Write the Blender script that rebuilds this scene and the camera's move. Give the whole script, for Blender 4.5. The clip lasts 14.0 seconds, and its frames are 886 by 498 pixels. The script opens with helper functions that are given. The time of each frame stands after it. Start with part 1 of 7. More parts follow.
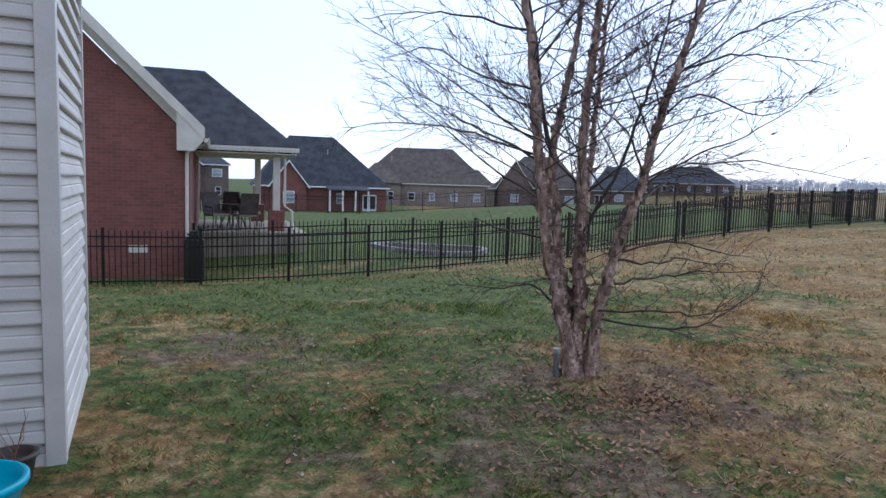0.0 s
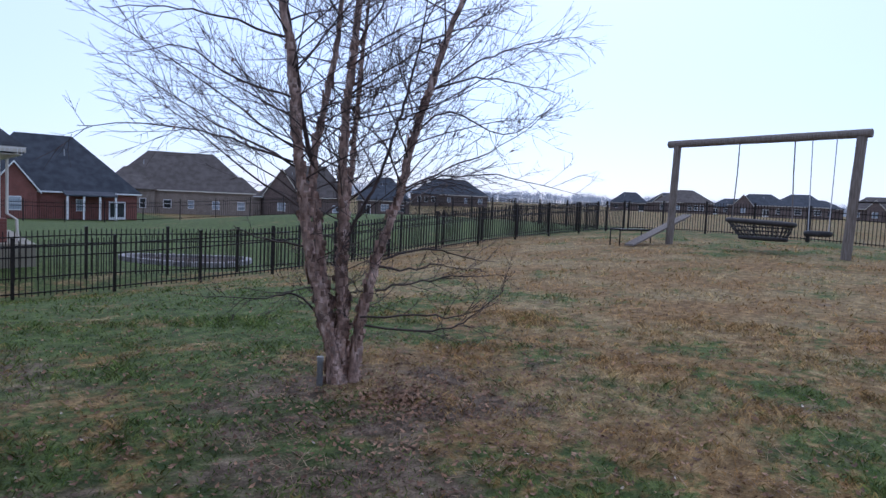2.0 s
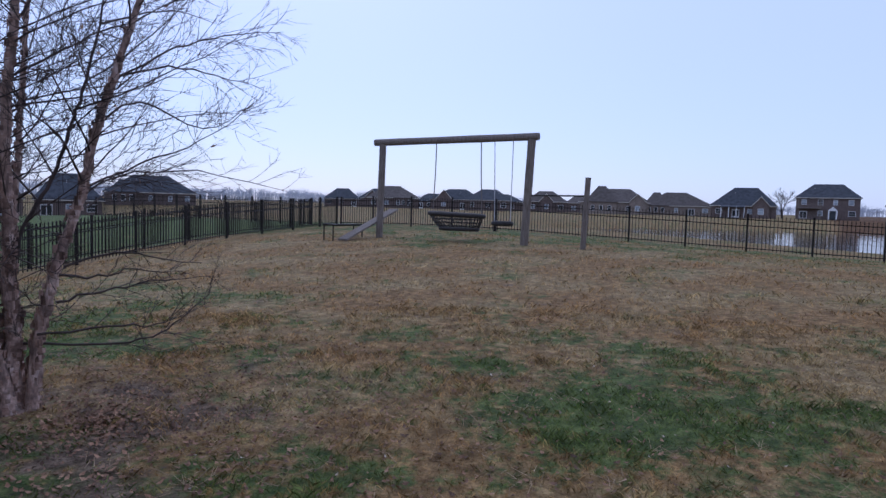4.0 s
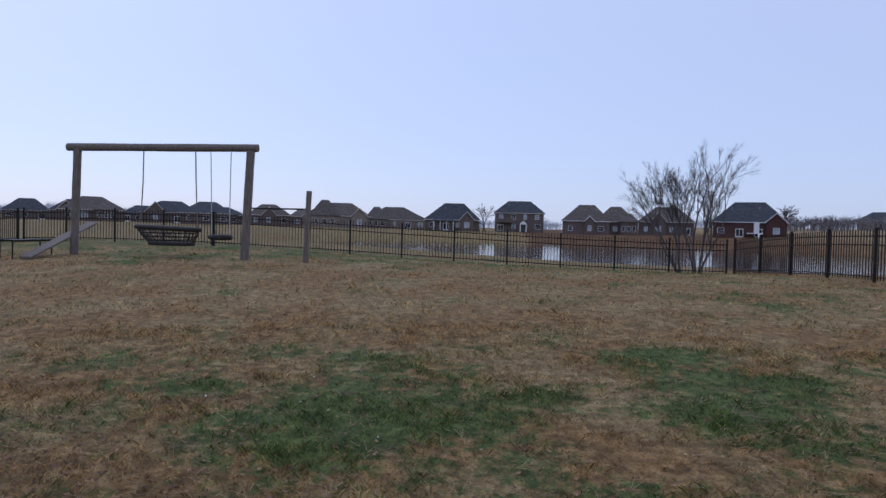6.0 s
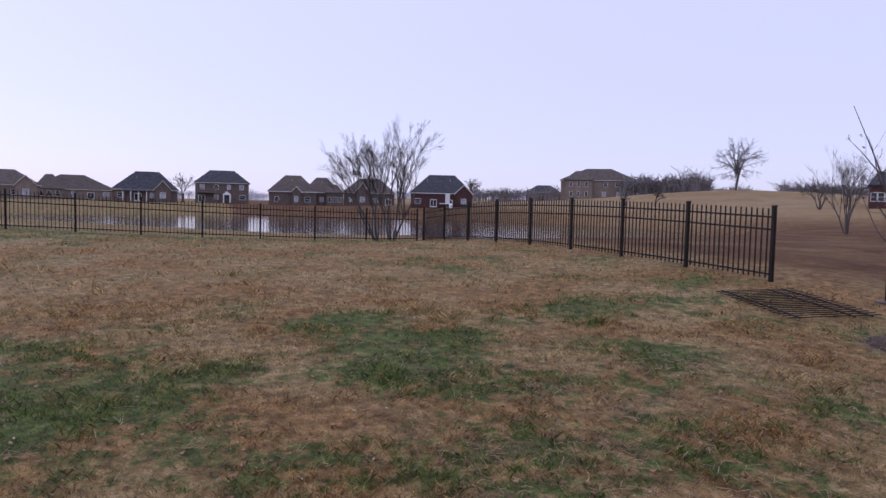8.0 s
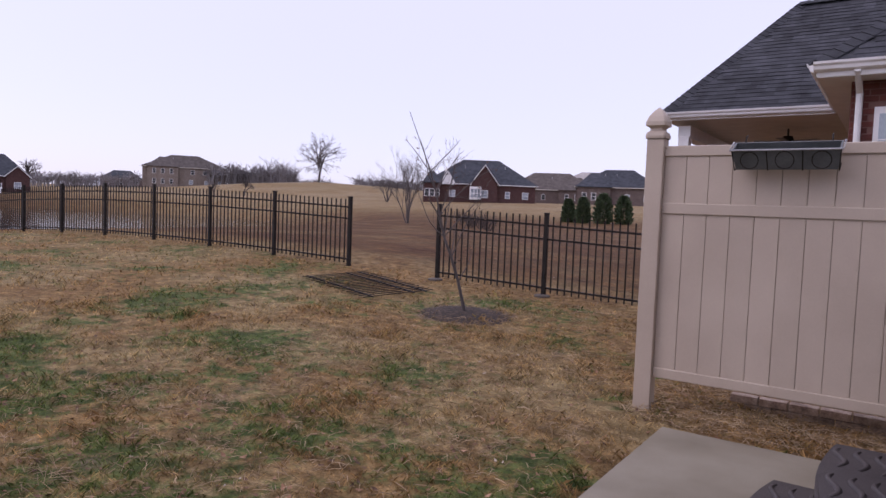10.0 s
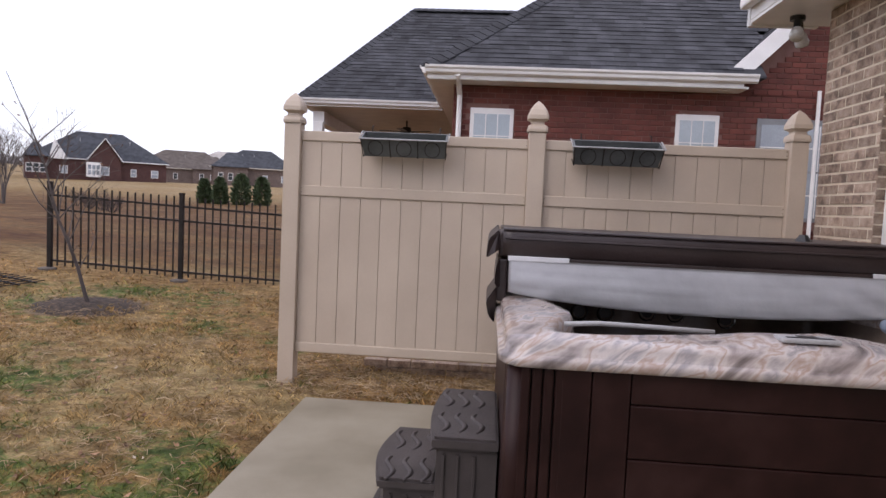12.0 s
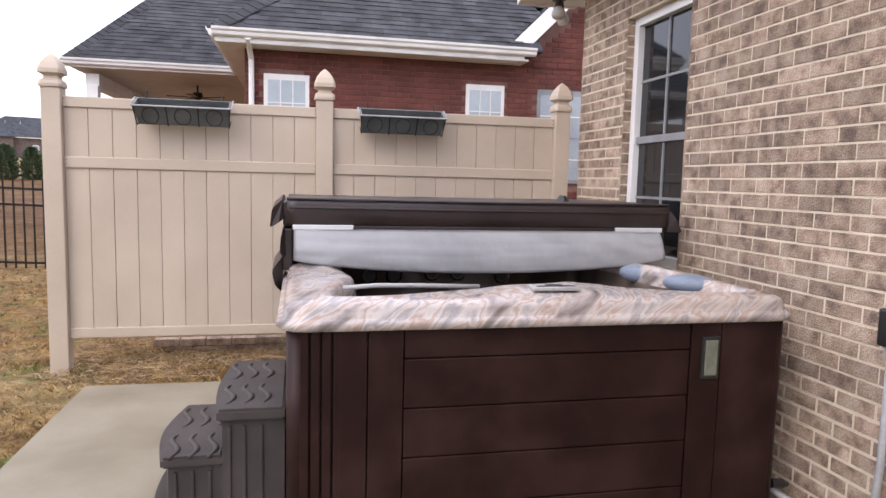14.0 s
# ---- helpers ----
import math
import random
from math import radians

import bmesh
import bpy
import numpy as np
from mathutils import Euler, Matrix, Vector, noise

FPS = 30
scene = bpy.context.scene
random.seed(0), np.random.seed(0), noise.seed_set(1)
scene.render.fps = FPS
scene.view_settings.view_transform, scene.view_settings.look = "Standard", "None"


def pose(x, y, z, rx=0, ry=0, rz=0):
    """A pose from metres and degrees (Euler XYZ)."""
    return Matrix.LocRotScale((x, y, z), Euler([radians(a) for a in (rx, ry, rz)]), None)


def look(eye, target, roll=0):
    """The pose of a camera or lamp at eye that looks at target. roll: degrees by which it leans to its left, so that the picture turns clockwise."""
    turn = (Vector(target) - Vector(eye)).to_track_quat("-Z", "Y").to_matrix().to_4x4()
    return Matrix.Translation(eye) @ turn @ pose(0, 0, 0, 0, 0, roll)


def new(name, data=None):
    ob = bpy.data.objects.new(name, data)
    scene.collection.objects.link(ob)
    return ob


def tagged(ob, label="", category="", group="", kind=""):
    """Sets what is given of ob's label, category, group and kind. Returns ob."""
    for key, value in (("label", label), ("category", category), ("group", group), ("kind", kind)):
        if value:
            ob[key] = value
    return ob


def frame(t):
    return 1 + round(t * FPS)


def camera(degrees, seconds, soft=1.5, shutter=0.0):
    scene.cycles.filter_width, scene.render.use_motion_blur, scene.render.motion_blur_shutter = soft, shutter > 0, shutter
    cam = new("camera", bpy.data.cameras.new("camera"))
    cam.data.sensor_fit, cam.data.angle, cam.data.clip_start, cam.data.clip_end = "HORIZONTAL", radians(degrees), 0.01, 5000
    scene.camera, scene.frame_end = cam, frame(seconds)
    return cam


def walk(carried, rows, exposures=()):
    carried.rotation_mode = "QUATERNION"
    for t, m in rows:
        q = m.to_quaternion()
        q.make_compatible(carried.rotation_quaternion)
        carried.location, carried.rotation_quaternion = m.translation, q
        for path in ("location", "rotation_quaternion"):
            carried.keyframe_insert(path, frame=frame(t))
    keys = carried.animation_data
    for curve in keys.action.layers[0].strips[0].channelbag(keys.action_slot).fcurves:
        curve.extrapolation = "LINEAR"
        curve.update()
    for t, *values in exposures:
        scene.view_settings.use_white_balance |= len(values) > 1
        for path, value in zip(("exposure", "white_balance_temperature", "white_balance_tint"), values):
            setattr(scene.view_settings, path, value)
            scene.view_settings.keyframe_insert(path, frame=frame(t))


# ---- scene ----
cam = camera(67.5, 14.0)
METRES, EYE, TILT, LEAN, TURN = 0.874, 1.5, 0.0, 0.0, -18.9
ROWS = [
    (0.0, 0.0, 0.0, 0.0, 0.17, -5.54, -1.7),
    (0.5, 0.006, 0.0009, 0.0037, -0.5, -5.72, -1.77),
    (1.0, 0.0202, -0.0129, 0.0021, -7.64, -4.33, -2.37),
    (1.5, 0.0383, -0.0266, -0.0018, -14.05, -4.34, -2.54),
    (2.0, 0.0531, -0.0417, -0.0015, -19.62, -4.01, -2.55),
    (2.5, 0.0684, -0.0615, -0.0029, -25.9, -4.05, -2.64),
    (3.0, 0.0837, -0.0851, 0.0014, -32.01, -3.39, -2.31),
    (5.5, 0.0862, -0.1532, -0.0055, -61.47, -2.77, -1.59),
    (6.0, 0.0824, -0.2043, -0.0073, -67.36, -1.64, -1.49),
    (6.5, 0.1156, -0.2961, -0.0094, -73.26, -3.08, -1.25),
    (7.0, 0.1305, -0.3777, -0.0093, -79.34, -4.0, -1.1),
    (7.5, 0.1358, -0.4499, -0.0163, -85.51, -3.82, -1.18),
    (8.0, 0.1333, -0.5009, -0.0155, -92.19, -3.55, -1.28),
    (8.5, 0.1471, -0.5439, -0.0241, -99.43, -3.15, -1.38),
    (9.0, 0.1598, -0.5733, -0.0312, -108.27, -3.27, -1.6),
    (11.5, 0.1267, -0.4525, -0.0365, -150.55, -3.49, -2.68),
    (12.0, 0.1002, -0.4458, -0.0362, -157.04, -3.68, -2.64),
    (12.5, 0.0672, -0.4349, -0.0385, -163.73, -3.87, -2.29),
    (13.0, -0.0123, -0.4205, -0.0345, -169.66, -5.22, -2.38),
    (13.5, -0.0678, -0.4131, -0.031, -173.3, -5.56, -1.99),
    (14.0, -0.0847, -0.4002, -0.0294, -173.28, -5.85, -1.4),
]
LOOK = [
    (0.0, 0.20, 5520, 12), (1.0, 0.09, 5420, 13), (2.0, -0.13, 5180, 16), (3.0, -0.32, 5080, 24), (5.5, -0.60, 5250, 16), (6.5, -0.56, 5560, 22), (7.5, -0.36, 5820, 29),
    (9.0, -0.17, 6000, 38), (11.5, 0.28, 6600, 21), (12.5, 0.6, 6650, 20), (13.2, 0.9, 6700, 18), (14.0, 1.08, 6700, 18),
]
walk(cam, [(t, pose(0, 0, EYE, TILT, LEAN, TURN) @ pose(METRES * x, METRES * y, METRES * z, 90 + pitch, roll, yaw)) for t, x, y, z, yaw, pitch, roll in ROWS], LOOK)

# ---- light ----
def socket(node, *names):
    for n in names:
        if n in node.inputs:
            return node.inputs[n]


world = bpy.data.worlds.new("overcast")
scene.world = world
world.use_nodes = True
wn, wl = world.node_tree.nodes, world.node_tree.links
wn.clear()
sky = wn.new("ShaderNodeTexSky")
sky.sky_type = "NISHITA"
sky.sun_disc = False
sky.sun_elevation, sky.sun_rotation = radians(42), radians(47)
sky_bg = wn.new("ShaderNodeBackground")
sky_bg.inputs["Strength"].default_value = 0.05
wl.new(sky.outputs[0], sky_bg.inputs["Color"])
sep = wn.new("ShaderNodeSeparateXYZ")
tc = wn.new("ShaderNodeTexCoord")
wl.new(tc.outputs["Generated"], sep.inputs[0])
ramp = wn.new("ShaderNodeValToRGB")
ramp.color_ramp.elements[0].position, ramp.color_ramp.elements[0].color = 0.0, (0.675, 0.725, 0.84, 1)
ramp.color_ramp.elements[1].position, ramp.color_ramp.elements[1].color = 0.9, (0.90, 0.93, 1.02, 1)
wl.new(sep.outputs["Z"], ramp.inputs[0])
cloud_bg = wn.new("ShaderNodeBackground")
cloud_bg.inputs["Strength"].default_value = 0.92
wl.new(ramp.outputs[0], cloud_bg.inputs["Color"])
both = wn.new("ShaderNodeAddShader")
wl.new(sky_bg.outputs[0], both.inputs[0])
wl.new(cloud_bg.outputs[0], both.inputs[1])
wo = wn.new("ShaderNodeOutputWorld")
wl.new(both.outputs[0], wo.inputs["Surface"])
sun_data = bpy.data.lights.new("sun", "SUN")
sun_data.energy, sun_data.angle, sun_data.color = 0.6, radians(40), (1.0, 0.96, 0.9)
sun = new("sun", sun_data)
sun.matrix_world = look((14, 13, 17), (0, 0, 0))


# ---- materials ----
def material(name, colours, scale=8.0, rough=0.7, metal=0.0, bump=0.0, bump_scale=60.0, detail=6.0, spread=(0.35, 0.65), stretch=(1, 1, 1), rand=0.0, rand_island=0.0, spec=0.5, fine=0.12, world=False):
    """A surface of two or more colours laid out by coarse noise, broken by fine noise, with fine relief."""
    m = bpy.data.materials.new(name)
    m.use_nodes = True
    n, l = m.node_tree.nodes, m.node_tree.links
    b = n["Principled BSDF"]
    b.inputs["Roughness"].default_value, b.inputs["Metallic"].default_value = rough, metal
    b.inputs["Specular IOR Level"].default_value = spec
    co = n.new("ShaderNodeTexCoord")
    mp = n.new("ShaderNodeMapping")
    mp.inputs["Scale"].default_value = stretch
    l.new(n.new("ShaderNodeNewGeometry").outputs["Position"] if world else co.outputs["Object"], mp.inputs["Vector"])
    nz = n.new("ShaderNodeTexNoise")
    nz.inputs["Scale"].default_value, nz.inputs["Detail"].default_value = scale, detail
    l.new(mp.outputs[0], nz.inputs["Vector"])
    cr = n.new("ShaderNodeValToRGB")
    e = cr.color_ramp.elements
    while len(e) < len(colours):
        e.new(0.5)
    for i, c in enumerate(colours):
        e[i].position = spread[0] + (spread[1] - spread[0]) * i / max(1, len(colours) - 1)
        e[i].color = (*c, 1)
    l.new(nz.outputs["Fac"], cr.inputs[0])
    out = cr.outputs[0]
    n2 = n.new("ShaderNodeTexNoise")
    n2.inputs["Scale"].default_value, n2.inputs["Detail"].default_value = bump_scale, 4
    l.new(mp.outputs[0], n2.inputs["Vector"])
    hsv = n.new("ShaderNodeHueSaturation")
    mr = n.new("ShaderNodeMapRange")
    mr.inputs[1].default_value, mr.inputs[2].default_value = 0.25, 0.75
    mr.inputs[3].default_value, mr.inputs[4].default_value = 1 - fine, 1 + fine
    l.new(n2.outputs["Fac"], mr.inputs[0])
    value = mr.outputs[0]
    for amount, node, sock in ((rand, "ShaderNodeObjectInfo", "Random"), (rand_island, "ShaderNodeNewGeometry", "Random Per Island")):
        if amount:
            oi = n.new(node)
            m2 = n.new("ShaderNodeMapRange")
            m2.inputs[3].default_value, m2.inputs[4].default_value = 1 - amount, 1 + amount
            l.new(oi.outputs[sock], m2.inputs[0])
            mu = n.new("ShaderNodeMath")
            mu.operation = "MULTIPLY"
            l.new(value, mu.inputs[0])
            l.new(m2.outputs[0], mu.inputs[1])
            value = mu.outputs[0]
    l.new(value, hsv.inputs["Value"])
    l.new(out, hsv.inputs["Color"])
    l.new(hsv.outputs[0], b.inputs["Base Color"])
    if bump:
        bp = n.new("ShaderNodeBump")
        bp.inputs["Strength"].default_value, bp.inputs["Distance"].default_value = bump, 0.01
        l.new(n2.outputs["Fac"], bp.inputs["Height"])
        l.new(bp.outputs[0], b.inputs["Normal"])
    return m


def ground_material(name, blades=False):
    """Dormant lawn: straw, brown and green patches, bare soil near the birch; laid out in world metres."""
    m = bpy.data.materials.new(name)
    m.use_nodes = True
    n, l = m.node_tree.nodes, m.node_tree.links
    b = n["Principled BSDF"]
    b.inputs["Roughness"].default_value = 0.9
    b.inputs["Specular IOR Level"].default_value = 0.15
    g = n.new("ShaderNodeNewGeometry")

    def tex(scale, detail=4.0, stretch=(1, 1, 0), rough=0.6):
        mp = n.new("ShaderNodeMapping")
        mp.inputs["Scale"].default_value = stretch
        l.new(g.outputs["Position"], mp.inputs["Vector"])
        t = n.new("ShaderNodeTexNoise")
        t.inputs["Scale"].default_value, t.inputs["Detail"].default_value, t.inputs["Roughness"].default_value = scale, detail, rough
        l.new(mp.outputs[0], t.inputs["Vector"])
        return t.outputs["Fac"]

    def rng(v, a, c, lo=0.0, hi=1.0):
        r = n.new("ShaderNodeMapRange")
        r.interpolation_type = "SMOOTHSTEP"
        for i, x in enumerate((a, c, lo, hi)):
            r.inputs[i + 1].default_value = x
        l.new(v, r.inputs[0])
        return r.outputs[0]

    def math_(op, a, c):
        k = n.new("ShaderNodeMath")
        k.operation = op
        for i, x in enumerate((a, c)):
            if isinstance(x, (int, float)):
                k.inputs[i].default_value = x
            else:
                l.new(x, k.inputs[i])
        return k.outputs[0]

    def mix(f, a, c):
        k = n.new("ShaderNodeMix")
        k.data_type = "RGBA"
        l.new(f, k.inputs[0])
        for i, x in ((6, a), (7, c)):
            if isinstance(x, tuple):
                k.inputs[i].default_value = (*x, 1)
            else:
                l.new(x, k.inputs[i])
        return k.outputs[2]

    def near(x, y, r0, r1):
        d = n.new("ShaderNodeVectorMath")
        d.operation = "DISTANCE"
        mp = n.new("ShaderNodeMapping")
        mp.inputs["Scale"].default_value = (1, 1, 0)
        l.new(g.outputs["Position"], mp.inputs["Vector"])
        l.new(mp.outputs[0], d.inputs[0])
        d.inputs[1].default_value = (x, y, 0)
        return rng(d.outputs["Value"], r0, r1, 1.0, 0.0)

    sp = n.new("ShaderNodeSeparateXYZ")
    l.new(g.outputs["Position"], sp.inputs[0])
    big, mid, small = tex(0.11, 2), tex(0.75, 5), tex(9.0, 6)
    dry = mix(rng(small, 0.35, 0.65), DRY_A, DRY_B)
    straw = mix(rng(small, 0.4, 0.7), STRAW_A, STRAW_B)
    dry = mix(rng(tex(0.5, 4), 0.42, 0.62), dry, straw)
    green = mix(rng(small, 0.3, 0.7), GREEN_A, GREEN_B)
    # greener strip by the fence to the north and in the patches of the yard
    g_amt = math_("ADD", mid, math_("MULTIPLY", math_("SUBTRACT", tex(6.5, 6, rough=0.7), 0.5), 0.95))
    g_amt = math_("ADD", g_amt, math_("MULTIPLY", math_("SUBTRACT", tex(2.1, 5), 0.5), 0.34))
    g_amt = math_("ADD", g_amt, math_("MULTIPLY", math_("MULTIPLY", rng(sp.outputs["Y"], 5.0, 11.5), rng(sp.outputs["X"], 2.5, 10.0, 1.0, 0.0)), 0.14))
    for px_, py_, r0, r1, amount in LUSH:
        g_amt = math_("ADD", g_amt, math_("MULTIPLY", near(px_, py_, r0, r1 * 1.15), amount * 0.85))
    g_amt = math_("ADD", g_amt, math_("MULTIPLY", math_("MULTIPLY", rng(sp.outputs["Y"], 17.0, 19.5), rng(sp.outputs["X"], 22.0, 30.0, 1.0, 0.0)), 0.35))
    g_amt = math_("ADD", g_amt, math_("MULTIPLY", math_("MULTIPLY", rng(sp.outputs["X"], 17.0, 22.5), rng(sp.outputs["X"], 24.0, 27.0, 1.0, 0.0)), 0.12))
    g_amt = math_("SUBTRACT", g_amt, math_("MULTIPLY", math_("MULTIPLY", rng(sp.outputs["X"], 6.5, 10.0), rng(sp.outputs["X"], 15.0, 19.0, 1.0, 0.0)), 0.08))
    g_amt = math_("SUBTRACT", g_amt, math_("MULTIPLY", rng(sp.outputs["Y"], -10.5, -8.0, 1.0, 0.0), 0.22))
    g_amt = math_("SUBTRACT", g_amt, 0.02)
    col = mix(rng(g_amt, 0.45, 0.66), dry, green)
    field = math_("MULTIPLY", rng(sp.outputs["Y"], -11.5, -9.3, 1.0, 0.0), rng(sp.outputs["Y"], -85.0, -50.0, 0.0, 1.0))
    field = math_("MULTIPLY", math_("MULTIPLY", field, 0.92), rng(tex(0.3, 4), 0.3, 0.6, 0.55, 1.0))
    col = mix(field, col, mix(rng(tex(1.3, 5), 0.35, 0.65), (0.070, 0.027, 0.010), (0.130, 0.060, 0.022)))
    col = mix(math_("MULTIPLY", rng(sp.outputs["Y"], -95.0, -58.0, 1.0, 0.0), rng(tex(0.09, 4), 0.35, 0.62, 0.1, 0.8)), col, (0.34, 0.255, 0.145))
    # bare soil and leaf litter
    soil = mix(rng(small, 0.35, 0.7), SOIL_A, SOIL_B)
    s_amt = math_("MULTIPLY", near(2.7, 4.2, 0.3, 2.3), 0.19)
    s_amt = math_("ADD", s_amt, math_("MULTIPLY", near(0.2, 6.2, 0.2, 1.7), 0.24))
    s_amt = math_("ADD", s_amt, math_("MULTIPLY", near(4.4, -7.5, 0.3, 0.75), 0.5))
    s_amt = math_("ADD", s_amt, math_("MULTIPLY", near(1.2, 2.4, 0.3, 2.2), 0.16))
    s_amt = math_("ADD", s_amt, tex(1.6, 5))
    if not blades:
        col = mix(rng(s_amt, 0.60, 0.78), col, soil)
    tuft = rng(tex(3.6, 6, rough=0.72), 0.3, 0.7, 0.62, 1.36)
    v = n.new("ShaderNodeHueSaturation")
    l.new(col, v.inputs["Color"])
    if blades:
        l.new(math_("MULTIPLY", tuft, rng(g.outputs["Random Per Island"], 0.0, 1.0, 0.62, 2.0)), v.inputs["Value"])
    else:
        l.new(math_("MULTIPLY", tuft, rng(tex(45.0, 5), 0.25, 0.75, 0.5, 1.12)), v.inputs["Value"])
        bp = n.new("ShaderNodeBump")
        bp.inputs["Strength"].default_value, bp.inputs["Distance"].default_value = 0.7, 0.03
        l.new(tex(26.0, 6), bp.inputs["Height"])
        l.new(bp.outputs[0], b.inputs["Normal"])
    l.new(v.outputs[0], b.inputs["Base Color"])
    if blades:
        tr = n.new("ShaderNodeBsdfTranslucent")
        l.new(v.outputs[0], tr.inputs["Color"])
        ms = n.new("ShaderNodeMixShader")
        ms.inputs[0].default_value = 0.45
        l.new(b.outputs[0], ms.inputs[1])
        l.new(tr.outputs[0], ms.inputs[2])
        l.new(ms.outputs[0], n["Material Output"].inputs["Surface"])
    return m


# greener and barer spots of the lawn: x, y, inner and outer radius, amount
LUSH = [
    (1.5, -2.2, 0.1, 0.5, 0.22), (1.5, -3.0, 0.1, 0.5, 0.2), (1.5, -4.0, 0.1, 0.5, 0.16), (1.7, -5.4, 0.1, 0.5, 0.2), (0.8, 5.4, 0.5, 2.6, 0.12), (1.6, 3.2, 0.3, 1.4, 0.12), (3.6, 6.6, 0.4, 1.8, 0.10), (5.7, 0.2, 0.3, 1.5, 0.17), (4.5, 0.8, 0.3, 1.2, 0.13), (5.4, 1.5, 0.2, 0.9, 0.10), (7.3, -2.2, 0.2, 0.9, 0.20), (6.1, -2.5, 0.3, 1.0, 0.20), (5.2, -2.0, 0.2, 0.8, 0.16),
    (5.9, -3.2, 0.2, 0.8, 0.12), (4.8, -3.1, 0.2, 0.8, 0.14), (6.8, -4.6, 0.2, 0.9, 0.10), (7.7, -5.6, 0.2, 0.8, 0.12), (5.3, -4.7, 0.2, 0.7, 0.09), (3.0, -2.3, 0.2, 0.7, 0.12), (3.3, -4.6, 0.2, 0.8, 0.08),
    (5.8, 2.8, 0.2, 1.0, 0.14), (6.8, 1.6, 0.2, 0.8, 0.12), (4.7, 0.9, 0.2, 0.9, 0.10), (3.5, 9.0, 1.0, 3.0, 0.09), (1.2, 9.5, 1.0, 5.0, 0.12), (12.0, -8.0, 1.5, 6.0, 0.10),
    (17.0, 8.5, 0.5, 2.6, 0.14), (0.9, 3.4, 0.6, 3.0, 0.08), (2.0, -6.5, 0.2, 1.2, 0.10), (0.3, -6.3, 0.8, 3.2, -0.19), (8.5, -4.0, 0.6, 2.4, -0.08), (7.0, -1.0, 0.2, 1.0, -0.10), (9.0, 2.5, 1.0, 4.0, -0.06), (4.4, -0.9, 0.2, 0.8, -0.08),
]
DRY_A, DRY_B = (0.175, 0.100, 0.038), (0.340, 0.214, 0.088)
STRAW_A, STRAW_B = (0.26, 0.180, 0.078), (0.40, 0.305, 0.155)
GREEN_A, GREEN_B = (0.048, 0.078, 0.019), (0.138, 0.166, 0.050)
SOIL_A, SOIL_B = (0.125, 0.086, 0.056), (0.25, 0.185, 0.125)
M_GROUND = ground_material("lawn_ground")
M_BLADE = ground_material("lawn_blades", True)
M_IRON = material("black_painted_aluminium", [(0.010, 0.008, 0.007), (0.024, 0.018, 0.015)], 5, 0.55, 0.0, 0.1, 200, spec=0.22)
M_VINYL = material("tan_vinyl", [(0.47, 0.385, 0.30), (0.53, 0.44, 0.345)], 2.0, 0.45, 0, 0.03, 90, rand=0.03, fine=0.03)
M_SIDING = material("white_vinyl_siding", [(0.58, 0.545, 0.50), (0.66, 0.63, 0.58)], 3.0, 0.5, 0, 0.08, 120, fine=0.04)
M_TRIM = material("white_trim", [(0.74, 0.73, 0.71), (0.82, 0.81, 0.79)], 4.0, 0.4, 0, 0.03, 100, fine=0.03)
M_CREAM = material("cream_trim", [(0.58, 0.53, 0.45), (0.66, 0.61, 0.52)], 3.0, 0.5, 0, 0.03, 100, fine=0.04)
M_CONCRETE = material("concrete", [(0.215, 0.185, 0.128), (0.265, 0.23, 0.165), (0.30, 0.265, 0.195)], 1.6, 0.75, 0, 0.15, 160, fine=0.08)
M_MORTAR = material("pale_mortar", [(0.60, 0.51, 0.385), (0.72, 0.62, 0.48)], 6, 0.95, 0, 0.4, 150)
M_BRICK = material("tan_brick", [(0.16, 0.115, 0.088), (0.27, 0.19, 0.14), (0.34, 0.25, 0.185), (0.39, 0.30, 0.235)], 13, 0.9, 0, 0.9, 110, detail=9.0, rand=0.24, rand_island=0.24, fine=0.3, world=True)
M_RED = material("red_brick", [(0.105, 0.029, 0.022), (0.165, 0.048, 0.035)], 3, 0.9, 0, 0.4, 120, rand=0.14, rand_island=0.2, fine=0.15)
M_REDMORTAR = material("grey_red_mortar", [(0.17, 0.085, 0.068), (0.22, 0.12, 0.10)], 6, 0.95)
M_SHINGLE = material("charcoal_shingle", [(0.030, 0.031, 0.036), (0.060, 0.062, 0.070)], 3.0, 0.95, 0, 0.5, 90, rand=0.2, rand_island=0.32, fine=0.25)
M_WOOD = material("weathered_timber", [(0.13, 0.105, 0.085), (0.23, 0.195, 0.165)], 6.0, 0.9, 0, 0.4, 60, stretch=(6, 6, 0.6), fine=0.2)
M_SKIRT = material("brown_plastic_skirt", [(0.0135, 0.0043, 0.0036), (0.021, 0.0074, 0.0062), (0.032, 0.0138, 0.0118)], 4.5, 0.45, 0, 0.04, 150, fine=0.06, spec=0.22)


# ---- building helpers ----
def ob_from(name, bm, mat, parent=None, label="", smooth=False):
    me = bpy.data.meshes.new(name)
    bm.to_mesh(me)
    bm.free()
    if smooth:
        for p in me.polygons:
            p.use_smooth = True
    me.materials.append(mat)
    ob = new(name, me)
    if parent:
        ob.parent = parent
    if label:
        ob["label"] = label
    return ob


def part(name, bm, mat, parent, label="", smooth=False):
    return ob_from(name, bm, mat, parent, label, smooth)


def thing(name, label, category, group="", kind="", at=None):
    e = new(name)
    if at is not None:
        e.matrix_basis = at
    return tagged(e, label, category, group, kind)


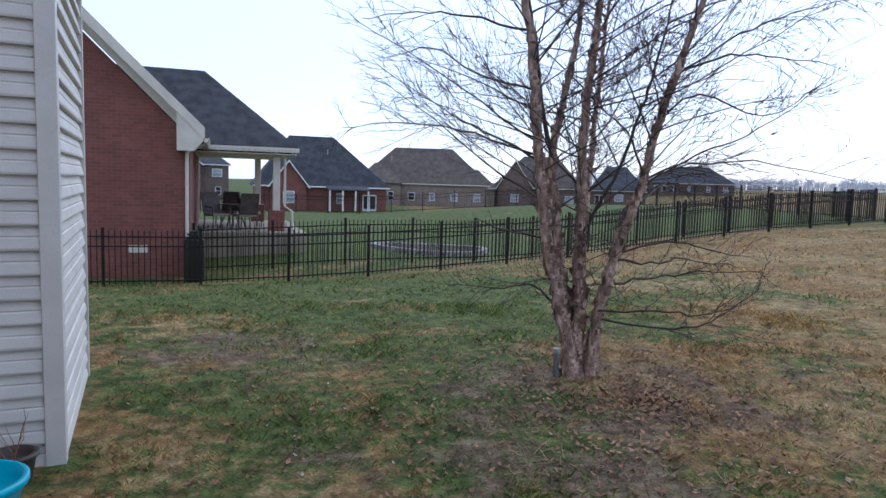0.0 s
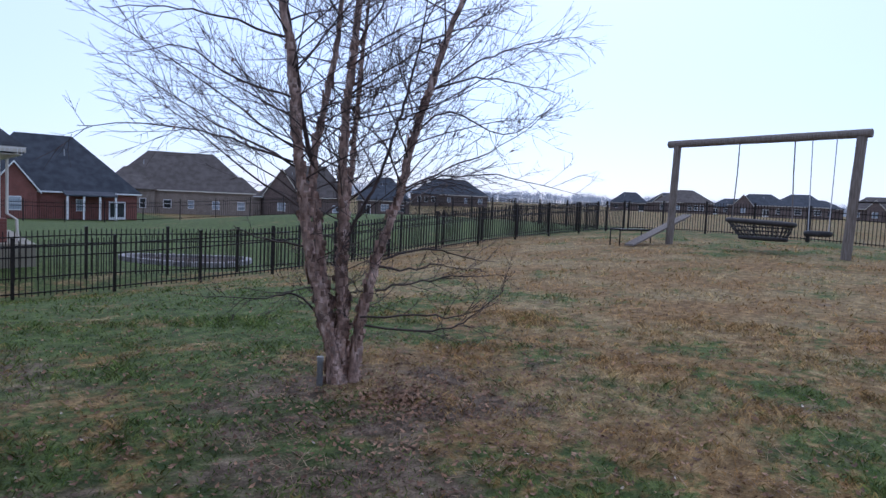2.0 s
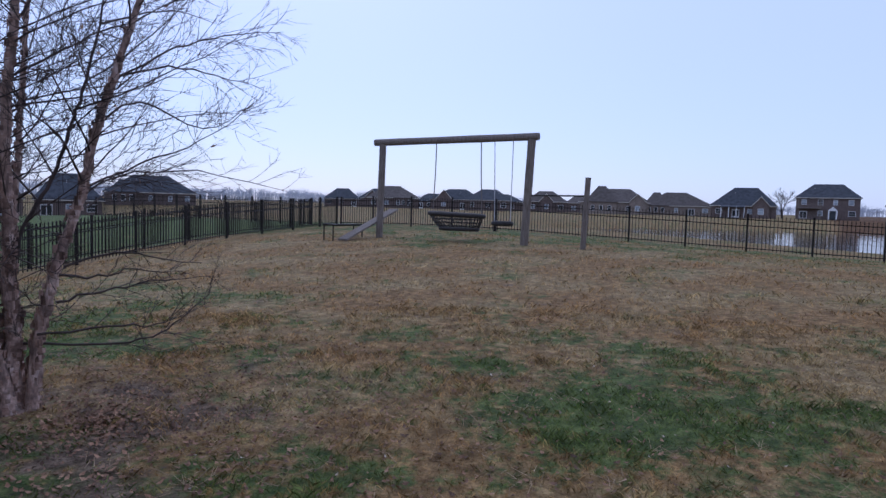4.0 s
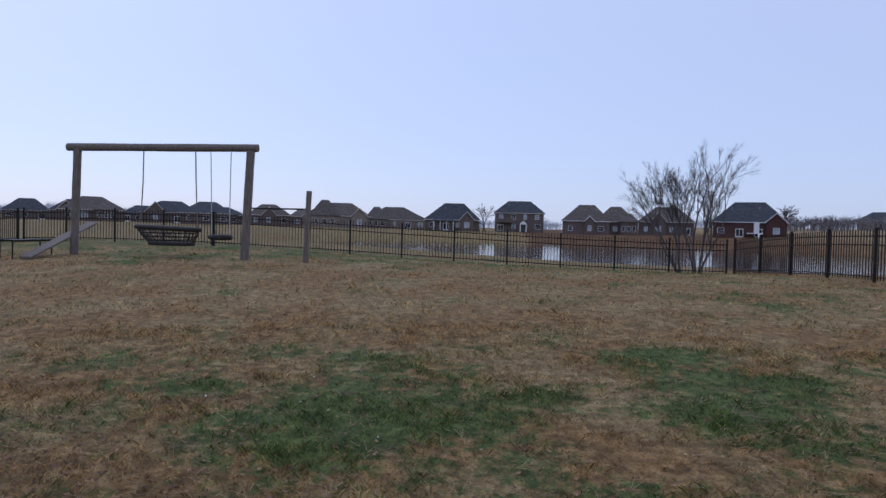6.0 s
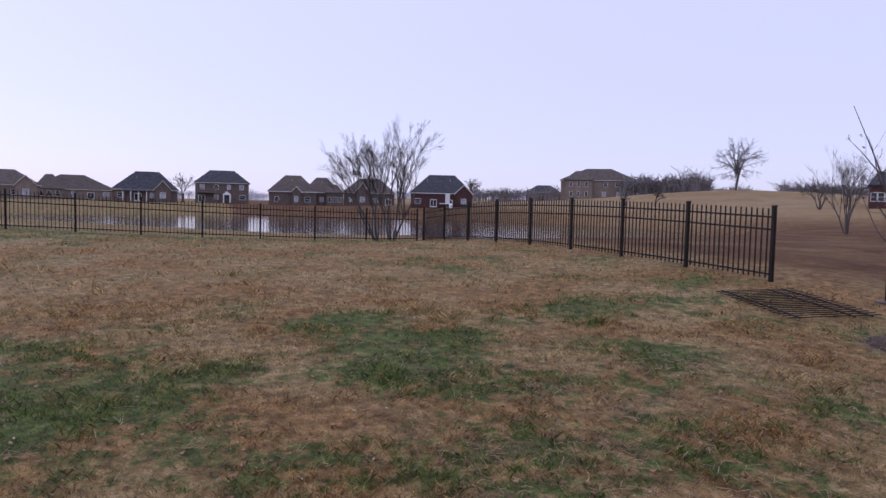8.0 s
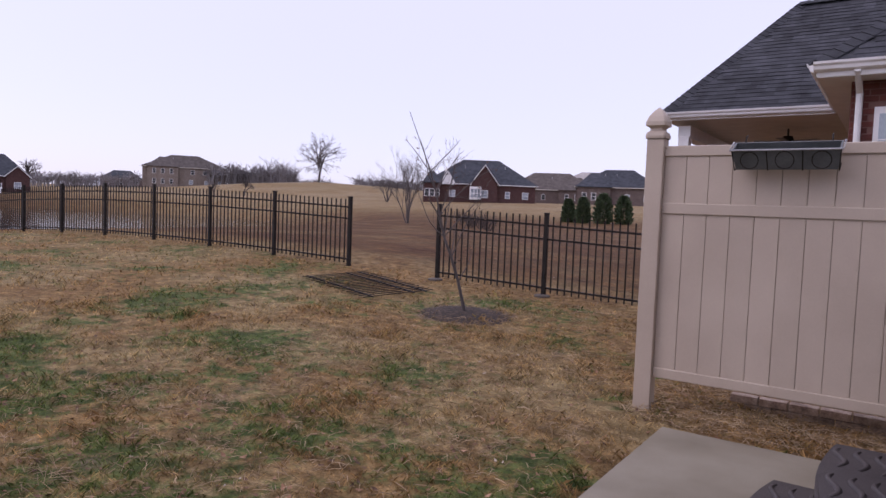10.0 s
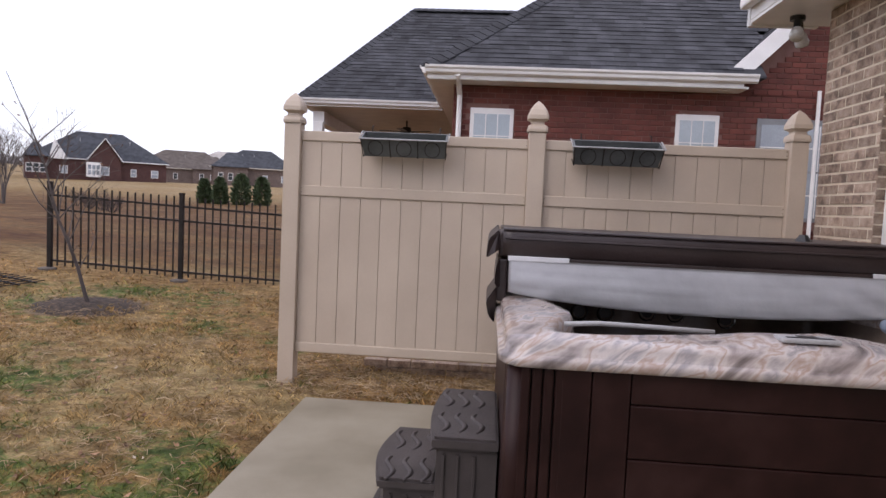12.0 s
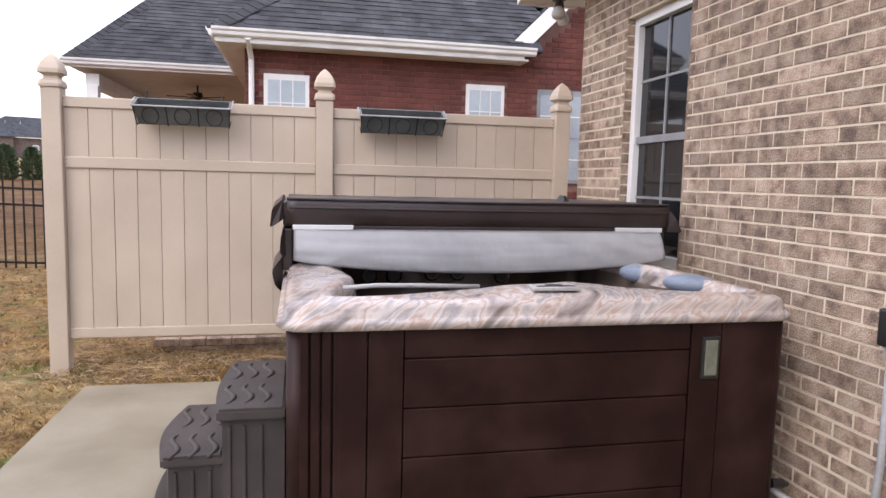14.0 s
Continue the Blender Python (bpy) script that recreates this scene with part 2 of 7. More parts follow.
def bx(x0, y0, z0, x1, y1, z1, bevel=0.0, bm=None):
    """A box between two corners, with rounded edges if bevel is given."""
    target = bm
    b = bmesh.new()
    bmesh.ops.create_cube(b, size=1.0)
    bmesh.ops.transform(b, matrix=Matrix.LocRotScale(((x0 + x1) / 2, (y0 + y1) / 2, (z0 + z1) / 2), None, (abs(x1 - x0), abs(y1 - y0), abs(z1 - z0))), verts=b.verts)
    if bevel:
        bmesh.ops.bevel(b, geom=b.edges[:], offset=bevel, segments=2, affect="EDGES", profile=0.5)
    return merge(target, b)


def merge(target, b):
    if target is None:
        return b
    me = bpy.data.meshes.new("tmp")
    b.to_mesh(me)
    b.free()
    target.from_mesh(me)
    bpy.data.meshes.remove(me)
    return target


def tube(points, radii, sides=8, bm=None, cap=True):
    """A round bar along points."""
    b = bm if bm is not None else bmesh.new()
    rings = []
    pts = [Vector(p) for p in points]
    for i, p in enumerate(pts):
        d = (pts[min(i + 1, len(pts) - 1)] - pts[max(i - 1, 0)]).normalized()
        a = d.orthogonal().normalized() if i == 0 else (ua - d * ua.dot(d)).normalized()
        ua = a
        c = d.cross(a)
        r = radii[i] if isinstance(radii, (list, tuple)) else radii
        rings.append([b.verts.new(p + (a * math.cos(k * math.tau / sides) + c * math.sin(k * math.tau / sides)) * r) for k in range(sides)])
    for p, q in zip(rings, rings[1:]):
        for k in range(sides):
            b.faces.new((p[k], p[(k + 1) % sides], q[(k + 1) % sides], q[k]))
    if cap:
        b.faces.new(rings[0][::-1])
        b.faces.new(rings[-1])
    return b


def slab_from(outline, z0, z1, bm=None):
    """A prism over a plan outline."""
    b = bm if bm is not None else bmesh.new()
    lo = [b.verts.new((x, y, z0)) for x, y in outline]
    hi = [b.verts.new((x, y, z1)) for x, y in outline]
    n = len(lo)
    b.faces.new(lo[::-1])
    b.faces.new(hi)
    for i in range(n):
        b.faces.new((lo[i], lo[(i + 1) % n], hi[(i + 1) % n], hi[i]))
    bmesh.ops.recalc_face_normals(b, faces=b.faces[:])
    return b


def prism(poly, thick, bm=None):
    """A plate: a flat outline of 3D points, given depth along the vector thick."""
    b = bm if bm is not None else bmesh.new()
    t = Vector(thick)
    lo = [b.verts.new(Vector(p)) for p in poly]
    hi = [b.verts.new(Vector(p) + t) for p in poly]
    n = len(lo)
    fs = [b.faces.new(lo[::-1]), b.faces.new(hi)]
    for i in range(n):
        fs.append(b.faces.new((lo[i], lo[(i + 1) % n], hi[(i + 1) % n], hi[i])))
    bmesh.ops.recalc_face_normals(b, faces=fs)
    return b


# ---- ground ----
def smooth(a, b, v):
    v = np.clip((v - a) / (b - a), 0, 1)
    return v * v * (3 - 2 * v)


WATER = -1.25


def height(x, y):
    """Height of the ground: the gently domed yard, the slope to the pond, the rise beyond."""
    x, y = np.asarray(x, float), np.asarray(y, float)
    u, v = np.clip(x, -3.5, 25.0) / 20, np.clip(y, -10.5, 18.5) / 20
    yard = (-0.192 * u + 0.089 * v + 2.452 * u**2 - 0.696 * u * v - 0.05 * v**2 - 2.342 * u**3 + 0.853 * u**2 * v + 1.503 * u * v**2 - 1.532 * v**3
            + 0.524 * u**4 + 0.193 * u**3 * v - 0.934 * u**2 * v**2 + 0.435 * u * v**3)
    yard = yard + 0.75 * smooth(15.2, 19.5, y) * smooth(9, 2, x) - 0.14 * smooth(9, 14.5, y) * smooth(17, 8, x) - 0.06 * smooth(12, 15, y) * smooth(17, 2, x)
    far = np.hypot(x, y)
    out = np.maximum.reduce([x - 24.5, -10.0 - y, y - 18.5, np.zeros_like(x)])
    rise = 0.2 + 1.3 * smooth(158, 195, far) + 2.0 * smooth(220, 420, far)
    rise = rise + 3.6 * smooth(35, 140, -y) * smooth(-60, 10, x)
    rise = rise - 2.4 * smooth(24, 75, y) * smooth(120, 50, x)
    yard = yard + 0.7 * np.exp(-(((x - 18) / 9) ** 2 + ((y - 36) / 8) ** 2))
    rise = rise + 3.0 * np.exp(-(((x - 133) / 34) ** 2 + ((y + 136) / 34) ** 2))
    z = yard + (rise - yard) * smooth(0, 35, out)
    d = np.sqrt(((x - 100) / np.where(y < -12, 62.5, 60)) ** 2 + ((y + 12) / np.where(y < -12, 60, 46)) ** 2)
    z = z + (WATER - 1.3 - z) * smooth(1.14, 0.88, d)
    flat = smooth(1.5, 1.0, x) * smooth(-5.5, -5.0, y) * smooth(1.6, 1.1, y)
    z = z + (np.minimum(z, -0.03) - z) * flat
    return np.where((x < -0.5) & (y > -12) & (y < 12), np.minimum(z, 0.005), z)


def H(x, y):
    return float(height(x, y))


def axis(lo, hi, fine_lo, fine_hi, step):
    a = list(np.arange(fine_lo, fine_hi + 1e-6, step))
    s = step
    while a[-1] < hi:
        s *= 1.12
        a.append(a[-1] + s)
    s = step
    while a[0] > lo:
        s *= 1.12
        a.insert(0, a[0] - s)
    return np.array(a)


gx, gy = axis(-1500, 1500, -6, 28, 0.5), axis(-1500, 1500, -14, 24, 0.5)
X, Y = np.meshgrid(gx, gy)
Z = height(X, Y)
nx, ny = len(gx), len(gy)
me = bpy.data.meshes.new("ground")
idx = np.arange(nx * ny).reshape(ny, nx)
quads = np.stack([idx[:-1, :-1], idx[:-1, 1:], idx[1:, 1:], idx[1:, :-1]], -1).reshape(-1, 4)
me.from_pydata(np.stack([X, Y, Z], -1).reshape(-1, 3).tolist(), [], quads.tolist())
for p in me.polygons:
    p.use_smooth = True
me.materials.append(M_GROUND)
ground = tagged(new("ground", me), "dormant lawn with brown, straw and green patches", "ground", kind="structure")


# ---- black aluminium fences ----
def picket_mesh(h):
    b = bx(-0.009, -0.009, 0.0, 0.009, 0.009, h - 0.012)
    return b


def iron_fence(name, label, posts, skip=(), stout=(), detail=True, h=1.2, group="yard fences"):
    """Posts at plan points; three rails and sixteen pickets to a bay; rails follow the ground."""
    f = thing(name, label, "fence", group)
    pm = bpy.data.meshes.new("picket")
    b = picket_mesh(h - 0.06)
    b.to_mesh(pm)
    b.free()
    pm.materials.append(M_IRON)
    for i, (x, y) in enumerate(posts):
        z = H(x, y)
        w = 0.055 if i in stout else 0.03
        b = bx(-w, -w, -0.1, w, w, h + 0.01, 0.004)
        bx(-w - 0.006, -w - 0.006, h + 0.01, w + 0.006, w + 0.006, h + 0.03, 0.005, b)
        o = part("post", b, M_IRON, f)
        o.location = (x, y, z)
        if i + 1 < len(posts):
            a = math.atan2(posts[i + 1][1] - y, posts[i + 1][0] - x)
            o.rotation_euler.z = a
        if i + 1 == len(posts) or i in skip:
            continue
        x2, y2 = posts[i + 1]
        z2 = H(x2, y2)
        L = math.hypot(x2 - x, y2 - y)
        rot = (Vector((x2, y2, z2)) - Vector((x, y, z))).to_track_quat("X", "Z")
        for zr in (0.12, h - 0.36, h - 0.16):
            r = part("rail", bx(0.02, -0.014, -0.014, math.dist((x, y, z), (x2, y2, z2)) - 0.02, 0.014, 0.014), M_IRON, f)
            r.location, r.rotation_mode, r.rotation_quaternion = (x, y, z + zr), "QUATERNION", rot
        n = max(2, round(L / 0.112))
        joined = None if detail else bmesh.new()
        for k in range(1, n):
            q = k / n
            p = (x + (x2 - x) * q, y + (y2 - y) * q, z + (z2 - z) * q + 0.05)
            if detail:
                o = new("picket", pm)
                o.parent, o.location, o.rotation_euler.z = f, p, a
            else:
                bx(p[0] - 0.01, p[1] - 0.01, p[2], p[0] + 0.01, p[1] + 0.01, p[2] + h - 0.06, 0, joined)
        if not detail:
            part("pickets", joined, M_IRON, f)
    return f


def along(p, q, n):
    return [(p[0] + (q[0] - p[0]) * i / n, p[1] + (q[1] - p[1]) * i / n) for i in range(n + 1)]


right_posts = along((22.9, -8.55), (4.25, -9.40), 10)
dxr, dyr = (4.25 - 22.9) / 10, (-9.40 + 8.55) / 10
right_posts += [(4.25 + dxr * k, -9.40 + dyr * k) for k in (1, 2, 3)]
iron_fence("fence", "black aluminium picket fence with one panel missing", right_posts, skip=(8,))
back_posts = [(23.5, -8.5)] + [(23.5, -6.55 + 1.87 * k) for k in range(0, 8)] + [(23.5, 8.45), (23.5, 9.7), (23.5, 11.55), (23.5, 13.4), (23.5, 15.25), (23.45, 16.85)]
back_posts = [p for i, p in enumerate(back_posts) if i != 8]
iron_fence("fence", "black aluminium picket fence above a pond", back_posts, stout=(8, 9))
left_posts = [(23.35, 17.0)] + [(-2.2 + 1.864 * k, 14.9 + 0.153 * k) for k in range(13, -2, -1)]
iron_fence("fence", "black aluminium picket fence beside green lawn", left_posts)


# ---- the hot tub ----
def rounded_rect(x0, y0, x1, y1, r, n=7):
    pts = []
    for cx, cy, a0 in ((x1 - r, y1 - r, 0), (x0 + r, y1 - r, 90), (x0 + r, y0 + r, 180), (x1 - r, y0 + r, 270)):
        for k in range(n):
            a = radians(a0 + 90 * k / (n - 1))
            pts.append((cx + r * math.cos(a), cy + r * math.sin(a)))
    return pts


def spread_out(pts, n):
    """Even points along a closed outline."""
    P = [Vector(p) for p in pts] + [Vector(pts[0])]
    d = [0.0]
    for a, b in zip(P, P[1:]):
        d.append(d[-1] + (b - a).length)
    res, j = [], 0
    for k in range(n):
        s = d[-1] * k / n
        while d[j + 1] < s:
            j += 1
        res.append(P[j].lerp(P[j + 1], (s - d[j]) / max(1e-9, d[j + 1] - d[j])))
    return res


def loft(rings, closed_top=False):
    b = bmesh.new()
    vs = [[b.verts.new(p) for p in r] for r in rings]
    n = len(vs[0])
    for p, q in zip(vs, vs[1:]):
        for k in range(n):
            b.faces.new((p[k], p[(k + 1) % n], q[(k + 1) % n], q[k]))
    if closed_top:
        b.faces.new(vs[-1])
    bmesh.ops.recalc_face_normals(b, faces=b.faces[:])
    return b


def marble_material():
    m = bpy.data.materials.new("marbled_acrylic")
    m.use_nodes = True
    n, l = m.node_tree.nodes, m.node_tree.links
    b = n["Principled BSDF"]
    b.inputs["Roughness"].default_value = 0.16
    co = n.new("ShaderNodeTexCoord")
    mp = n.new("ShaderNodeMapping")
    rot = n.new("ShaderNodeMapping")
    rot.inputs["Rotation"].default_value = (0.3, 0.75, 0.5)
    l.new(co.outputs["Object"], rot.inputs["Vector"])
    mp.inputs["Scale"].default_value = (6.5, 2.2, 2.2)
    l.new(rot.outputs[0], mp.inputs["Vector"])
    nz = n.new("ShaderNodeTexNoise")
    nz.inputs["Scale"].default_value, nz.inputs["Detail"].default_value, nz.inputs["Distortion"].default_value = 1.7, 9, 0.45
    l.new(mp.outputs[0], nz.inputs["Vector"])
    cr = n.new("ShaderNodeValToRGB")
    cols = [(0.30, (0.15, 0.125, 0.115)), (0.38, (0.31, 0.265, 0.25)), (0.45, (0.50, 0.44, 0.405)), (0.50, (0.37, 0.275, 0.225)), (0.54, (0.53, 0.475, 0.445)), (0.61, (0.29, 0.27, 0.27)), (0.66, (0.50, 0.435, 0.40)), (0.74, (0.26, 0.20, 0.17))]
    e = cr.color_ramp.elements
    while len(e) < len(cols):
        e.new(0.5)
    for el, (p, c) in zip(e, cols):
        el.position, el.color = p, (*c, 1)
    l.new(nz.outputs["Fac"], cr.inputs[0])
    l.new(cr.outputs[0], b.inputs["Base Color"])
    return m


M_MARBLE = marble_material()
M_SHELL = material("dark_tub_shell", [(0.10, 0.078, 0.062), (0.17, 0.13, 0.105)], 5, 0.3)
M_CHROME = material("chrome", [(0.55, 0.55, 0.55), (0.65, 0.65, 0.65)], 5, 0.12, 1.0, fine=0.02)
M_COVER = material("dark_brown_vinyl_cover", [(0.022, 0.014, 0.013), (0.038, 0.026, 0.025)], 4, 0.38, 0, 0.15, 60, fine=0.1)
M_GREYVINYL = material("grey_vinyl_lining", [(0.56, 0.57, 0.59), (0.64, 0.65, 0.67)], 3, 0.45, 0, 0.2, 14, fine=0.05)
M_PILLOW = material("slate_blue_pillow", [(0.17, 0.21, 0.27), (0.22, 0.26, 0.32)], 4, 0.5)
M_GREYPLASTIC = material("grey_plastic", [(0.30, 0.30, 0.30), (0.38, 0.38, 0.38)], 6, 0.4)
M_BLACK = material("black_plastic", [(0.012, 0.012, 0.012), (0.02, 0.02, 0.02)], 6, 0.35)
M_STEP = material("grey_brown_moulded_plastic", [(0.040, 0.032, 0.030), (0.060, 0.049, 0.046)], 5, 0.55, 0, 0.25, 220, fine=0.1)
M_LENS = material("dull_green_lens", [(0.12, 0.13, 0.10), (0.17, 0.18, 0.145)], 9, 0.25)

TX0, TX1, TY0, TY1 = -2.322, -0.10, -4.90, -2.75
tub = thing("hot_tub", "brown hot tub with a marbled acrylic rim, cover folded back", "hot tub")
N = 160
outer = spread_out(rounded_rect(TX0, TY0, TX1, TY1, 0.10, 9), N)


def tub_ring(inset, z):
    pts = spread_out(rounded_rect(TX0 + inset, TY0 + inset, TX1 - inset, TY1 - inset, max(0.04, 0.10 - inset * 0.5), 9), N)
    return [(p.x, p.y, z) for p in pts]


def seat_outline(grow, z):
    """The wavy inner edge of the rim, with swellings between the seats."""
    cx, cy = (TX0 + TX1) / 2, (TY0 + TY1) / 2
    res = []
    for p in outer:
        dx, dy = (p.x - cx) / 1.075, (p.y - cy) / 1.075
        a = math.atan2(dy, dx)
        k = 0.77 + 0.045 * math.cos(8 * a) - 0.05 * math.cos(4 * a)
        k -= 0.10 * math.exp(-((a - 0.62) / 0.16) ** 2)
        k -= 0.07 * math.exp(-((a - 1.85) / 0.22) ** 2)
        k *= grow
        res.append((cx + dx * 1.075 * k, cy + dy * 1.075 * k, z))
    return res


def lump(x, y):
    return 0.022 * math.exp(-((x + 0.33) / 0.20) ** 2 - ((y + 3.25) / 0.22) ** 2) + 0.028 * math.exp(-((x + 1.25) / 0.26) ** 4 - ((y + 2.98) / 0.12) ** 4) + 0.03 * math.exp(-((x + 2.0) / 0.2) ** 2 - ((y + 3.5) / 0.3) ** 2)


rings = [tub_ring(0.012, 0.905), tub_ring(0.0, 0.915), tub_ring(0.0, 0.934), tub_ring(0.004, 0.942), tub_ring(0.018, 0.947), tub_ring(0.024, 0.952), tub_ring(0.028, 0.984), tub_ring(0.036, 0.998), tub_ring(0.055, 1.006),
         tub_ring(0.10, 1.01), seat_outline(1.06, 1.018), seat_outline(1.02, 1.014), seat_outline(1.0, 0.995), seat_outline(0.985, 0.95)]
rings = [[(x, y, z + (lump(x, y) if z > 0.99 else 0)) for x, y, z in r] for r in rings]
part("rim", loft(rings), M_MARBLE, tub, "marbled cream, brown and grey acrylic rim", True)
part("shell", loft([seat_outline(0.985, 0.95), seat_outline(0.96, 0.80), seat_outline(0.92, 0.50), seat_outline(0.6, 0.42), seat_outline(0.5, 0.2)], True), M_SHELL, tub, "dark moulded inner shell", True)
SK = 0.035
part("skirt_core", bx(TX0 + SK + 0.03, TY0 + SK + 0.03, 0.02, TX1 - SK - 0.03, TY1 - SK - 0.03, 0.40), M_SKIRT, tub)
f = TY1 - SK
# front boards between the corner posts
for x0, x1 in ((-0.44, -0.335), (-0.58, -0.444), (-1.96, -1.819), (-2.24, -1.964)):
    part("upright_board", bx(min(x0, x1), f - 0.05, 0.03, max(x0, x1), f, 0.91, 0.004), M_SKIRT, tub)
for z0, z1 in ((0.03, 0.176), (0.18, 0.382), (0.386, 0.583), (0.587, 0.783), (0.787, 0.91)):
    part("panel_board", bx(-1.815, f - 0.05, z0, -0.584, f - 0.004, z1, 0.005), M_SKIRT, tub)
for z0, z1 in ((0.03, 0.38), (0.385, 0.91)):
    for x0, x1 in ((TX1 - SK - 0.05, TX1 - SK), (TX0 + SK, TX0 + SK + 0.05)):
        part("side_panel", bx(x0, TY0 + 0.25, z0, x1, TY1 - 0.25, z1, 0.005), M_SKIRT, tub)
part("back_panel", bx(TX0 + 0.25, TY0 + SK, 0.03, TX1 - 0.25, TY0 + SK + 0.05, 0.91, 0.005), M_SKIRT, tub)


def fluted_corner(cx, cy, sx, sy):
    """A corner of the skirt: a rounded post with upright flutes to both sides."""
    c = part("corner_post", tube([(cx - sx * 0.045, cy - sy * 0.045, 0.03), (cx - sx * 0.045, cy - sy * 0.045, 0.91)], 0.043, 20), M_SKIRT, tub, "fluted brown corner", True)
    for k in range(4):
        s0 = 0.05 + 0.042 * k
        for x0, y0, x1, y1 in ((s0, 0.001, s0 + 0.036, 0.03), (0.001, s0, 0.03, s0 + 0.036)):
            if sx < 0 and sy > 0 and y0 < 0.01:
                continue
            xs, ys = sorted((cx - sx * x0, cx - sx * x1)), sorted((cy - sy * y0, cy - sy * y1))
            part("flute", bx(xs[0], ys[0], 0.03, xs[1], ys[1], 0.91, 0.006), M_SKIRT, c)


for cx, cy, sx, sy in ((TX1 - SK, TY1 - SK, 1, 1), (TX0 + SK, TY1 - SK, -1, 1), (TX1 - SK, TY0 + SK, 1, -1), (TX0 + SK, TY0 + SK, -1, -1)):
    fluted_corner(cx, cy, sx, sy)
part("skirt_backing", bx(TX0 + SK + 0.032, TY0 + SK + 0.032, 0.40, TX0 + SK + 0.045, TY1 - SK - 0.032, 0.90), M_BLACK, tub)
part("skirt_backing", bx(TX1 - SK - 0.045, TY0 + SK + 0.032, 0.40, TX1 - SK - 0.032, TY1 - SK - 0.032, 0.90), M_BLACK, tub)
part("skirt_backing", bx(TX0 + SK + 0.046, TY1 - SK - 0.06, 0.40, TX1 - SK - 0.046, TY1 - SK - 0.052, 0.90), M_BLACK, tub)
lamp = part("corner_light", bx(-1.95, f - 0.01, 0.655, -1.865, f + 0.012, 0.845, 0.008), M_BLACK, tub)
part("lens", bx(-1.938, f + 0.008, 0.672, -1.877, f + 0.018, 0.828, 0.006), M_LENS, lamp, "dull green lens")
panel = part("control_panel", bx(-1.34, -2.955, 1.03, -1.13, -2.865, 1.048, 0.006), M_GREYPLASTIC, tub, "grey control panel")
part("display", bx(-1.27, -2.93, 1.046, -1.20, -2.90, 1.0505), M_BLACK, panel)
part("button_strip", bx(-1.32, -2.895, 1.046, -1.15, -2.88, 1.0505), M_BLACK, panel)
for x, y, a, sx, sy in ((-2.02, -3.66, 0.35, 0.045, 0.11), (-2.11, -3.27, 0.75, 0.055, 0.14)):
    b = bmesh.new()
    bmesh.ops.create_uvsphere(b, u_segments=20, v_segments=12, radius=1.0, matrix=Matrix.Translation((x, y, 0.988)) @ Matrix.Rotation(a, 4, "Z") @ Matrix.Diagonal((sx * 1.25, sy, 0.05, 1)))
    part("pillow", b, M_PILLOW, tub, "slate blue pillow", True)
for x, z in ((-0.62, 0.86), (-0.78, 0.86), (-1.03, 0.88), (-1.2, 0.88), (-1.5, 0.86)):
    b = tube([(x, -4.52, z), (x, -4.49, z + 0.003)], 0.035, 16)
    j = part("jet", b, M_BLACK, tub)
    bb = bmesh.new()
    bmesh.ops.create_cone(bb, segments=18, radius1=0.055, radius2=0.045, depth=0.014, matrix=Matrix.Translation((x, -4.485, z)) @ Matrix.Rotation(radians(90), 4, "X"))
    part("jet_ring", bb, M_CHROME, j)
part("rim_hose", tube([(-0.36, -3.02, 1.028), (-0.5, -3.04, 1.034), (-0.7, -3.05, 1.03), (-0.95, -3.06, 1.022)], 0.010, 8), M_GREYPLASTIC, tub, "grey air hose", True)
part("drain_valve", tube([(TX0 + 0.0, -2.86, 0.12), (TX0 - 0.06, -2.86, 0.115), (TX0 - 0.09, -2.86, 0.11)], [0.022, 0.022, 0.012], 12), M_BLACK, tub)

# the cover, folded back on the rear half
cover = thing("tub_cover", "dark brown vinyl spa cover folded back, grey underside showing", "spa cover")


def soft_slab(x0, x1, y0, y1, z0, z1, sag=0.0, seed=0, nx=40):
    """A padded slab with rounded long edges and a slightly uneven skin."""
    prof = [(y0, z0 + 0.02), (y0 + 0.02, z0), (y1 - 0.02, z0), (y1, z0 + 0.02), (y1, z1 - 0.025), (y1 - 0.012, z1 - 0.006), (y1 - 0.03, z1), (y0 + 0.03, z1), (y0, z1 - 0.03)]
    b = bmesh.new()
    cols = []
    for i in range(nx + 1):
        s = i / nx
        x = x0 + (x1 - x0) * s
        d = sag * 4 * s * (1 - s)
        w = 0.004 * noise.noise((x * 4, seed, 0.3))
        cols.append([b.verts.new((x, y + w, z - d + 0.004 * noise.noise((x * 5, y * 3, seed)))) for y, z in prof])
    for p, q in zip(cols, cols[1:]):
        for k in range(len(prof)):
            b.faces.new((p[k], p[(k + 1) % len(prof)], q[(k + 1) % len(prof)], q[k]))
    b.faces.new(cols[0])
    b.faces.new(cols[-1][::-1])
    bmesh.ops.recalc_face_normals(b, faces=b.faces[:])
    return b


CX0, CX1 = -2.345, -0.12
part("upper_pad", soft_slab(CX0, CX1, -4.86, -3.90, 1.215, 1.365, 0.004, 1), M_COVER, cover, "", True)
part("lower_pad", soft_slab(CX0 + 0.03, CX1 - 0.03, -4.86, -3.93, 1.03, 1.20, 0.0, 2), M_COVER, cover, "", True)
part("seam", tube([(CX0 + 0.01, -3.893, 1.315), (-1.2, -3.893, 1.312), (CX1 - 0.01, -3.893, 1.318)], 0.006, 6), M_COVER, cover)
part("top_piping", tube([(CX0, -3.905, 1.362), (-1.2, -3.905, 1.358), (CX1, -3.905, 1.364)], 0.007, 6), M_COVER, cover)
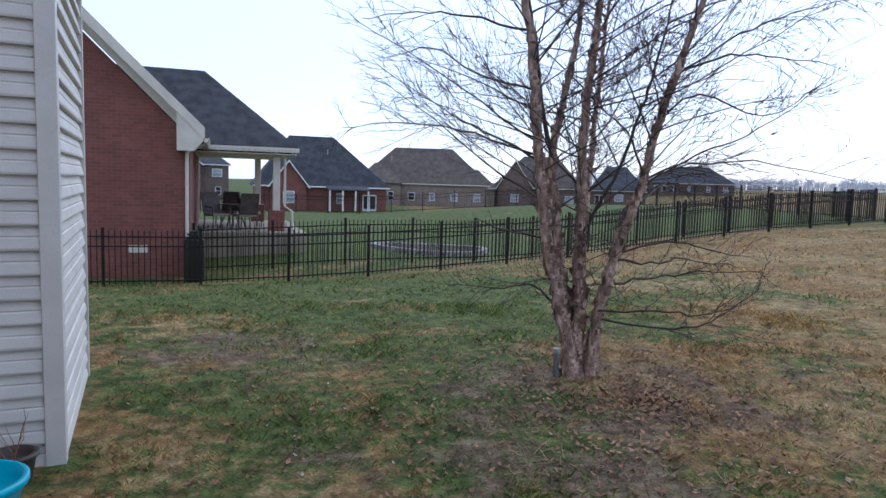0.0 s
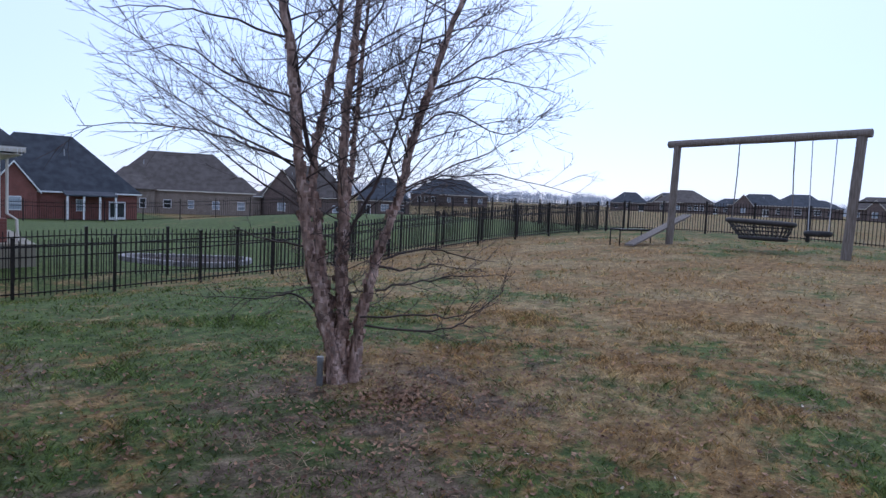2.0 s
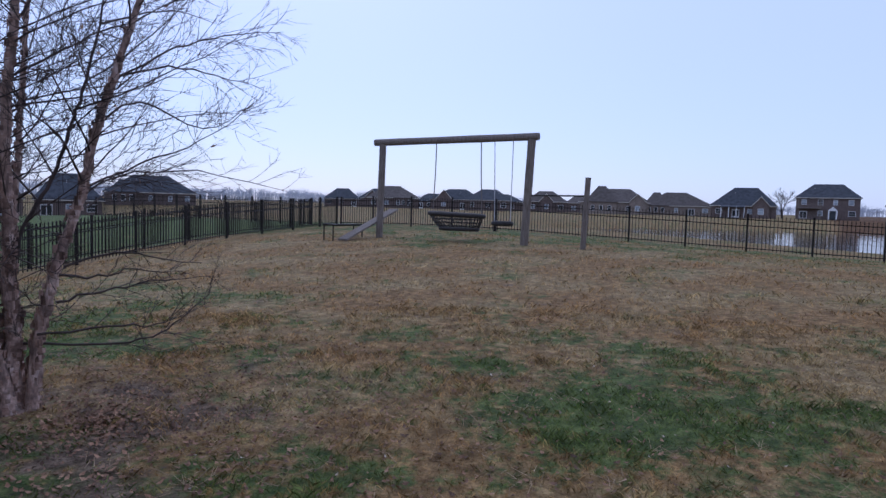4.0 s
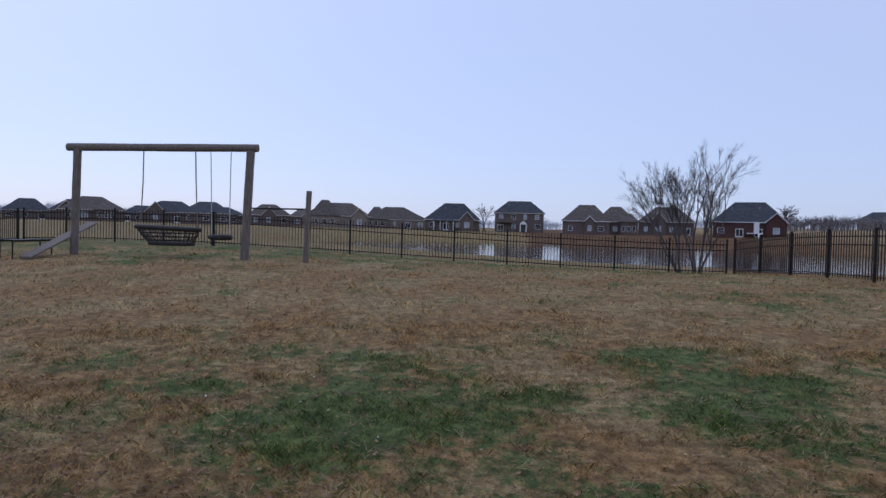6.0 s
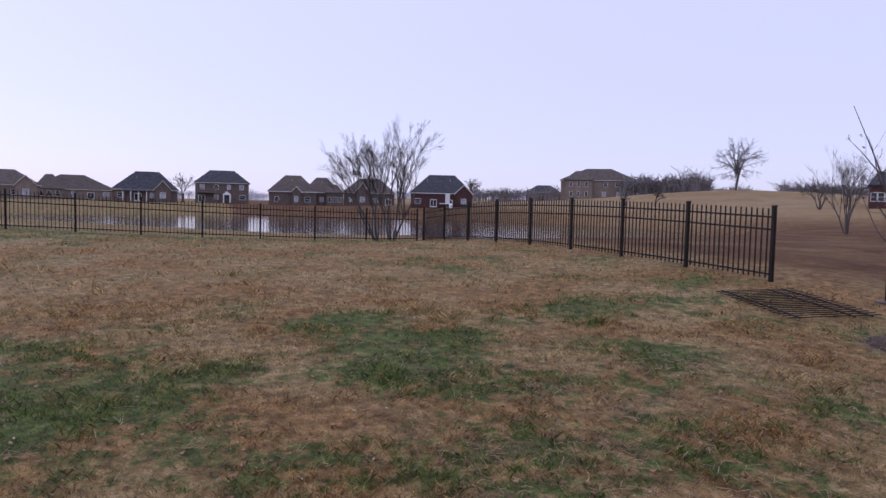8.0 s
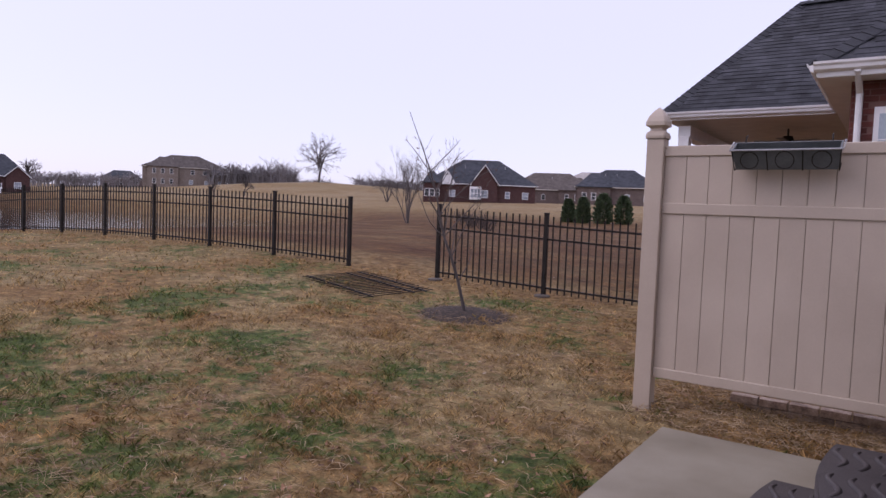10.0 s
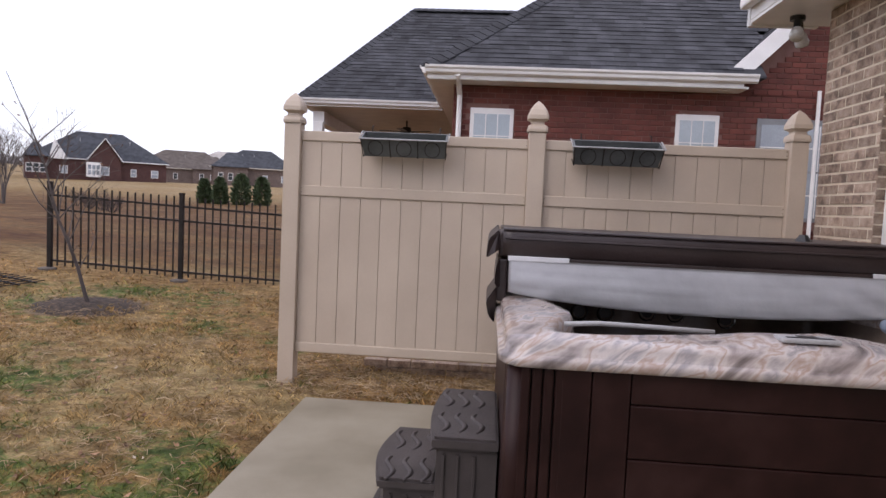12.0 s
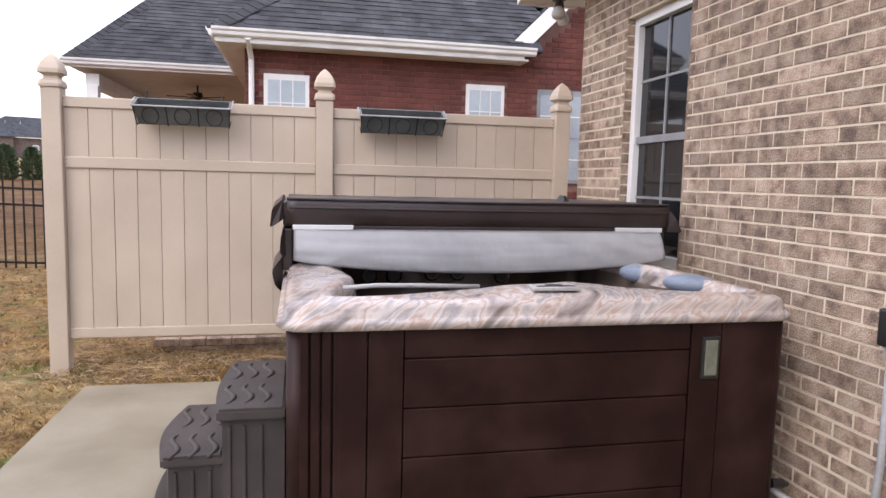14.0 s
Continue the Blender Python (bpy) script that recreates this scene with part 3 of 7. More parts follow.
part("skirt_band", bx(CX0 + 0.05, -3.915, 1.195, CX1 - 0.04, -3.897, 1.222, 0.004), M_COVER, cover)


def grey_sheet():
    b = bmesh.new()
    nx, nz = 110, 14
    g = []
    for i in range(nx + 1):
        s = i / nx
        x = CX1 - 0.035 + (CX0 + 0.06 - CX1 + 0.035) * s
        low = 1.045 - 0.075 * (4 * s * (1 - s)) ** 0.8
        col = []
        for k in range(nz + 1):
            v = k / nz
            z = 1.205 + (low - 1.205) * v
            fold = 0.016 * math.exp(-(s / 0.16)) * noise.noise((s * 16 + v * 2.2, v * 1.2, 1.0)) + 0.020 * math.exp(-((1 - s) / 0.2)) * noise.noise(((1 - s) * 14 + v * 2.6, v * 1.2, 4.0)) * 1.6
            fold += 0.006 * noise.noise((s * 5, v * 7, 8.0))
            y = -3.89 + 0.075 * math.sin(v * 1.9) + fold + 0.006 * noise.noise((x * 3, v * 2, 5))
            col.append(b.verts.new((x, y, z)))
        g.append(col)
    for p, q in zip(g, g[1:]):
        for k in range(nz):
            b.faces.new((p[k], q[k], q[k + 1], p[k + 1]))
    bmesh.ops.solidify(b, geom=b.faces[:], thickness=0.01)
    bmesh.ops.recalc_face_normals(b, faces=b.faces[:])
    return b


part("lining", grey_sheet(), M_GREYVINYL, cover, "sagging pale grey vinyl lining", True)
for x0, x1 in ((-0.47, -0.15), (-2.30, -2.0)):
    part("lining_edge", bx(x0, -3.905, 1.20, x1, -3.885, 1.226, 0.003), M_GREYVINYL, cover, "pale grey strip")


def flap(pts, thick):
    b = prism(pts, thick)
    bmesh.ops.bevel(b, geom=b.edges[:], offset=0.008, segments=2, affect="EDGES")
    return b


part("end_flap", flap([(-0.10, -3.92, 1.36), (-0.045, -3.86, 1.31), (-0.035, -3.84, 1.21), (-0.075, -3.87, 1.235), (-0.115, -3.92, 1.26)], (0.0, -0.5, 0.02)), M_COVER, cover)
part("end_flap", flap([(-0.11, -3.89, 1.215), (-0.09, -3.86, 1.17), (-0.085, -3.86, 1.07), (-0.115, -3.9, 1.05)], (0.0, -0.55, 0.0)), M_COVER, cover)
part("end_flap", flap([(-0.10, -3.90, 1.06), (-0.045, -3.84, 0.985), (-0.06, -3.84, 0.91), (-0.095, -3.9, 0.86)], (0.0, -0.35, 0.03)), M_COVER, cover)
part("end_flap", flap([(CX0, -3.92, 1.36), (CX0 - 0.05, -3.88, 1.28), (CX0 - 0.09, -3.88, 1.20), (CX0, -3.92, 1.20)], (0.0, -0.5, 0.0)), M_COVER, cover)
part("end_panel", bx(CX1 - 0.02, -4.42, 1.22, CX1 + 0.02, -3.915, 1.35, 0.01), M_COVER, cover)
part("end_panel", bx(CX1 - 0.03, -4.45, 0.98, CX1 + 0.025, -3.91, 1.205, 0.01), M_COVER, cover)
part("lifter_knob", tube([(-1.85, -4.35, 1.36), (-1.85, -4.35, 1.40)], [0.05, 0.02], 10), M_BLACK, cover)

# steps beside the tub
steps = thing("spa_steps", "grey-brown moulded plastic two-tread spa steps on concrete", "steps")
SZ = 0.02


def bowed(x0, x1, y0, y1, bow):
    n = 10
    pts = [(x0, y0), ]
    pts += [(x1 + bow * math.sin(math.pi * k / n), y0 + (y1 - y0) * k / n) for k in range(n + 1)]
    pts += [(x0, y1)]
    return pts


def rounded_prism(outline, z0, z1, bev=0.012):
    b = slab_from(outline, z0, z1)
    bmesh.ops.bevel(b, geom=[e for e in b.edges if abs(e.verts[0].co.z - e.verts[1].co.z) < 1e-6], offset=bev, segments=2, affect="EDGES")
    return b


part("upper_tread", rounded_prism(bowed(-0.128, 0.15, -3.86, -3.09, 0.03), 0.435 + SZ, 0.49 + SZ), M_STEP, steps)
part("lower_tread", rounded_prism(bowed(0.135, 0.385, -3.86, -3.17, 0.05), 0.215 + SZ, 0.265 + SZ), M_STEP, steps)
part("upper_riser", rounded_prism(bowed(-0.125, 0.13, -3.83, -3.12, 0.02), 0.0 + SZ, 0.437 + SZ, 0.006), M_STEP, steps)
part("lower_riser", rounded_prism(bowed(0.12, 0.36, -3.83, -3.20, 0.05), 0.0 + SZ, 0.217 + SZ, 0.006), M_STEP, steps)
part("base_flange", rounded_prism(bowed(-0.128, 0.40, -3.88, -3.07, 0.05), 0.0 + SZ, 0.035 + SZ, 0.008), M_STEP, steps)
for x in (-0.03, 0.04, 0.10):
    part("riser_rib", bx(x - 0.006, -3.122, 0.05, x + 0.006, -3.11, 0.43, 0.002), M_STEP, steps)
for x in (0.19, 0.26, 0.33):
    part("riser_rib", bx(x - 0.006, -3.202, 0.05, x + 0.006, -3.19, 0.21, 0.002), M_STEP, steps)
for zt, xs in ((0.49 + SZ, (-0.035, 0.04, 0.115)), (0.265 + SZ, (0.19, 0.27, 0.35))):
    for x in xs:
        for yc in (-3.30, -3.66):
            pts = [(x + 0.022 * math.sin(k / 12 * math.tau * 0.95 + 0.4), yc - 0.13 + 0.26 * k / 12, zt - 0.002) for k in range(13)]
            part("grip_wave", tube(pts, [0.004 + 0.011 * math.sin(math.pi * (k + 1) / 14) for k in range(13)], 6), M_STEP, steps, "", True)

# patio slab
slab = slab_from([(-2.49, -5.14), (1.255, -5.14), (1.255, -1.35), (1.3, 1.2), (-2.49, 1.2)], -0.25, 0.02)
bmesh.ops.bevel(slab, geom=[e for e in slab.edges if e.verts[0].co.z > 0 and e.verts[1].co.z > 0], offset=0.012, segments=2, affect="EDGES")
tagged(ob_from("patio", slab, M_CONCRETE), "plain grey-tan concrete patio slab", "patio", kind="structure")

# ---- tan vinyl privacy fence ----
pf = thing("privacy_fence", "tan vinyl privacy fence with finial caps", "fence")
FY = -5.52


def gothic_cap():
    """Square post cap: collar, neck, swelling and point."""
    prof = [(0.074, 0.0), (0.076, 0.02), (0.070, 0.045), (0.050, 0.058), (0.048, 0.075), (0.062, 0.088), (0.078, 0.095), (0.077, 0.125), (0.062, 0.165), (0.035, 0.205), (0.004, 0.235)]
    rings = []
    for r, z in prof:
        ring = []
        for sx, sy in ((1, 1), (-1, 1), (-1, -1), (1, -1)):
            ring += [(sx * r, sy * r * 0.8, z), (sx * r * 0.8, sy * r, z)] if sx * sy > 0 else [(sx * r * 0.8, sy * r, z), (sx * r, sy * r * 0.8, z)]
        rings.append(ring)
    return loft(rings, True)


PX = (1.505, -0.372, -2.285)
for x in PX:
    b = bx(-0.0635, -0.0635, -0.3, 0.0635, 0.0635, 2.06, 0.006)
    p = part("post", b, M_VINYL, pf)
    p.location = (x, FY, 0)
    c = part("cap", gothic_cap(), M_VINYL, p, "pointed vinyl cap")
    c.location = (0, 0, 2.06)
for i in range(2):
    a, c = PX[i] - 0.0635, PX[i + 1] + 0.0635
    for z0, z1 in ((0.27, 0.345), (1.505, 1.585), (1.93, 2.005)):
        part("rail", bx(c, FY - 0.026, z0, a, FY + 0.026, z1, 0.006), M_VINYL, pf)
    n = 11
    w = (a - c) / n
    for z0, z1 in ((0.34, 1.51), (1.58, 1.935)):
        for k in range(n):
            part("board", bx(c + w * k + 0.0016, FY - 0.012, z0, c + w * (k + 1) - 0.0016, FY + 0.012, z1, 0.003), M_VINYL, pf)
    for z0, z1 in ((0.335, 1.515), (1.575, 1.94)):
        part("tongue_strip", bx(c, FY - 0.007, z0, a, FY - 0.001, z1), M_VINYL, pf)
    for x in (a - 0.012, c + 0.012):
        for z in (1.53, 1.56, 1.955, 1.985):
            part("screw", tube([(x, FY + 0.024, z), (x, FY + 0.029, z)], 0.004, 6), M_WOOD, pf)

# planter boxes hung on the fence
M_ZINC = material("grey_green_planter", [(0.075, 0.085, 0.085), (0.12, 0.13, 0.13)], 6, 0.5, 0.0, 0.1)
M_SOIL = material("dark_soil", [(0.02, 0.016, 0.013), (0.05, 0.04, 0.032)], 30, 0.95, 0, 0.8, 90)


def planter_box(x):
    t = thing("planter_box", "dark grey planter box in a wire bracket on the vinyl fence", "planter", "fence planters")
    t.matrix_basis = pose(x, FY + 0.05, 1.875, -26)
    w, d, h = 0.32, 0.15, 0.15
    b = bmesh.new()
    lo = [(-w * 0.94, 0.015), (w * 0.94, 0.015), (w * 0.94, d * 0.85), (-w * 0.94, d * 0.85)]
    hi = [(-w, 0.005), (w, 0.005), (w, d), (-w, d)]
    inn = [(-w + 0.012, 0.017), (w - 0.012, 0.017), (w - 0.012, d - 0.012), (-w + 0.012, d - 0.012)]
    rr = [[(x_, y_, 0.0) for x_, y_ in lo], [(x_, y_, h) for x_, y_ in hi], [(x_, y_, h) for x_, y_ in inn], [(x_, y_, h - 0.06) for x_, y_ in inn]]
    bm = loft(rr, True)
    bm.faces.new([v for v in bm.verts if v.co.z == 0.0])
    part("box", bm, M_ZINC, t)
    part("soil", bx(-w + 0.015, 0.02, h - 0.06, w - 0.015, d - 0.015, h - 0.045, 0.003), M_SOIL, t)
    part("bracket_rim", tube([(-w - 0.01, 0.0, h), (-w - 0.01, d + 0.01, h), (w + 0.01, d + 0.01, h), (w + 0.01, 0.0, h)], 0.006, 6), M_GREYPLASTIC, t, "grey wire rim")
    for s in (-0.99, -0.33, 0.33, 0.99):
        part("bracket_bar", tube([(s * w, d + 0.012, h), (s * w * 0.97, d * 0.85 + 0.012, 0.0), (s * w * 0.97, 0.0, -0.008)], 0.004, 6), M_IRON, t)
    for cx in (-0.66, 0.0, 0.66):
        pts = [(cx * w + 0.055 * math.cos(q * math.tau / 16), d * 0.93 + 0.012, h * 0.5 + 0.06 * math.sin(q * math.tau / 16)) for q in range(17)]
        part("bracket_ring", tube(pts, 0.003, 5), M_IRON, t)
    for s in (-0.8, 0.8):
        part("hook", tube([(s * w, 0.005, h), (s * w, -0.03, h + 0.03), (s * w, -0.065, h + 0.02)], 0.005, 6), M_IRON, t)
    return t


planter_box(0.615)
planter_box(-0.945)

# ---- our brick house ----
WX = -2.50
WY0, WY1 = -5.62, 3.45
COURSE, LEN = 0.0765, 0.2075
wall = bmesh.new()
# window opening, 0.72 wide
OY0, OY1, OZ0, OZ1 = -4.84, -4.03, 0.95, 2.668
BACK = WX - 0.09
for y0, y1, z0, z1 in ((WY0, OY0, -0.4, 3.05), (OY1, WY1, -0.4, 3.05), (OY0, OY1, -0.4, OZ0), (OY0, OY1, OZ1, 3.05)):
    bx(BACK - 0.2, y0, z0, WX - 0.0035, y1, z1, 0, wall)
bx(-9.0, WY0, -0.4, BACK - 0.2, WY0 + 0.2, 3.05, 0, wall)
house_wall = tagged(ob_from("wall_house", wall, M_MORTAR), "tan brick house wall with pale mortar", "wall", kind="structure")


def joined_bricks(name, rects, normal_x, depth, mat, parent, kind=""):
    """Bricks as boxes in one mesh; rects are (y0, y1, z0, z1) on the plane x."""
    vs, fs = [], []
    for y0, y1, z0, z1 in rects:
        e = random.uniform(-0.0015, 0.002)
        x1, x0 = normal_x + e, normal_x - depth
        o = len(vs)
        c = 0.003
        vs += [(x0, y0, z0), (x0, y1, z0), (x0, y1, z1), (x0, y0, z1), (x1, y0 + c, z0 + c), (x1, y1 - c, z0 + c), (x1, y1 - c, z1 - c), (x1, y0 + c, z1 - c)]
        fs += [(o + 4, o + 5, o + 6, o + 7), (o, o + 1, o + 5, o + 4), (o + 1, o + 2, o + 6, o + 5), (o + 2, o + 3, o + 7, o + 6), (o + 3, o, o + 4, o + 7)]
    me = bpy.data.meshes.new(name)
    me.from_pydata(vs, [], fs)
    me.materials.append(mat)
    ob = new(name, me)
    ob.parent = parent
    if kind:
        ob["kind"] = kind
    return ob


def brick_rects(a0, a1, z0, z1, course, length, joint, hole=None):
    rects = []
    row = 0
    z = z0
    while z < z1:
        off = (row % 2) * length / 2 + random.uniform(-0.004, 0.004)
        y = a0 - off
        while y < a1:
            p, q = max(a0, y), min(a1, y + length - joint)
            if hole and z + course - joint > hole[2] and z < hole[3]:
                segs = []
                if p < hole[0]:
                    segs.append((p, min(q, hole[0])))
                if q > hole[1]:
                    segs.append((max(p, hole[1]), q))
            else:
                segs = [(p, q)]
            rects += [(s, e, z, min(z1, z + course - joint)) for s, e in segs if e - s > 0.02]
            y += length
        z += course
        row += 1
    return rects


M_FRAME = M_TRIM
win = tagged(new("window_1"), "white framed house window with dark panes behind grille bars", "window", kind="structure")
fx = WX - 0.075
for a in ((OY0, OY0 + 0.06, OZ0, OZ1), (OY1 - 0.06, OY1, OZ0, OZ1), (OY0 + 0.06, OY1 - 0.06, OZ1 - 0.06, OZ1), (OY0 + 0.06, OY1 - 0.06, OZ0, OZ0 + 0.06)):
    part("window_frame", bx(fx - 0.06, a[0], a[2], fx + 0.02, a[1], a[3], 0.005), M_FRAME, win)
M_SCREEN = material("grey_sash", [(0.20, 0.205, 0.21), (0.26, 0.265, 0.27)], 5, 0.4)
gm = bpy.data.materials.new("window_glass")
gm.use_nodes = True
gb = gm.node_tree.nodes["Principled BSDF"]
gb.inputs["Base Color"].default_value = (0.012, 0.014, 0.016, 1)
gb.inputs["Roughness"].default_value = 0.04
gb.inputs["Specular IOR Level"].default_value = 0.6
M_GLASS = gm
ZM = 1.80
part("meeting_rail", bx(fx - 0.05, OY0 + 0.06, ZM - 0.025, fx, OY1 - 0.06, ZM + 0.025, 0.003), M_SCREEN, win)
for z0, z1 in ((OZ0 + 0.06, ZM - 0.025), (ZM + 0.025, OZ1 - 0.06)):
    part("pane", bx(fx - 0.035, OY0 + 0.06, z0, fx - 0.029, OY1 - 0.06, z1), M_GLASS, win, "dark reflecting pane")
    ym = (OY0 + OY1) / 2
    part("grille_bar", bx(fx - 0.029, ym - 0.009, z0, fx - 0.018, ym + 0.009, z1), M_SCREEN, win)
    zm = (z0 + z1) / 2
    part("grille_bar", bx(fx - 0.028, OY0 + 0.06, zm - 0.009, fx - 0.019, OY1 - 0.06, zm + 0.009), M_SCREEN, win)
part("window_sill", bx(WX - 0.09, OY0 + 0.002, OZ0 - 0.07, WX + 0.03, OY1 - 0.002, OZ0 - 0.002, 0.006), M_BRICK, win, "brick sill")

# eave corner of our house
eave = thing("eave", "cream boxed eave and rake return at the house corner", "eave")
eave["kind"] = "structure"
part("soffit", bx(-9.0, -6.0, 3.052, -2.06, 3.45, 3.075), M_TRIM, eave)
part("fascia", bx(-2.09, -6.0, 3.076, -2.055, 3.45, 3.24, 0.004), M_TRIM, eave)
part("fascia", bx(-9.0, -6.03, 3.05, -2.07, -6.002, 3.28, 0.004), M_TRIM, eave)
part("gutter", bx(-2.05, -6.03, 3.16, -1.97, 3.45, 3.25, 0.02), M_TRIM, eave)
part("roof_deck", prism([(-2.0, -6.08, 3.26), (-2.0, 3.45, 3.26), (-6.0, 3.45, 6.2), (-6.0, -6.08, 6.2)], (0, 0, 0.08)), M_SHINGLE, eave)
part("rake_return", prism([(-2.06, -6.08, 3.04), (-2.6, -6.08, 3.04), (-2.6, -6.08, 3.5), (-2.06, -6.08, 3.2)], (0, 0.05, 0)), M_TRIM, eave)

flood = thing("flood_light", "twin bulb flood light under the soffit", "lamp")
part("base", tube([(-2.33, -5.78, 3.052), (-2.33, -5.78, 3.02)], 0.055, 16), M_BLACK, flood)
M_BULB = material("clear_bulb_glass", [(0.5, 0.5, 0.48), (0.62, 0.62, 0.6)], 5, 0.08, 0.0)
for dx, dy in ((0.02, 0.05), (-0.05, -0.06)):
    s = part("socket", tube([(-2.33 + dx * 0.5, -5.78 + dy * 0.5, 3.02), (-2.33 + dx, -5.78 + dy, 2.95)], 0.028, 12), M_BLACK, flood)
    part("bulb", tube([(-2.33 + dx, -5.78 + dy, 2.95), (-2.33 + dx * 1.2, -5.78 + dy * 1.2, 2.93), (-2.33 + dx * 1.8, -5.78 + dy * 1.8, 2.885), (-2.33 + dx * 2, -5.78 + dy * 2, 2.865)], [0.02, 0.042, 0.055, 0.05], 14), M_BULB, s, "clear reflector bulb", True)

# outlet box and conduit on the wall
outlet = thing("outlet_box", "grey electrical box with a black cover on the brick wall", "electrical box")
part("back_box", bx(WX + 0.001, -2.455, 0.82, WX + 0.05, -2.33, 1.08, 0.006), M_GREYPLASTIC, outlet)
part("cover", bx(WX + 0.05, -2.46, 0.87, WX + 0.085, -2.34, 1.02, 0.01), M_BLACK, outlet, "black bubble cover")
conduit = thing("conduit", "grey flexible conduit from wall box to the tub", "conduit")
pts = [(WX + 0.035, -2.43, 0.82), (WX + 0.035, -2.43, 0.40), (WX + 0.04, -2.44, 0.20), (WX + 0.055, -2.52, 0.07), (WX + 0.08, -2.70, 0.045), (WX + 0.13, -2.85, 0.06), (WX + 0.2, -2.98, 0.12), (WX + 0.29, -3.08, 0.17)]
part("hose", tube([tuple(p) for p in pts], 0.016, 10), M_GREYPLASTIC, conduit, "", True)

# ---- vinyl sided wing with pots ----
wing = thing("wing_siding", "white vinyl lap siding on a projecting wing of the house", "siding")
wing["kind"] = "structure"
wing.matrix_basis = Matrix.Translation((-0.745, 3.74, 0)) @ Matrix.Rotation(radians(5.7), 4, "Z")
WH, LAP, DEP = 3.6, 0.124, 1.72
part("core", bx(-3.0, 0.03, -0.3, -0.03, DEP - 0.02, WH), M_SIDING, wing)


def lap_profile(z):
    return [(0.0, z - 0.002), (0.027, z + 0.001), (0.029, z + 0.012), (0.019, z + 0.058), (0.012, z + 0.066), (0.015, z + 0.074), (0.0, z + LAP)]


def lap(z, front):
    b = bmesh.new()
    ends = (-2.9, -0.075) if front else (0.075, DEP - 0.04)
    cols = []
    for s in ends:
        cols.append([b.verts.new((s, 0.03 - o, zz)) if front else b.verts.new((-0.03 + o, s, zz)) for o, zz in lap_profile(z)])
    for k in range(len(cols[0]) - 1):
        b.faces.new((cols[0][k], cols[1][k], cols[1][k + 1], cols[0][k + 1]))
    bmesh.ops.recalc_face_normals(b, faces=b.faces[:])
    return b


z = 0.0
while z < WH - LAP:
    part("lap_board", lap(z, True), M_SIDING, wing)
    part("lap_board", lap(z, False), M_SIDING, wing)
    z += LAP
part("corner_trim", bx(-0.088, -0.006, -0.06, 0.006, 0.004, WH, 0.004), M_SIDING, wing)
part("corner_trim", bx(-0.004, 0.004, -0.06, 0.006, 0.08, WH, 0.002), M_SIDING, wing)
part("corner_trim", bx(-0.03, DEP - 0.045, -0.06, 0.008, DEP, WH, 0.004), M_SIDING, wing)
part("wing_roof", bx(-3.3, -0.4, WH, 0.4, DEP + 0.4, WH + 0.15), M_SHINGLE, wing)


def pot(name, label, x, y, z, r0, r1, h, mat):
    t = thing(name, label, "pot", "", "")
    t.location = (x, y, z)
    n = 36
    prof = [(r0, 0.0), (r0 + (r1 - r0) * 0.85, h * 0.82), (r1, h * 0.86), (r1 + 0.012, h * 0.9), (r1 + 0.012, h * 0.98), (r1 + 0.004, h), (r1 - 0.012, h), (r1 - 0.02, h * 0.85), (r0, h * 0.72)]
    b = loft([[(r * math.cos(k * math.tau / n), r * math.sin(k * math.tau / n), zz) for k in range(n)] for r, zz in prof], True)
    part("body", b, mat, t, "", True)
    return t


M_TURQ = material("turquoise_plastic", [(0.0, 0.33, 0.47), (0.01, 0.40, 0.55)], 3, 0.25, fine=0.04)
M_BROWNPOT = material("brown_plastic_pot", [(0.045, 0.032, 0.028), (0.075, 0.055, 0.048)], 4, 0.5)
BLUE = pot("flower_pot", "bright turquoise plastic pot on bare soil", -0.95, 3.03, -0.01, 0.13, 0.20, 0.27, M_TURQ)
BROWN = pot("flower_pot", "small brown plastic pot with a dry twig", -0.93, 3.56, -0.01, 0.07, 0.10, 0.17, M_BROWNPOT)


# ---- trees ----
class Sticks:
    """Tapered bars gathered into one mesh."""

    def __init__(self):
        self.v, self.f = [], []

    def add(self, pts, radii, sides=5):
        base = len(self.v)
        ua = None
        for i, p in enumerate(pts):
            d = (pts[min(i + 1, len(pts) - 1)] - pts[max(i - 1, 0)]).normalized()
            ua = d.orthogonal().normalized() if ua is None else (ua - d * ua.dot(d)).normalized()
            c = d.cross(ua)
            for k in range(sides):
                a = k * math.tau / sides
                self.v.append(tuple(p + (ua * math.cos(a) + c * math.sin(a)) * radii[i]))
        for i in range(len(pts) - 1):
            for k in range(sides):
                a, b = base + i * sides + k, base + i * sides + (k + 1) % sides
                self.f.append((a, b, b + sides, a + sides))

    def make(self, name, mat, parent, label=""):
        me = bpy.data.meshes.new(name)
        me.from_pydata(self.v, [], self.f)
        me.materials.append(mat)
        for p in me.polygons:
            p.use_smooth = True
        ob = new(name, me)
        ob.parent = parent
        if label:
            ob["label"] = label
        return ob


def wander(rng, start, way, length, n, lift=0.0, wild=0.12):
    pts = [start.copy()]
    d = way.normalized()
    for _ in range(n):
        d = (d + Vector((rng.gauss(0, wild), rng.gauss(0, wild), rng.gauss(0, wild) + lift))).normalized()
        pts.append(pts[-1] + d * length / n)
    return pts


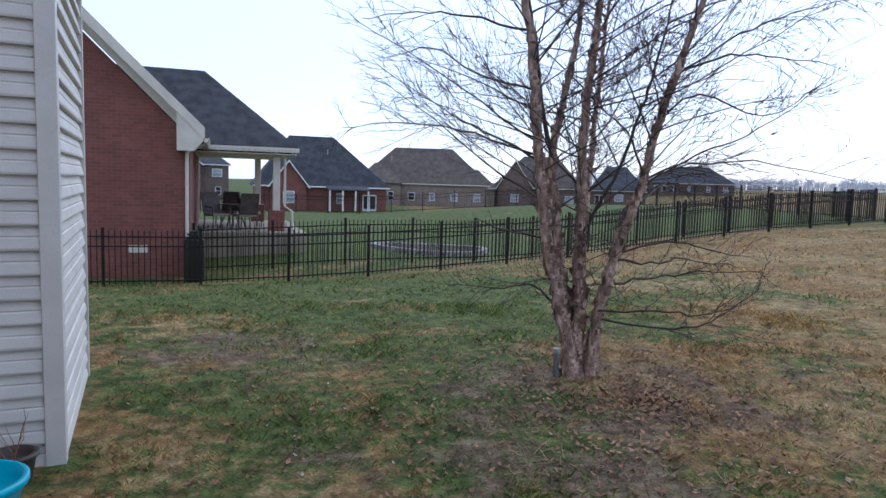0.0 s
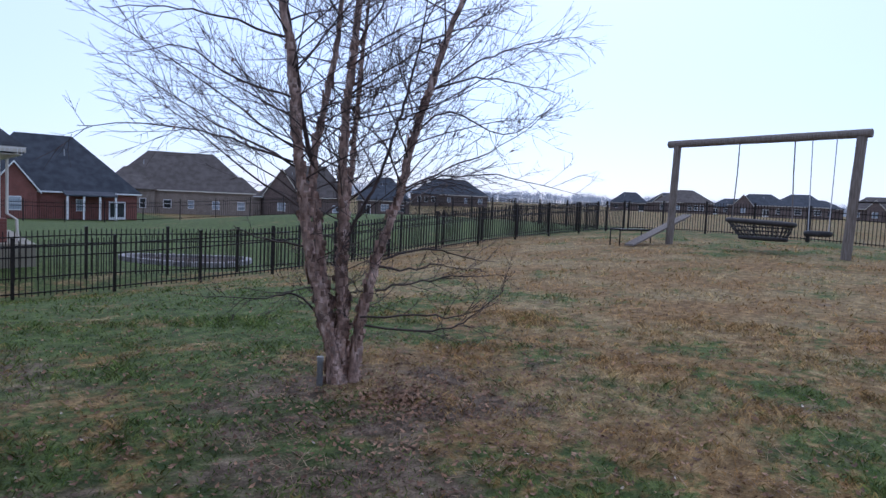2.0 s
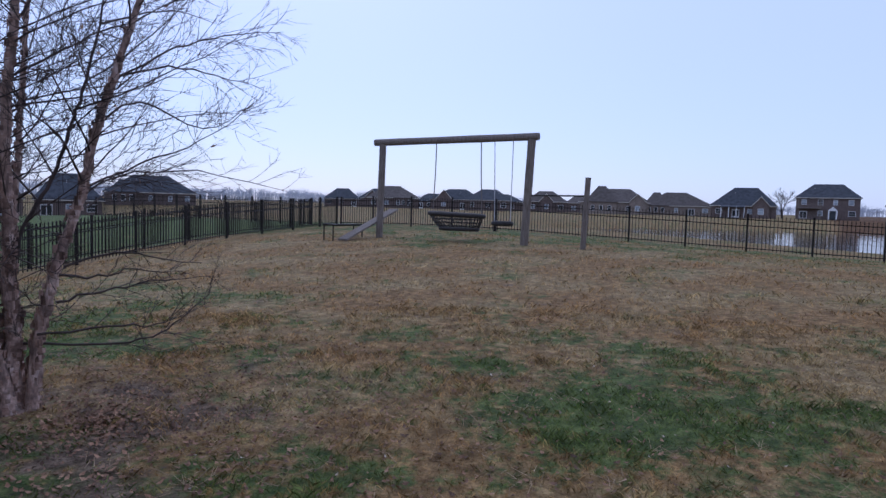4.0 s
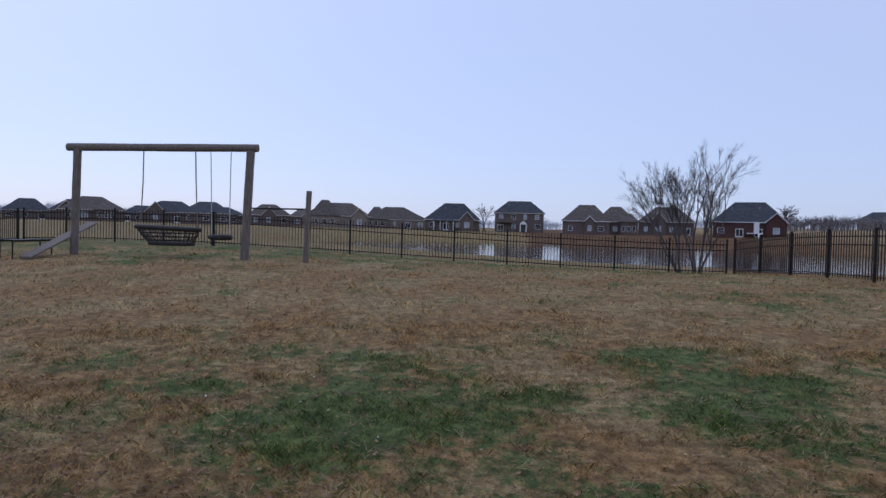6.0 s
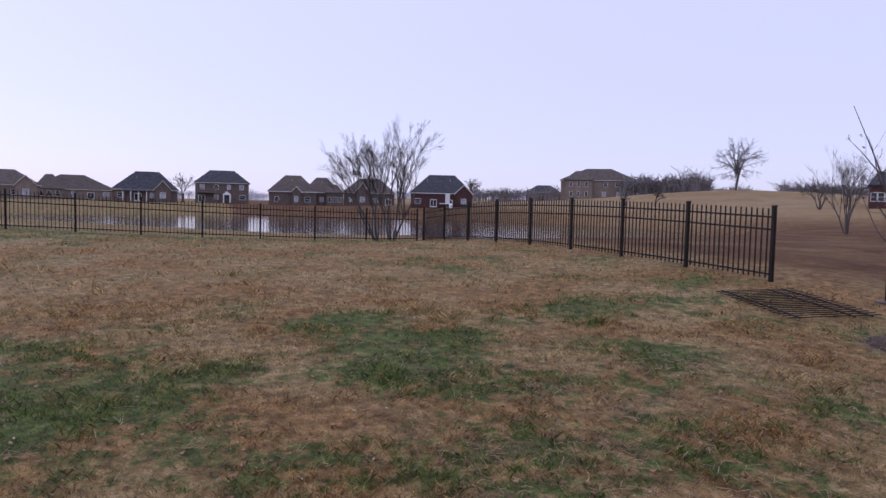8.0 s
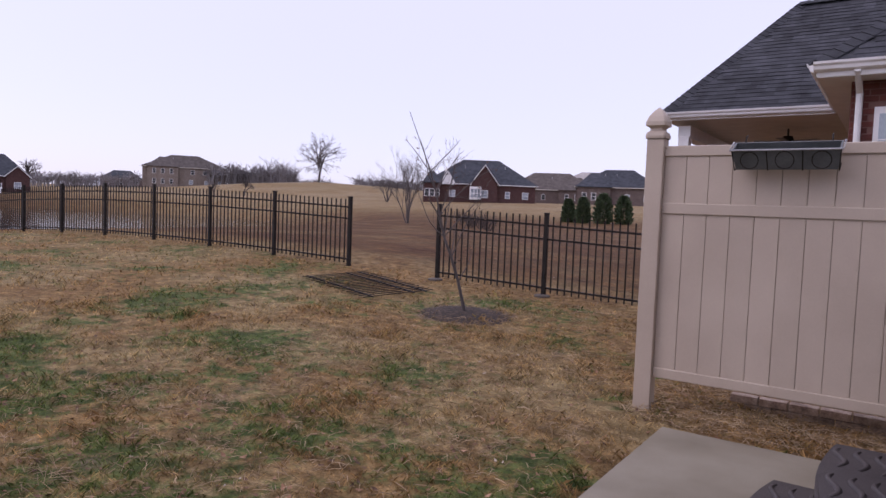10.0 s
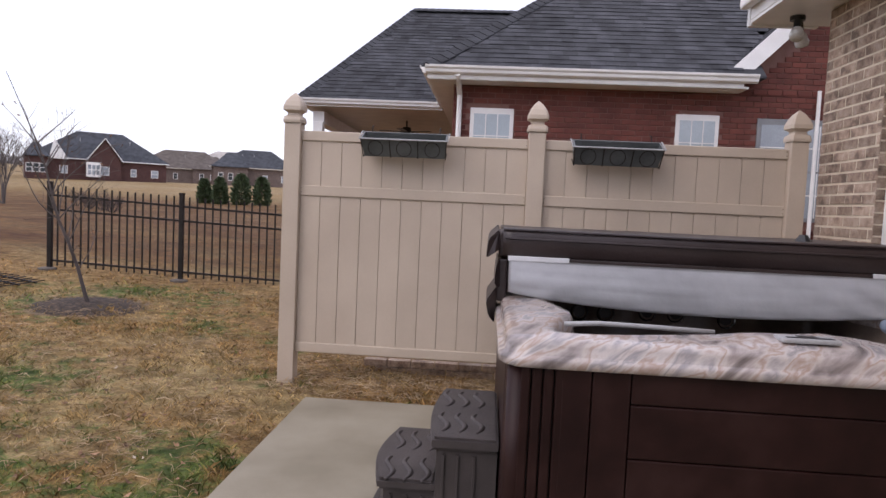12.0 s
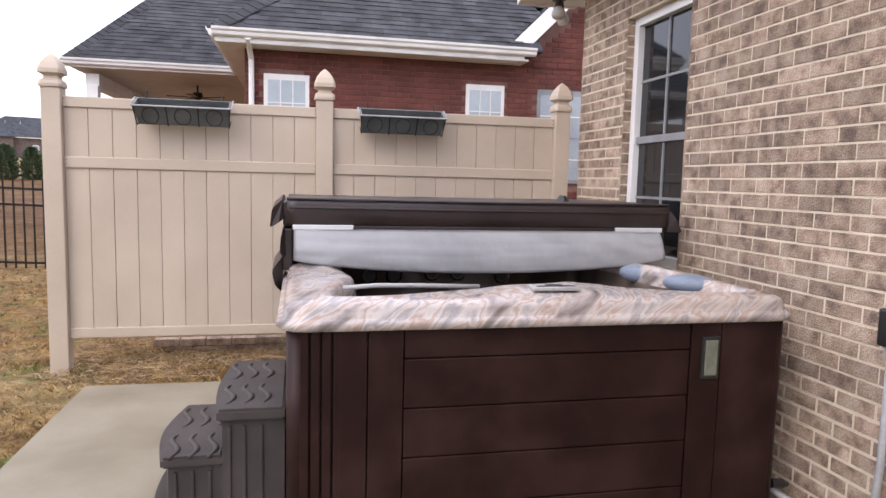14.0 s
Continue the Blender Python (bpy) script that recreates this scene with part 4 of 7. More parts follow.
def twig_off(rng, sticks, pts, r0, length, level, lift, sides):
    """Side twigs along a branch, and theirs in turn."""
    n = len(pts) - 1
    count = max(2, int(length / (0.13 if level == 0 else 0.10)))
    for _ in range(count):
        s = rng.uniform(0.2, 0.98) * n
        i = min(int(s), n - 1)
        p = pts[i].lerp(pts[i + 1], s - i)
        along_ = (pts[i + 1] - pts[i]).normalized()
        side = along_.orthogonal()
        side.rotate(Matrix.Rotation(rng.uniform(0, math.tau), 3, along_))
        way = along_ * rng.uniform(0.6, 1.1) + side * rng.uniform(0.5, 0.9)
        L = length * rng.uniform(0.25, 0.5) * (1.15 - s / n * 0.6)
        q = wander(rng, p, way, L, 4, lift, 0.14)
        r = max(0.0016, r0 * 0.42)
        sticks.add(q, [r, r * 0.85, r * 0.7, r * 0.55, r * 0.35], sides)
        if level > 0:
            twig_off(rng, sticks, q, r, L, level - 1, lift, 3)


def bark_material():
    m = material("river_birch_bark", [(0.13, 0.088, 0.070), (0.28, 0.19, 0.152), (0.46, 0.315, 0.25), (0.64, 0.50, 0.43)], 11, 0.85, 0, 0.9, 45, stretch=(1.6, 1.6, 0.7), fine=0.3, spread=(0.32, 0.68))
    return m


M_BARK = bark_material()
M_FLAKE = material("peeling_bark", [(0.12, 0.07, 0.052), (0.32, 0.205, 0.155), (0.56, 0.42, 0.35)], 9, 0.85, 0, 0.3, 60, rand_island=0.45, fine=0.2)
M_TWIG = material("grey_brown_twig", [(0.038, 0.027, 0.024), (0.085, 0.060, 0.053)], 6, 0.85)
M_FARTWIG = material("far_bare_twigs", [(0.075, 0.062, 0.058), (0.13, 0.11, 0.10)], 0.6, 0.9)
M_DEADLEAF = material("dead_leaf", [(0.10, 0.055, 0.032), (0.21, 0.11, 0.06), (0.30, 0.18, 0.105)], 3, 0.85, rand_island=0.5, fine=0.15)


def leaves_mesh(name, places, size, mat, parent, rng, kind=""):
    """Small curled leaves."""
    v, f = [], []
    for p in places:
        s = size * rng.uniform(0.6, 1.3)
        e = Euler((rng.uniform(-0.5, 0.5), rng.uniform(-0.5, 0.5), rng.uniform(0, 6.3)))
        if kind != "stuff":
            e = Euler((rng.uniform(0, 6.3), rng.uniform(0, 6.3), rng.uniform(0, 6.3)))
        o = len(v)
        for q in ((-s, 0, 0.25 * s), (0, -0.55 * s, 0), (s, 0, 0.3 * s), (0, 0.55 * s, 0)):
            w = Vector(q)
            w.rotate(e)
            v.append((p[0] + w.x, p[1] + w.y, p[2] + w.z))
        f += [(o, o + 1, o + 3), (o + 1, o + 2, o + 3)]
    me = bpy.data.meshes.new(name)
    me.from_pydata(v, [], f)
    me.materials.append(mat)
    ob = new(name, me)
    if parent:
        ob.parent = parent
    return ob


def bezier_run(ctrl, per):
    """A smooth run of points through control points."""
    res = []
    for i in range(len(ctrl) - 1):
        p0, p1, p2, p3 = ctrl[max(i - 1, 0)], ctrl[i], ctrl[i + 1], ctrl[min(i + 2, len(ctrl) - 1)]
        for k in range(per):
            q = k / per
            res.append(0.5 * (2 * p1 + (p2 - p0) * q + (2 * p0 - 5 * p1 + 4 * p2 - p3) * q * q + (3 * p1 - p0 - 3 * p2 + p3) * q ** 3))
    return res + [ctrl[-1].copy()]


def birch_twigs(rng, sticks, pts, r0, length, level):
    """Long fine side twigs that leave a limb at a narrow angle, rise a little and arch over."""
    n = len(pts) - 1
    count = max(3, int(length / (0.095 if level else 0.115)))
    for _ in range(count):
        s_ = rng.uniform(0.18, 0.98) * n
        i = min(int(s_), n - 1)
        p = pts[i].lerp(pts[i + 1], s_ - i)
        along_ = (pts[i + 1] - pts[i]).normalized()
        side = along_.orthogonal()
        side.rotate(Matrix.Rotation(rng.uniform(0, math.tau), 3, along_))
        way = along_ * rng.uniform(0.75, 1.2) + side * rng.uniform(0.35, 0.8) + Vector((0, 0, 0.12))
        L = length * rng.uniform(0.22, 0.52) * (1.2 - s_ / n * 0.65)
        q = wander(rng, p, way, L, 5, rng.uniform(-0.02, 0.035), 0.10)
        r = max(0.0023, r0 * 0.52)
        sticks.add(q, [r, r * 0.85, r * 0.7, r * 0.6, r * 0.5, r * 0.35], 3)
        if level > 0:
            birch_twigs(rng, sticks, q, r, L, level - 1)


def river_birch(x, y):
    rng = random.Random(5)
    z0 = H(x, y) - 0.05
    t = thing("birch_tree", "multi-stemmed river birch with peeling bark, bare of leaves", "tree")
    t.location = (x, y, z0)
    R, F = Vector((0.947, -0.321, 0)), Vector((0.321, 0.947, 0))

    def at(u, d, z):
        return R * u + F * d + Vector((0, 0, z))

    # each stem: its run (across, in depth, up), radius at the foot and at the top
    stems = [
        ([(0.05, -0.06, 0), (0.02, -0.06, 0.33), (-0.05, -0.05, 0.55), (-0.10, -0.04, 0.8), (-0.19, -0.03, 1.17), (-0.23, -0.02, 1.5), (-0.29, -0.02, 1.9), (-0.32, -0.03, 2.21), (-0.38, -0.05, 2.7), (-0.44, -0.07, 3.04), (-0.52, -0.1, 4.2), (-0.58, -0.12, 5.6)], 0.062, 0.034),
        ([(0.08, 0.05, 0), (0.03, 0.06, 0.52), (-0.02, 0.07, 0.75), (-0.06, 0.08, 1.0), (-0.11, 0.09, 1.36), (-0.15, 0.10, 1.65), (-0.14, 0.11, 1.91), (-0.08, 0.14, 2.2), (0.0, 0.18, 2.64), (0.04, 0.2, 2.93), (0.08, 0.24, 3.6), (0.14, 0.3, 5.2)], 0.046, 0.026),
        ([(0.12, 0.0, 0), (0.10, 0.0, 0.34), (0.10, 0.0, 0.66), (0.08, 0.0, 0.95), (0.09, 0.0, 1.29), (0.08, -0.01, 1.59), (0.07, -0.02, 1.92), (0.09, -0.03, 2.32), (0.12, -0.04, 2.76), (0.15, -0.05, 3.12), (0.24, -0.05, 4.4), (0.3, -0.05, 5.8)], 0.056, 0.032),
        ([(0.20, -0.05, 0), (0.22, -0.06, 0.34), (0.25, -0.07, 0.6), (0.32, -0.09, 0.9), (0.36, -0.10, 1.08), (0.44, -0.12, 1.34), (0.52, -0.14, 1.61), (0.57, -0.15, 1.88), (0.64, -0.16, 2.18), (0.75, -0.18, 2.54), (0.87, -0.2, 2.96), (0.98, -0.22, 3.24), (1.3, -0.26, 4.3), (1.55, -0.3, 5.2)], 0.046, 0.028),
        ([(-0.15, 0.1, 1.78), (-0.17, 0.09, 1.86), (-0.21, 0.07, 2.0), (-0.27, 0.05, 2.29), (-0.33, 0.04, 2.67), (-0.40, 0.03, 3.0), (-0.6, 0.0, 4.2)], 0.022, 0.016),
        ([(0.13, 0.0, 1.12), (0.16, -0.02, 1.3), (0.24, -0.05, 1.48), (0.35, -0.08, 1.71), (0.44, -0.1, 2.02), (0.52, -0.13, 2.31), (0.62, -0.18, 2.8), (0.7, -0.2, 3.4)], 0.017, 0.008),
        ([(0.16, 0.10, 0), (0.17, 0.14, 0.5), (0.15, 0.2, 1.1), (0.2, 0.28, 1.8), (0.27, 0.36, 2.6), (0.36, 0.44, 3.6), (0.42, 0.5, 4.8)], 0.034, 0.018),
    ]
    twigs = Sticks()
    flakes_v, flakes_f = [], []
    for number, (pl, r_foot, r_top) in enumerate(stems):
        slim = r_foot < 0.03
        pts = bezier_run([at(*p) for p in pl], 5)
        pts = [p + Vector((rng.gauss(0, 0.004), rng.gauss(0, 0.004), 0)) for p in pts]
        n = len(pts)
        foot, top = pts[0].z, pts[-1].z
        rad = []
        for p in pts:
            q = (p.z - foot) / (top - foot)
            rr = 0.88 * (r_foot + (r_top - r_foot) * min(1.0, (p.z - foot) / 3.0))
            rr *= 1 - 0.75 * max(0.0, (q - 0.55) / 0.45)
            rad.append(rr * (1 + (0.0 if slim else 0.55) * math.exp(-p.z / 0.10)) * rng.uniform(0.93, 1.07))
        st = Sticks()
        st.add(pts, rad, 12)
        st.make("stem", M_TWIG if slim else M_BARK, t)
        # peeling bark
        for _ in range(0 if slim else int(420 * r_foot / 0.06)):
            i = min(n - 2, int((rng.random() ** 1.25) * n * 0.72))
            p = pts[i].lerp(pts[i + 1], rng.random())
            a = rng.uniform(0, math.tau)
            out = Vector((math.cos(a), math.sin(a), 0))
            tang = Vector((-math.sin(a), math.cos(a), 0))
            w, h = rng.uniform(0.006, 0.022), rng.uniform(0.015, 0.07)
            lift = rng.uniform(0.003, 0.016) * (1.5 if p.z < 1.5 else 0.8)
            o = len(flakes_v)
            c = p + out * (rad[i] * 0.99)
            flakes_v += [tuple(c - tang * w), tuple(c - tang * w + Vector((0, 0, h))), tuple(c + tang * w + out * lift), tuple(c + tang * w * 0.8 + out * lift * 1.1 + Vector((0, 0, h * 0.9)))]
            flakes_f.append((o, o + 2, o + 3, o + 1))
        # side limbs: short and twisted low down, long and arching above
        m = int((top - max(foot, 0.6)) / (0.17 if slim else 0.115))
        for j in range(m):
            zt = max(foot, 0.6) + (top - max(foot, 0.6) - 0.1) * (j + rng.random()) / m
            i = max(0, min(n - 2, next((k for k in range(n - 1) if pts[k + 1].z > zt), n - 2)))
            p = pts[i]
            a = rng.uniform(0, math.tau)
            out = R * math.cos(a) + F * math.sin(a)
            low = p.z < 1.3
            if low and rng.random() < 0.12:
                continue
            way = out + Vector((0, 0, rng.uniform(-0.1, 0.45) if low else rng.uniform(0.25, 0.8)))
            L = rng.uniform(0.35, 0.9) if low else rng.uniform(0.8, 2.1) * (1.0 - 0.45 * p.z / 6.0)
            q = wander(rng, p, way, L, 9, 0.0, 0.15 if low else 0.065)
            rr = 0.0030 + 0.0036 * L * rng.uniform(0.7, 1.15)
            br = Sticks()
            br.add(q, [rr * (1 - 0.8 * k / 9) for k in range(10)], 5)
            br.make("branch", M_TWIG, t)
            birch_twigs(rng, twigs, q, rr * 0.55, L, 1)
    # the long limbs that stand out one by one: runs of (across, up)
    for run in (
        [(0.16, 0.52), (0.83, 0.47), (1.10, 0.55), (1.29, 0.70), (1.44, 0.82)], [(0.35, 0.81), (0.67, 0.87), (0.98, 0.93), (1.48, 0.95)], [(0.40, 1.06), (0.74, 1.16), (1.06, 1.10), (1.4, 1.05)],
        [(-0.10, 0.62), (-0.28, 0.76), (-0.51, 0.73), (-0.96, 0.74)], [(-0.19, 1.15), (-0.53, 1.21), (-0.76, 1.30)], [(0.23, 0.59), (0.68, 0.61), (1.0, 0.60), (1.2, 0.66)],
        [(-0.40, 2.76), (-0.88, 2.85), (-1.27, 2.89), (-1.71, 2.84)], [(-0.32, 2.30), (-0.75, 2.41), (-1.15, 2.61), (-1.46, 2.52)], [(-0.27, 1.76), (-0.70, 1.99), (-1.07, 2.17), (-1.64, 2.55)],
        [(-0.29, 1.80), (-0.78, 1.94), (-1.26, 2.01), (-1.78, 1.95)], [(0.10, 2.36), (0.53, 2.68), (1.01, 2.97), (1.41, 3.30)], [(0.73, 2.42), (1.23, 2.76), (1.71, 2.98), (2.33, 3.16)],
        [(0.58, 2.04), (0.94, 2.30), (1.48, 2.15), (1.91, 2.39)], [(0.46, 1.50), (0.77, 1.72), (1.39, 1.80), (2.25, 1.67)], [(0.50, 1.62), (0.97, 1.83), (1.48, 2.06), (2.02, 2.45)],
        [(0.72, 2.45), (1.19, 2.61), (1.62, 2.63), (2.07, 2.60)], [(0.12, 2.73), (0.37, 3.15), (0.55, 3.6)], [(0.36, 1.0), (0.62, 0.98), (0.9, 1.02), (1.25, 0.98)],
    ):
        d0, slant = (-0.1 if run[0][0] > 0.2 else 0.0), rng.uniform(-0.22, 0.22)
        q = bezier_run([at(u, d0 + slant * abs(u - run[0][0]), z) for u, z in run], 4)
        q = [p + Vector((rng.gauss(0, 0.008), rng.gauss(0, 0.008), rng.gauss(0, 0.008))) if k else p for k, p in enumerate(q)]
        n = len(q)
        br = Sticks()
        br.add(q, [0.0105 * (1 - 0.78 * k / (n - 1)) for k in range(n)], 6)
        br.make("branch", M_TWIG, t)
        birch_twigs(rng, twigs, q, 0.006, sum((b_ - a_).length for a_, b_ in zip(q, q[1:])), 1)
    twigs.make("twig_growth", M_TWIG, t)["kind"] = "stuff"
    me_ = bpy.data.meshes.new("loose_bark")
    me_.from_pydata(flakes_v, [], flakes_f)
    me_.materials.append(M_FLAKE)
    fl = new("loose_bark", me_)
    fl.parent = t
    fl["kind"] = "stuff"
    fl["label"] = "curled flakes of pinkish tan bark"
    tips = rng.sample(range(len(twigs.v)), 90)
    leaves_mesh("withered_leaf_litter", [twigs.v[i] for i in tips], 0.018, M_DEADLEAF, t, rng)
    return t


river_birch(2.66, 4.67)
pipe = thing("drain_pipe", "short grey plastic pipe standing at the birch's foot", "pipe")
M_PIPE = material("weathered_grey_pipe", [(0.24, 0.24, 0.23), (0.34, 0.34, 0.33)], 5, 0.6)
b = tube([(2.55, 4.59, -0.06), (2.55, 4.59, 0.23)], 0.024, 16, cap=False)
bmesh.ops.solidify(b, geom=b.faces[:], thickness=0.004)
part("pipe_body", b, M_PIPE, pipe)
part("collar", tube([(2.55, 4.59, 0.205), (2.55, 4.59, 0.235)], 0.028, 16), M_PIPE, pipe)


def bare_tree(name, label, x, y, h, seed, stems=1, spread=0.5, base_r=None, mat=None, group="", levels=3, thick=1.0, clear=0.25, keep=0.64, fan=(0.35, 0.95), dense=0, lean=(0.0, 0.0), fine_twigs=0):
    """A leafless tree: stems that fork again and again."""
    rng = random.Random(seed)
    t = thing(name, label, "tree", group)
    t.location = (x, y, H(x, y) - 0.08)
    trunk, crown = Sticks(), Sticks()
    r = base_r or h * 0.018

    def grow(p, way, L, r, lev):
        q = wander(rng, p, way, L, 4, 0.03, 0.10)
        tgt = trunk if lev == levels else crown
        tgt.add(q, [r * (1 - 0.42 * k / 4) for k in range(5)], 7 if lev == levels else (4 if lev > 1 else 3))
        if lev <= 1:
            for _ in range(fine_twigs):
                side = way.orthogonal()
                side.rotate(Matrix.Rotation(rng.uniform(0, math.tau), 3, way))
                crown.add(wander(rng, q[rng.choice((1, 2, 3, 4))], way.normalized() + side.normalized() * rng.uniform(0.3, 0.8), L * rng.uniform(0.4, 0.8), 2, 0.05, 0.1), [r * 0.55, r * 0.5, r * 0.35], 3)
        if lev == 0:
            return
        for _ in range((rng.choice((3, 4, 4)) if lev > 1 else 4) + (dense if lev < 4 else 0)):
            k = rng.choice((2, 3, 4, 4))
            side = way.orthogonal()
            side.rotate(Matrix.Rotation(rng.uniform(0, math.tau), 3, way))
            grow(q[k], way.normalized() + side.normalized() * rng.uniform(*fan), L * rng.uniform(keep - 0.14, keep + 0.14), max(h * 0.0009 * thick, r * rng.uniform(0.42, 0.6)), lev - 1)

    for s in range(stems):
        a = s * math.tau / stems + rng.uniform(0, 1)
        tip = spread * (0.0 if stems == 1 else rng.uniform(0.35, 1.0))
        grow(Vector((0.06 * math.cos(a), 0.06 * math.sin(a), 0)) * (0 if stems == 1 else h * 0.2), Vector((math.cos(a) * tip + lean[0], math.sin(a) * tip + lean[1], 1)), h * (clear + 0.12 if stems > 1 else clear), r, levels)
    trunk.make("trunk", mat or M_TWIG, t)
    crown.make("crown", mat or M_TWIG, t)
    return t


# young tree in its bed of mulch, leaning
def sapling(x, y):
    rng = random.Random(11)
    t = thing("young_tree", "slender leaning bare young tree in a mulch bed", "tree")
    t.location = (x, y, H(x, y) - 0.03)
    R = Vector((-0.605, -0.797, 0))
    F = Vector((0.797, -0.605, 0))
    tr, tw = Sticks(), Sticks()
    main = [R * u + F * d + Vector((0, 0, z)) for u, d, z in ((0.02, 0, 0), (-0.04, 0, 0.2), (-0.10, 0.01, 0.45), (-0.2, 0.02, 0.75), (-0.30, 0.03, 1.0), (-0.36, 0.04, 1.25), (-0.42, 0.05, 1.55), (-0.5, 0.05, 1.8), (-0.62, 0.06, 2.1), (-0.78, 0.08, 2.5))]
    tr.add(main, [0.026, 0.021, 0.019, 0.017, 0.015, 0.012, 0.010, 0.008, 0.005, 0.003], 8)
    for i, u, up, L in ((4, 0.45, 1.1, 0.9), (6, 0.5, 0.9, 0.6), (5, 0.2, 1.0, 0.8), (3, -0.6, 1.2, 0.8), (3, 0.5, 1.2, 0.9), (4, -0.9, 0.9, 0.75), (4, 0.3, 1.3, 1.2), (5, 0.7, 1.0, 0.9), (5, -0.9, 0.7, 0.8), (6, 0.6, 1.2, 0.7), (6, -0.8, 1.0, 0.7), (7, 0.5, 0.9, 0.55), (7, -0.9, 0.9, 0.5), (2, 0.9, 1.2, 0.5), (2, -0.5, 1.0, 0.45), (3, 0.2, 1.0, 0.6)):
        q = wander(rng, main[i], R * u + F * rng.uniform(-0.6, 0.6) + Vector((0, 0, up)), L, 6, 0.03, 0.12)
        tw.add(q, [0.0075 * (1 - 0.7 * k / 6) for k in range(7)], 5)
        twig_off(rng, tw, q, 0.006, L, 1, 0.02, 3)
    tr.make("trunk", M_FARTWIG, t)
    tw.make("crown", M_FARTWIG, t)
    leaves_mesh("withered_leaf_litter", [tw.v[rng.randrange(len(tw.v))] for _ in range(45)], 0.02, M_DEADLEAF, t, rng)


sapling(4.39, -7.47)
M_MULCH = material("dark_mulch", [(0.018, 0.012, 0.008), (0.040, 0.026, 0.018), (0.10, 0.066, 0.042)], 22, 0.95, 0, 1.0, 60)
b = bmesh.new()
rngm = random.Random(2)
ringm = []
for k in range(7):
    q = k / 6
    ringm.append([b.verts.new((4.39 + 0.62 * q * math.cos(a * math.tau / 28) * (1 + 0.08 * math.sin(a * 3)), -7.47 + 0.55 * q * math.sin(a * math.tau / 28), H(4.39 + 0.62 * q * math.cos(a * math.tau / 28), -7.47 + 0.55 * q * math.sin(a * math.tau / 28)) + 0.06 * (1 - q * q) - 0.008 + rngm.uniform(0, 0.015) * (1 - q))) for a in range(28)])
for p, q in zip(ringm[1:], ringm[2:]):
    for k in range(28):
        b.faces.new((p[k], p[(k + 1) % 28], q[(k + 1) % 28], q[k]))
b.faces.new(ringm[1])
bmesh.ops.delete(b, geom=ringm[0], context="VERTS")
bmesh.ops.recalc_face_normals(b, faces=b.faces[:])
tagged(ob_from("mulch_bed", b, M_MULCH, smooth=True), "low mound of dark mulch round the young tree", "mulch")

# fence panel lying in the gap
fallen = thing("fallen_fence_panel", "black fence panel lying flat on the grass", "fence panel")
O = Vector((5.78, -7.20, 0))
A = Vector((7.90, -7.80, 0)) - O
A.normalize()
Bv = Vector((A.y, -A.x, 0))


def lay(s, d, lift):
    p = O + A * s + Bv * d
    return Vector((p.x, p.y, H(p.x, p.y) + lift))


for d in (0.10, 0.80, 1.02):
    part("rail", tube([lay(0, d, 0.05), lay(0.95, d, 0.055), lay(1.85, d, 0.05)], 0.013, 4), M_IRON, fallen)
for k in range(17):
    part("picket", tube([lay(0.05 + k * 0.109, -0.02, 0.045), lay(0.05 + k * 0.109, 1.17, 0.055)], 0.008, 4), M_IRON, fallen)
M_FOOT = material("dirty_concrete", [(0.07, 0.056, 0.044), (0.13, 0.11, 0.09)], 12, 0.9, 0, 0.5, 90)
for s in (5, 9):
    x, y = right_posts[9 if s == 5 else 10]
    b = tube([(0, 0, -0.06), (0, 0, 0.012), (0, 0, 0.025)], [0.13, 0.12, 0.09], 14)
    o = tagged(ob_from("footing", b, M_FOOT), "small concrete collar round a fence post foot", "footing", "post footings")
    o.location = (x, y + 0.05, H(x, y))

# ---- swing set ----
def log(p, q, r, bm=None):
    n = 6
    pts = [Vector(p).lerp(Vector(q), k / n) for k in range(n + 1)]
    return tube(pts, [r * (1 + 0.03 * math.sin(k * 2.1)) for k in range(n + 1)], 14, bm)


swing = thing("swing_set", "weathered log swing frame standing on the lawn", "swing set")
SX = 17.52
zA, zB, zC = H(SX, 11.08), H(SX, 6.27), H(SX, 4.63)
part("post", log((SX, 11.10, zA - 0.2), (SX, 11.02, 3.46), 0.105), M_WOOD, swing)
part("post", log((SX, 6.32, zB - 0.2), (SX, 6.18, 3.48), 0.115), M_WOOD, swing)
part("beam", log((SX, 11.30, 3.50), (SX, 5.98, 3.56), 0.105), M_WOOD, swing)
part("short_post", log((SX + 0.05, 4.66, zC - 0.2), (SX + 0.05, 4.58, zC + 1.92), 0.075), M_WOOD, swing)
part("pull_up_bar", tube([(SX, 6.25, zC + 1.42), (SX + 0.05, 4.62, zC + 1.43)], 0.022, 8), M_IRON, swing, "dark metal bar")
M_ROPE = material("worn_rope", [(0.12, 0.10, 0.09), (0.22, 0.19, 0.17)], 20, 0.9)
M_PALEROPE = material("pale_rope", [(0.45, 0.44, 0.44), (0.55, 0.54, 0.54)], 20, 0.9)
M_WICKER = material("dark_wicker", [(0.014, 0.011, 0.010), (0.035, 0.028, 0.025)], 30, 0.7)
basket = thing("basket_swing", "dark woven basket swing on two ropes", "swing")
part("rope", tube([(SX, 9.15, 3.42), (SX, 9.16, 2.6), (SX, 9.22, 1.35)], 0.016, 6), M_ROPE, basket)
part("rope", tube([(SX, 7.70, 3.44), (SX, 7.68, 2.6), (SX, 7.62, 1.33)], 0.016, 6), M_ROPE, basket)


def oval(z, cy, a, bq, k):
    return (SX + bq * math.sin(k), cy + a * math.cos(k), z)


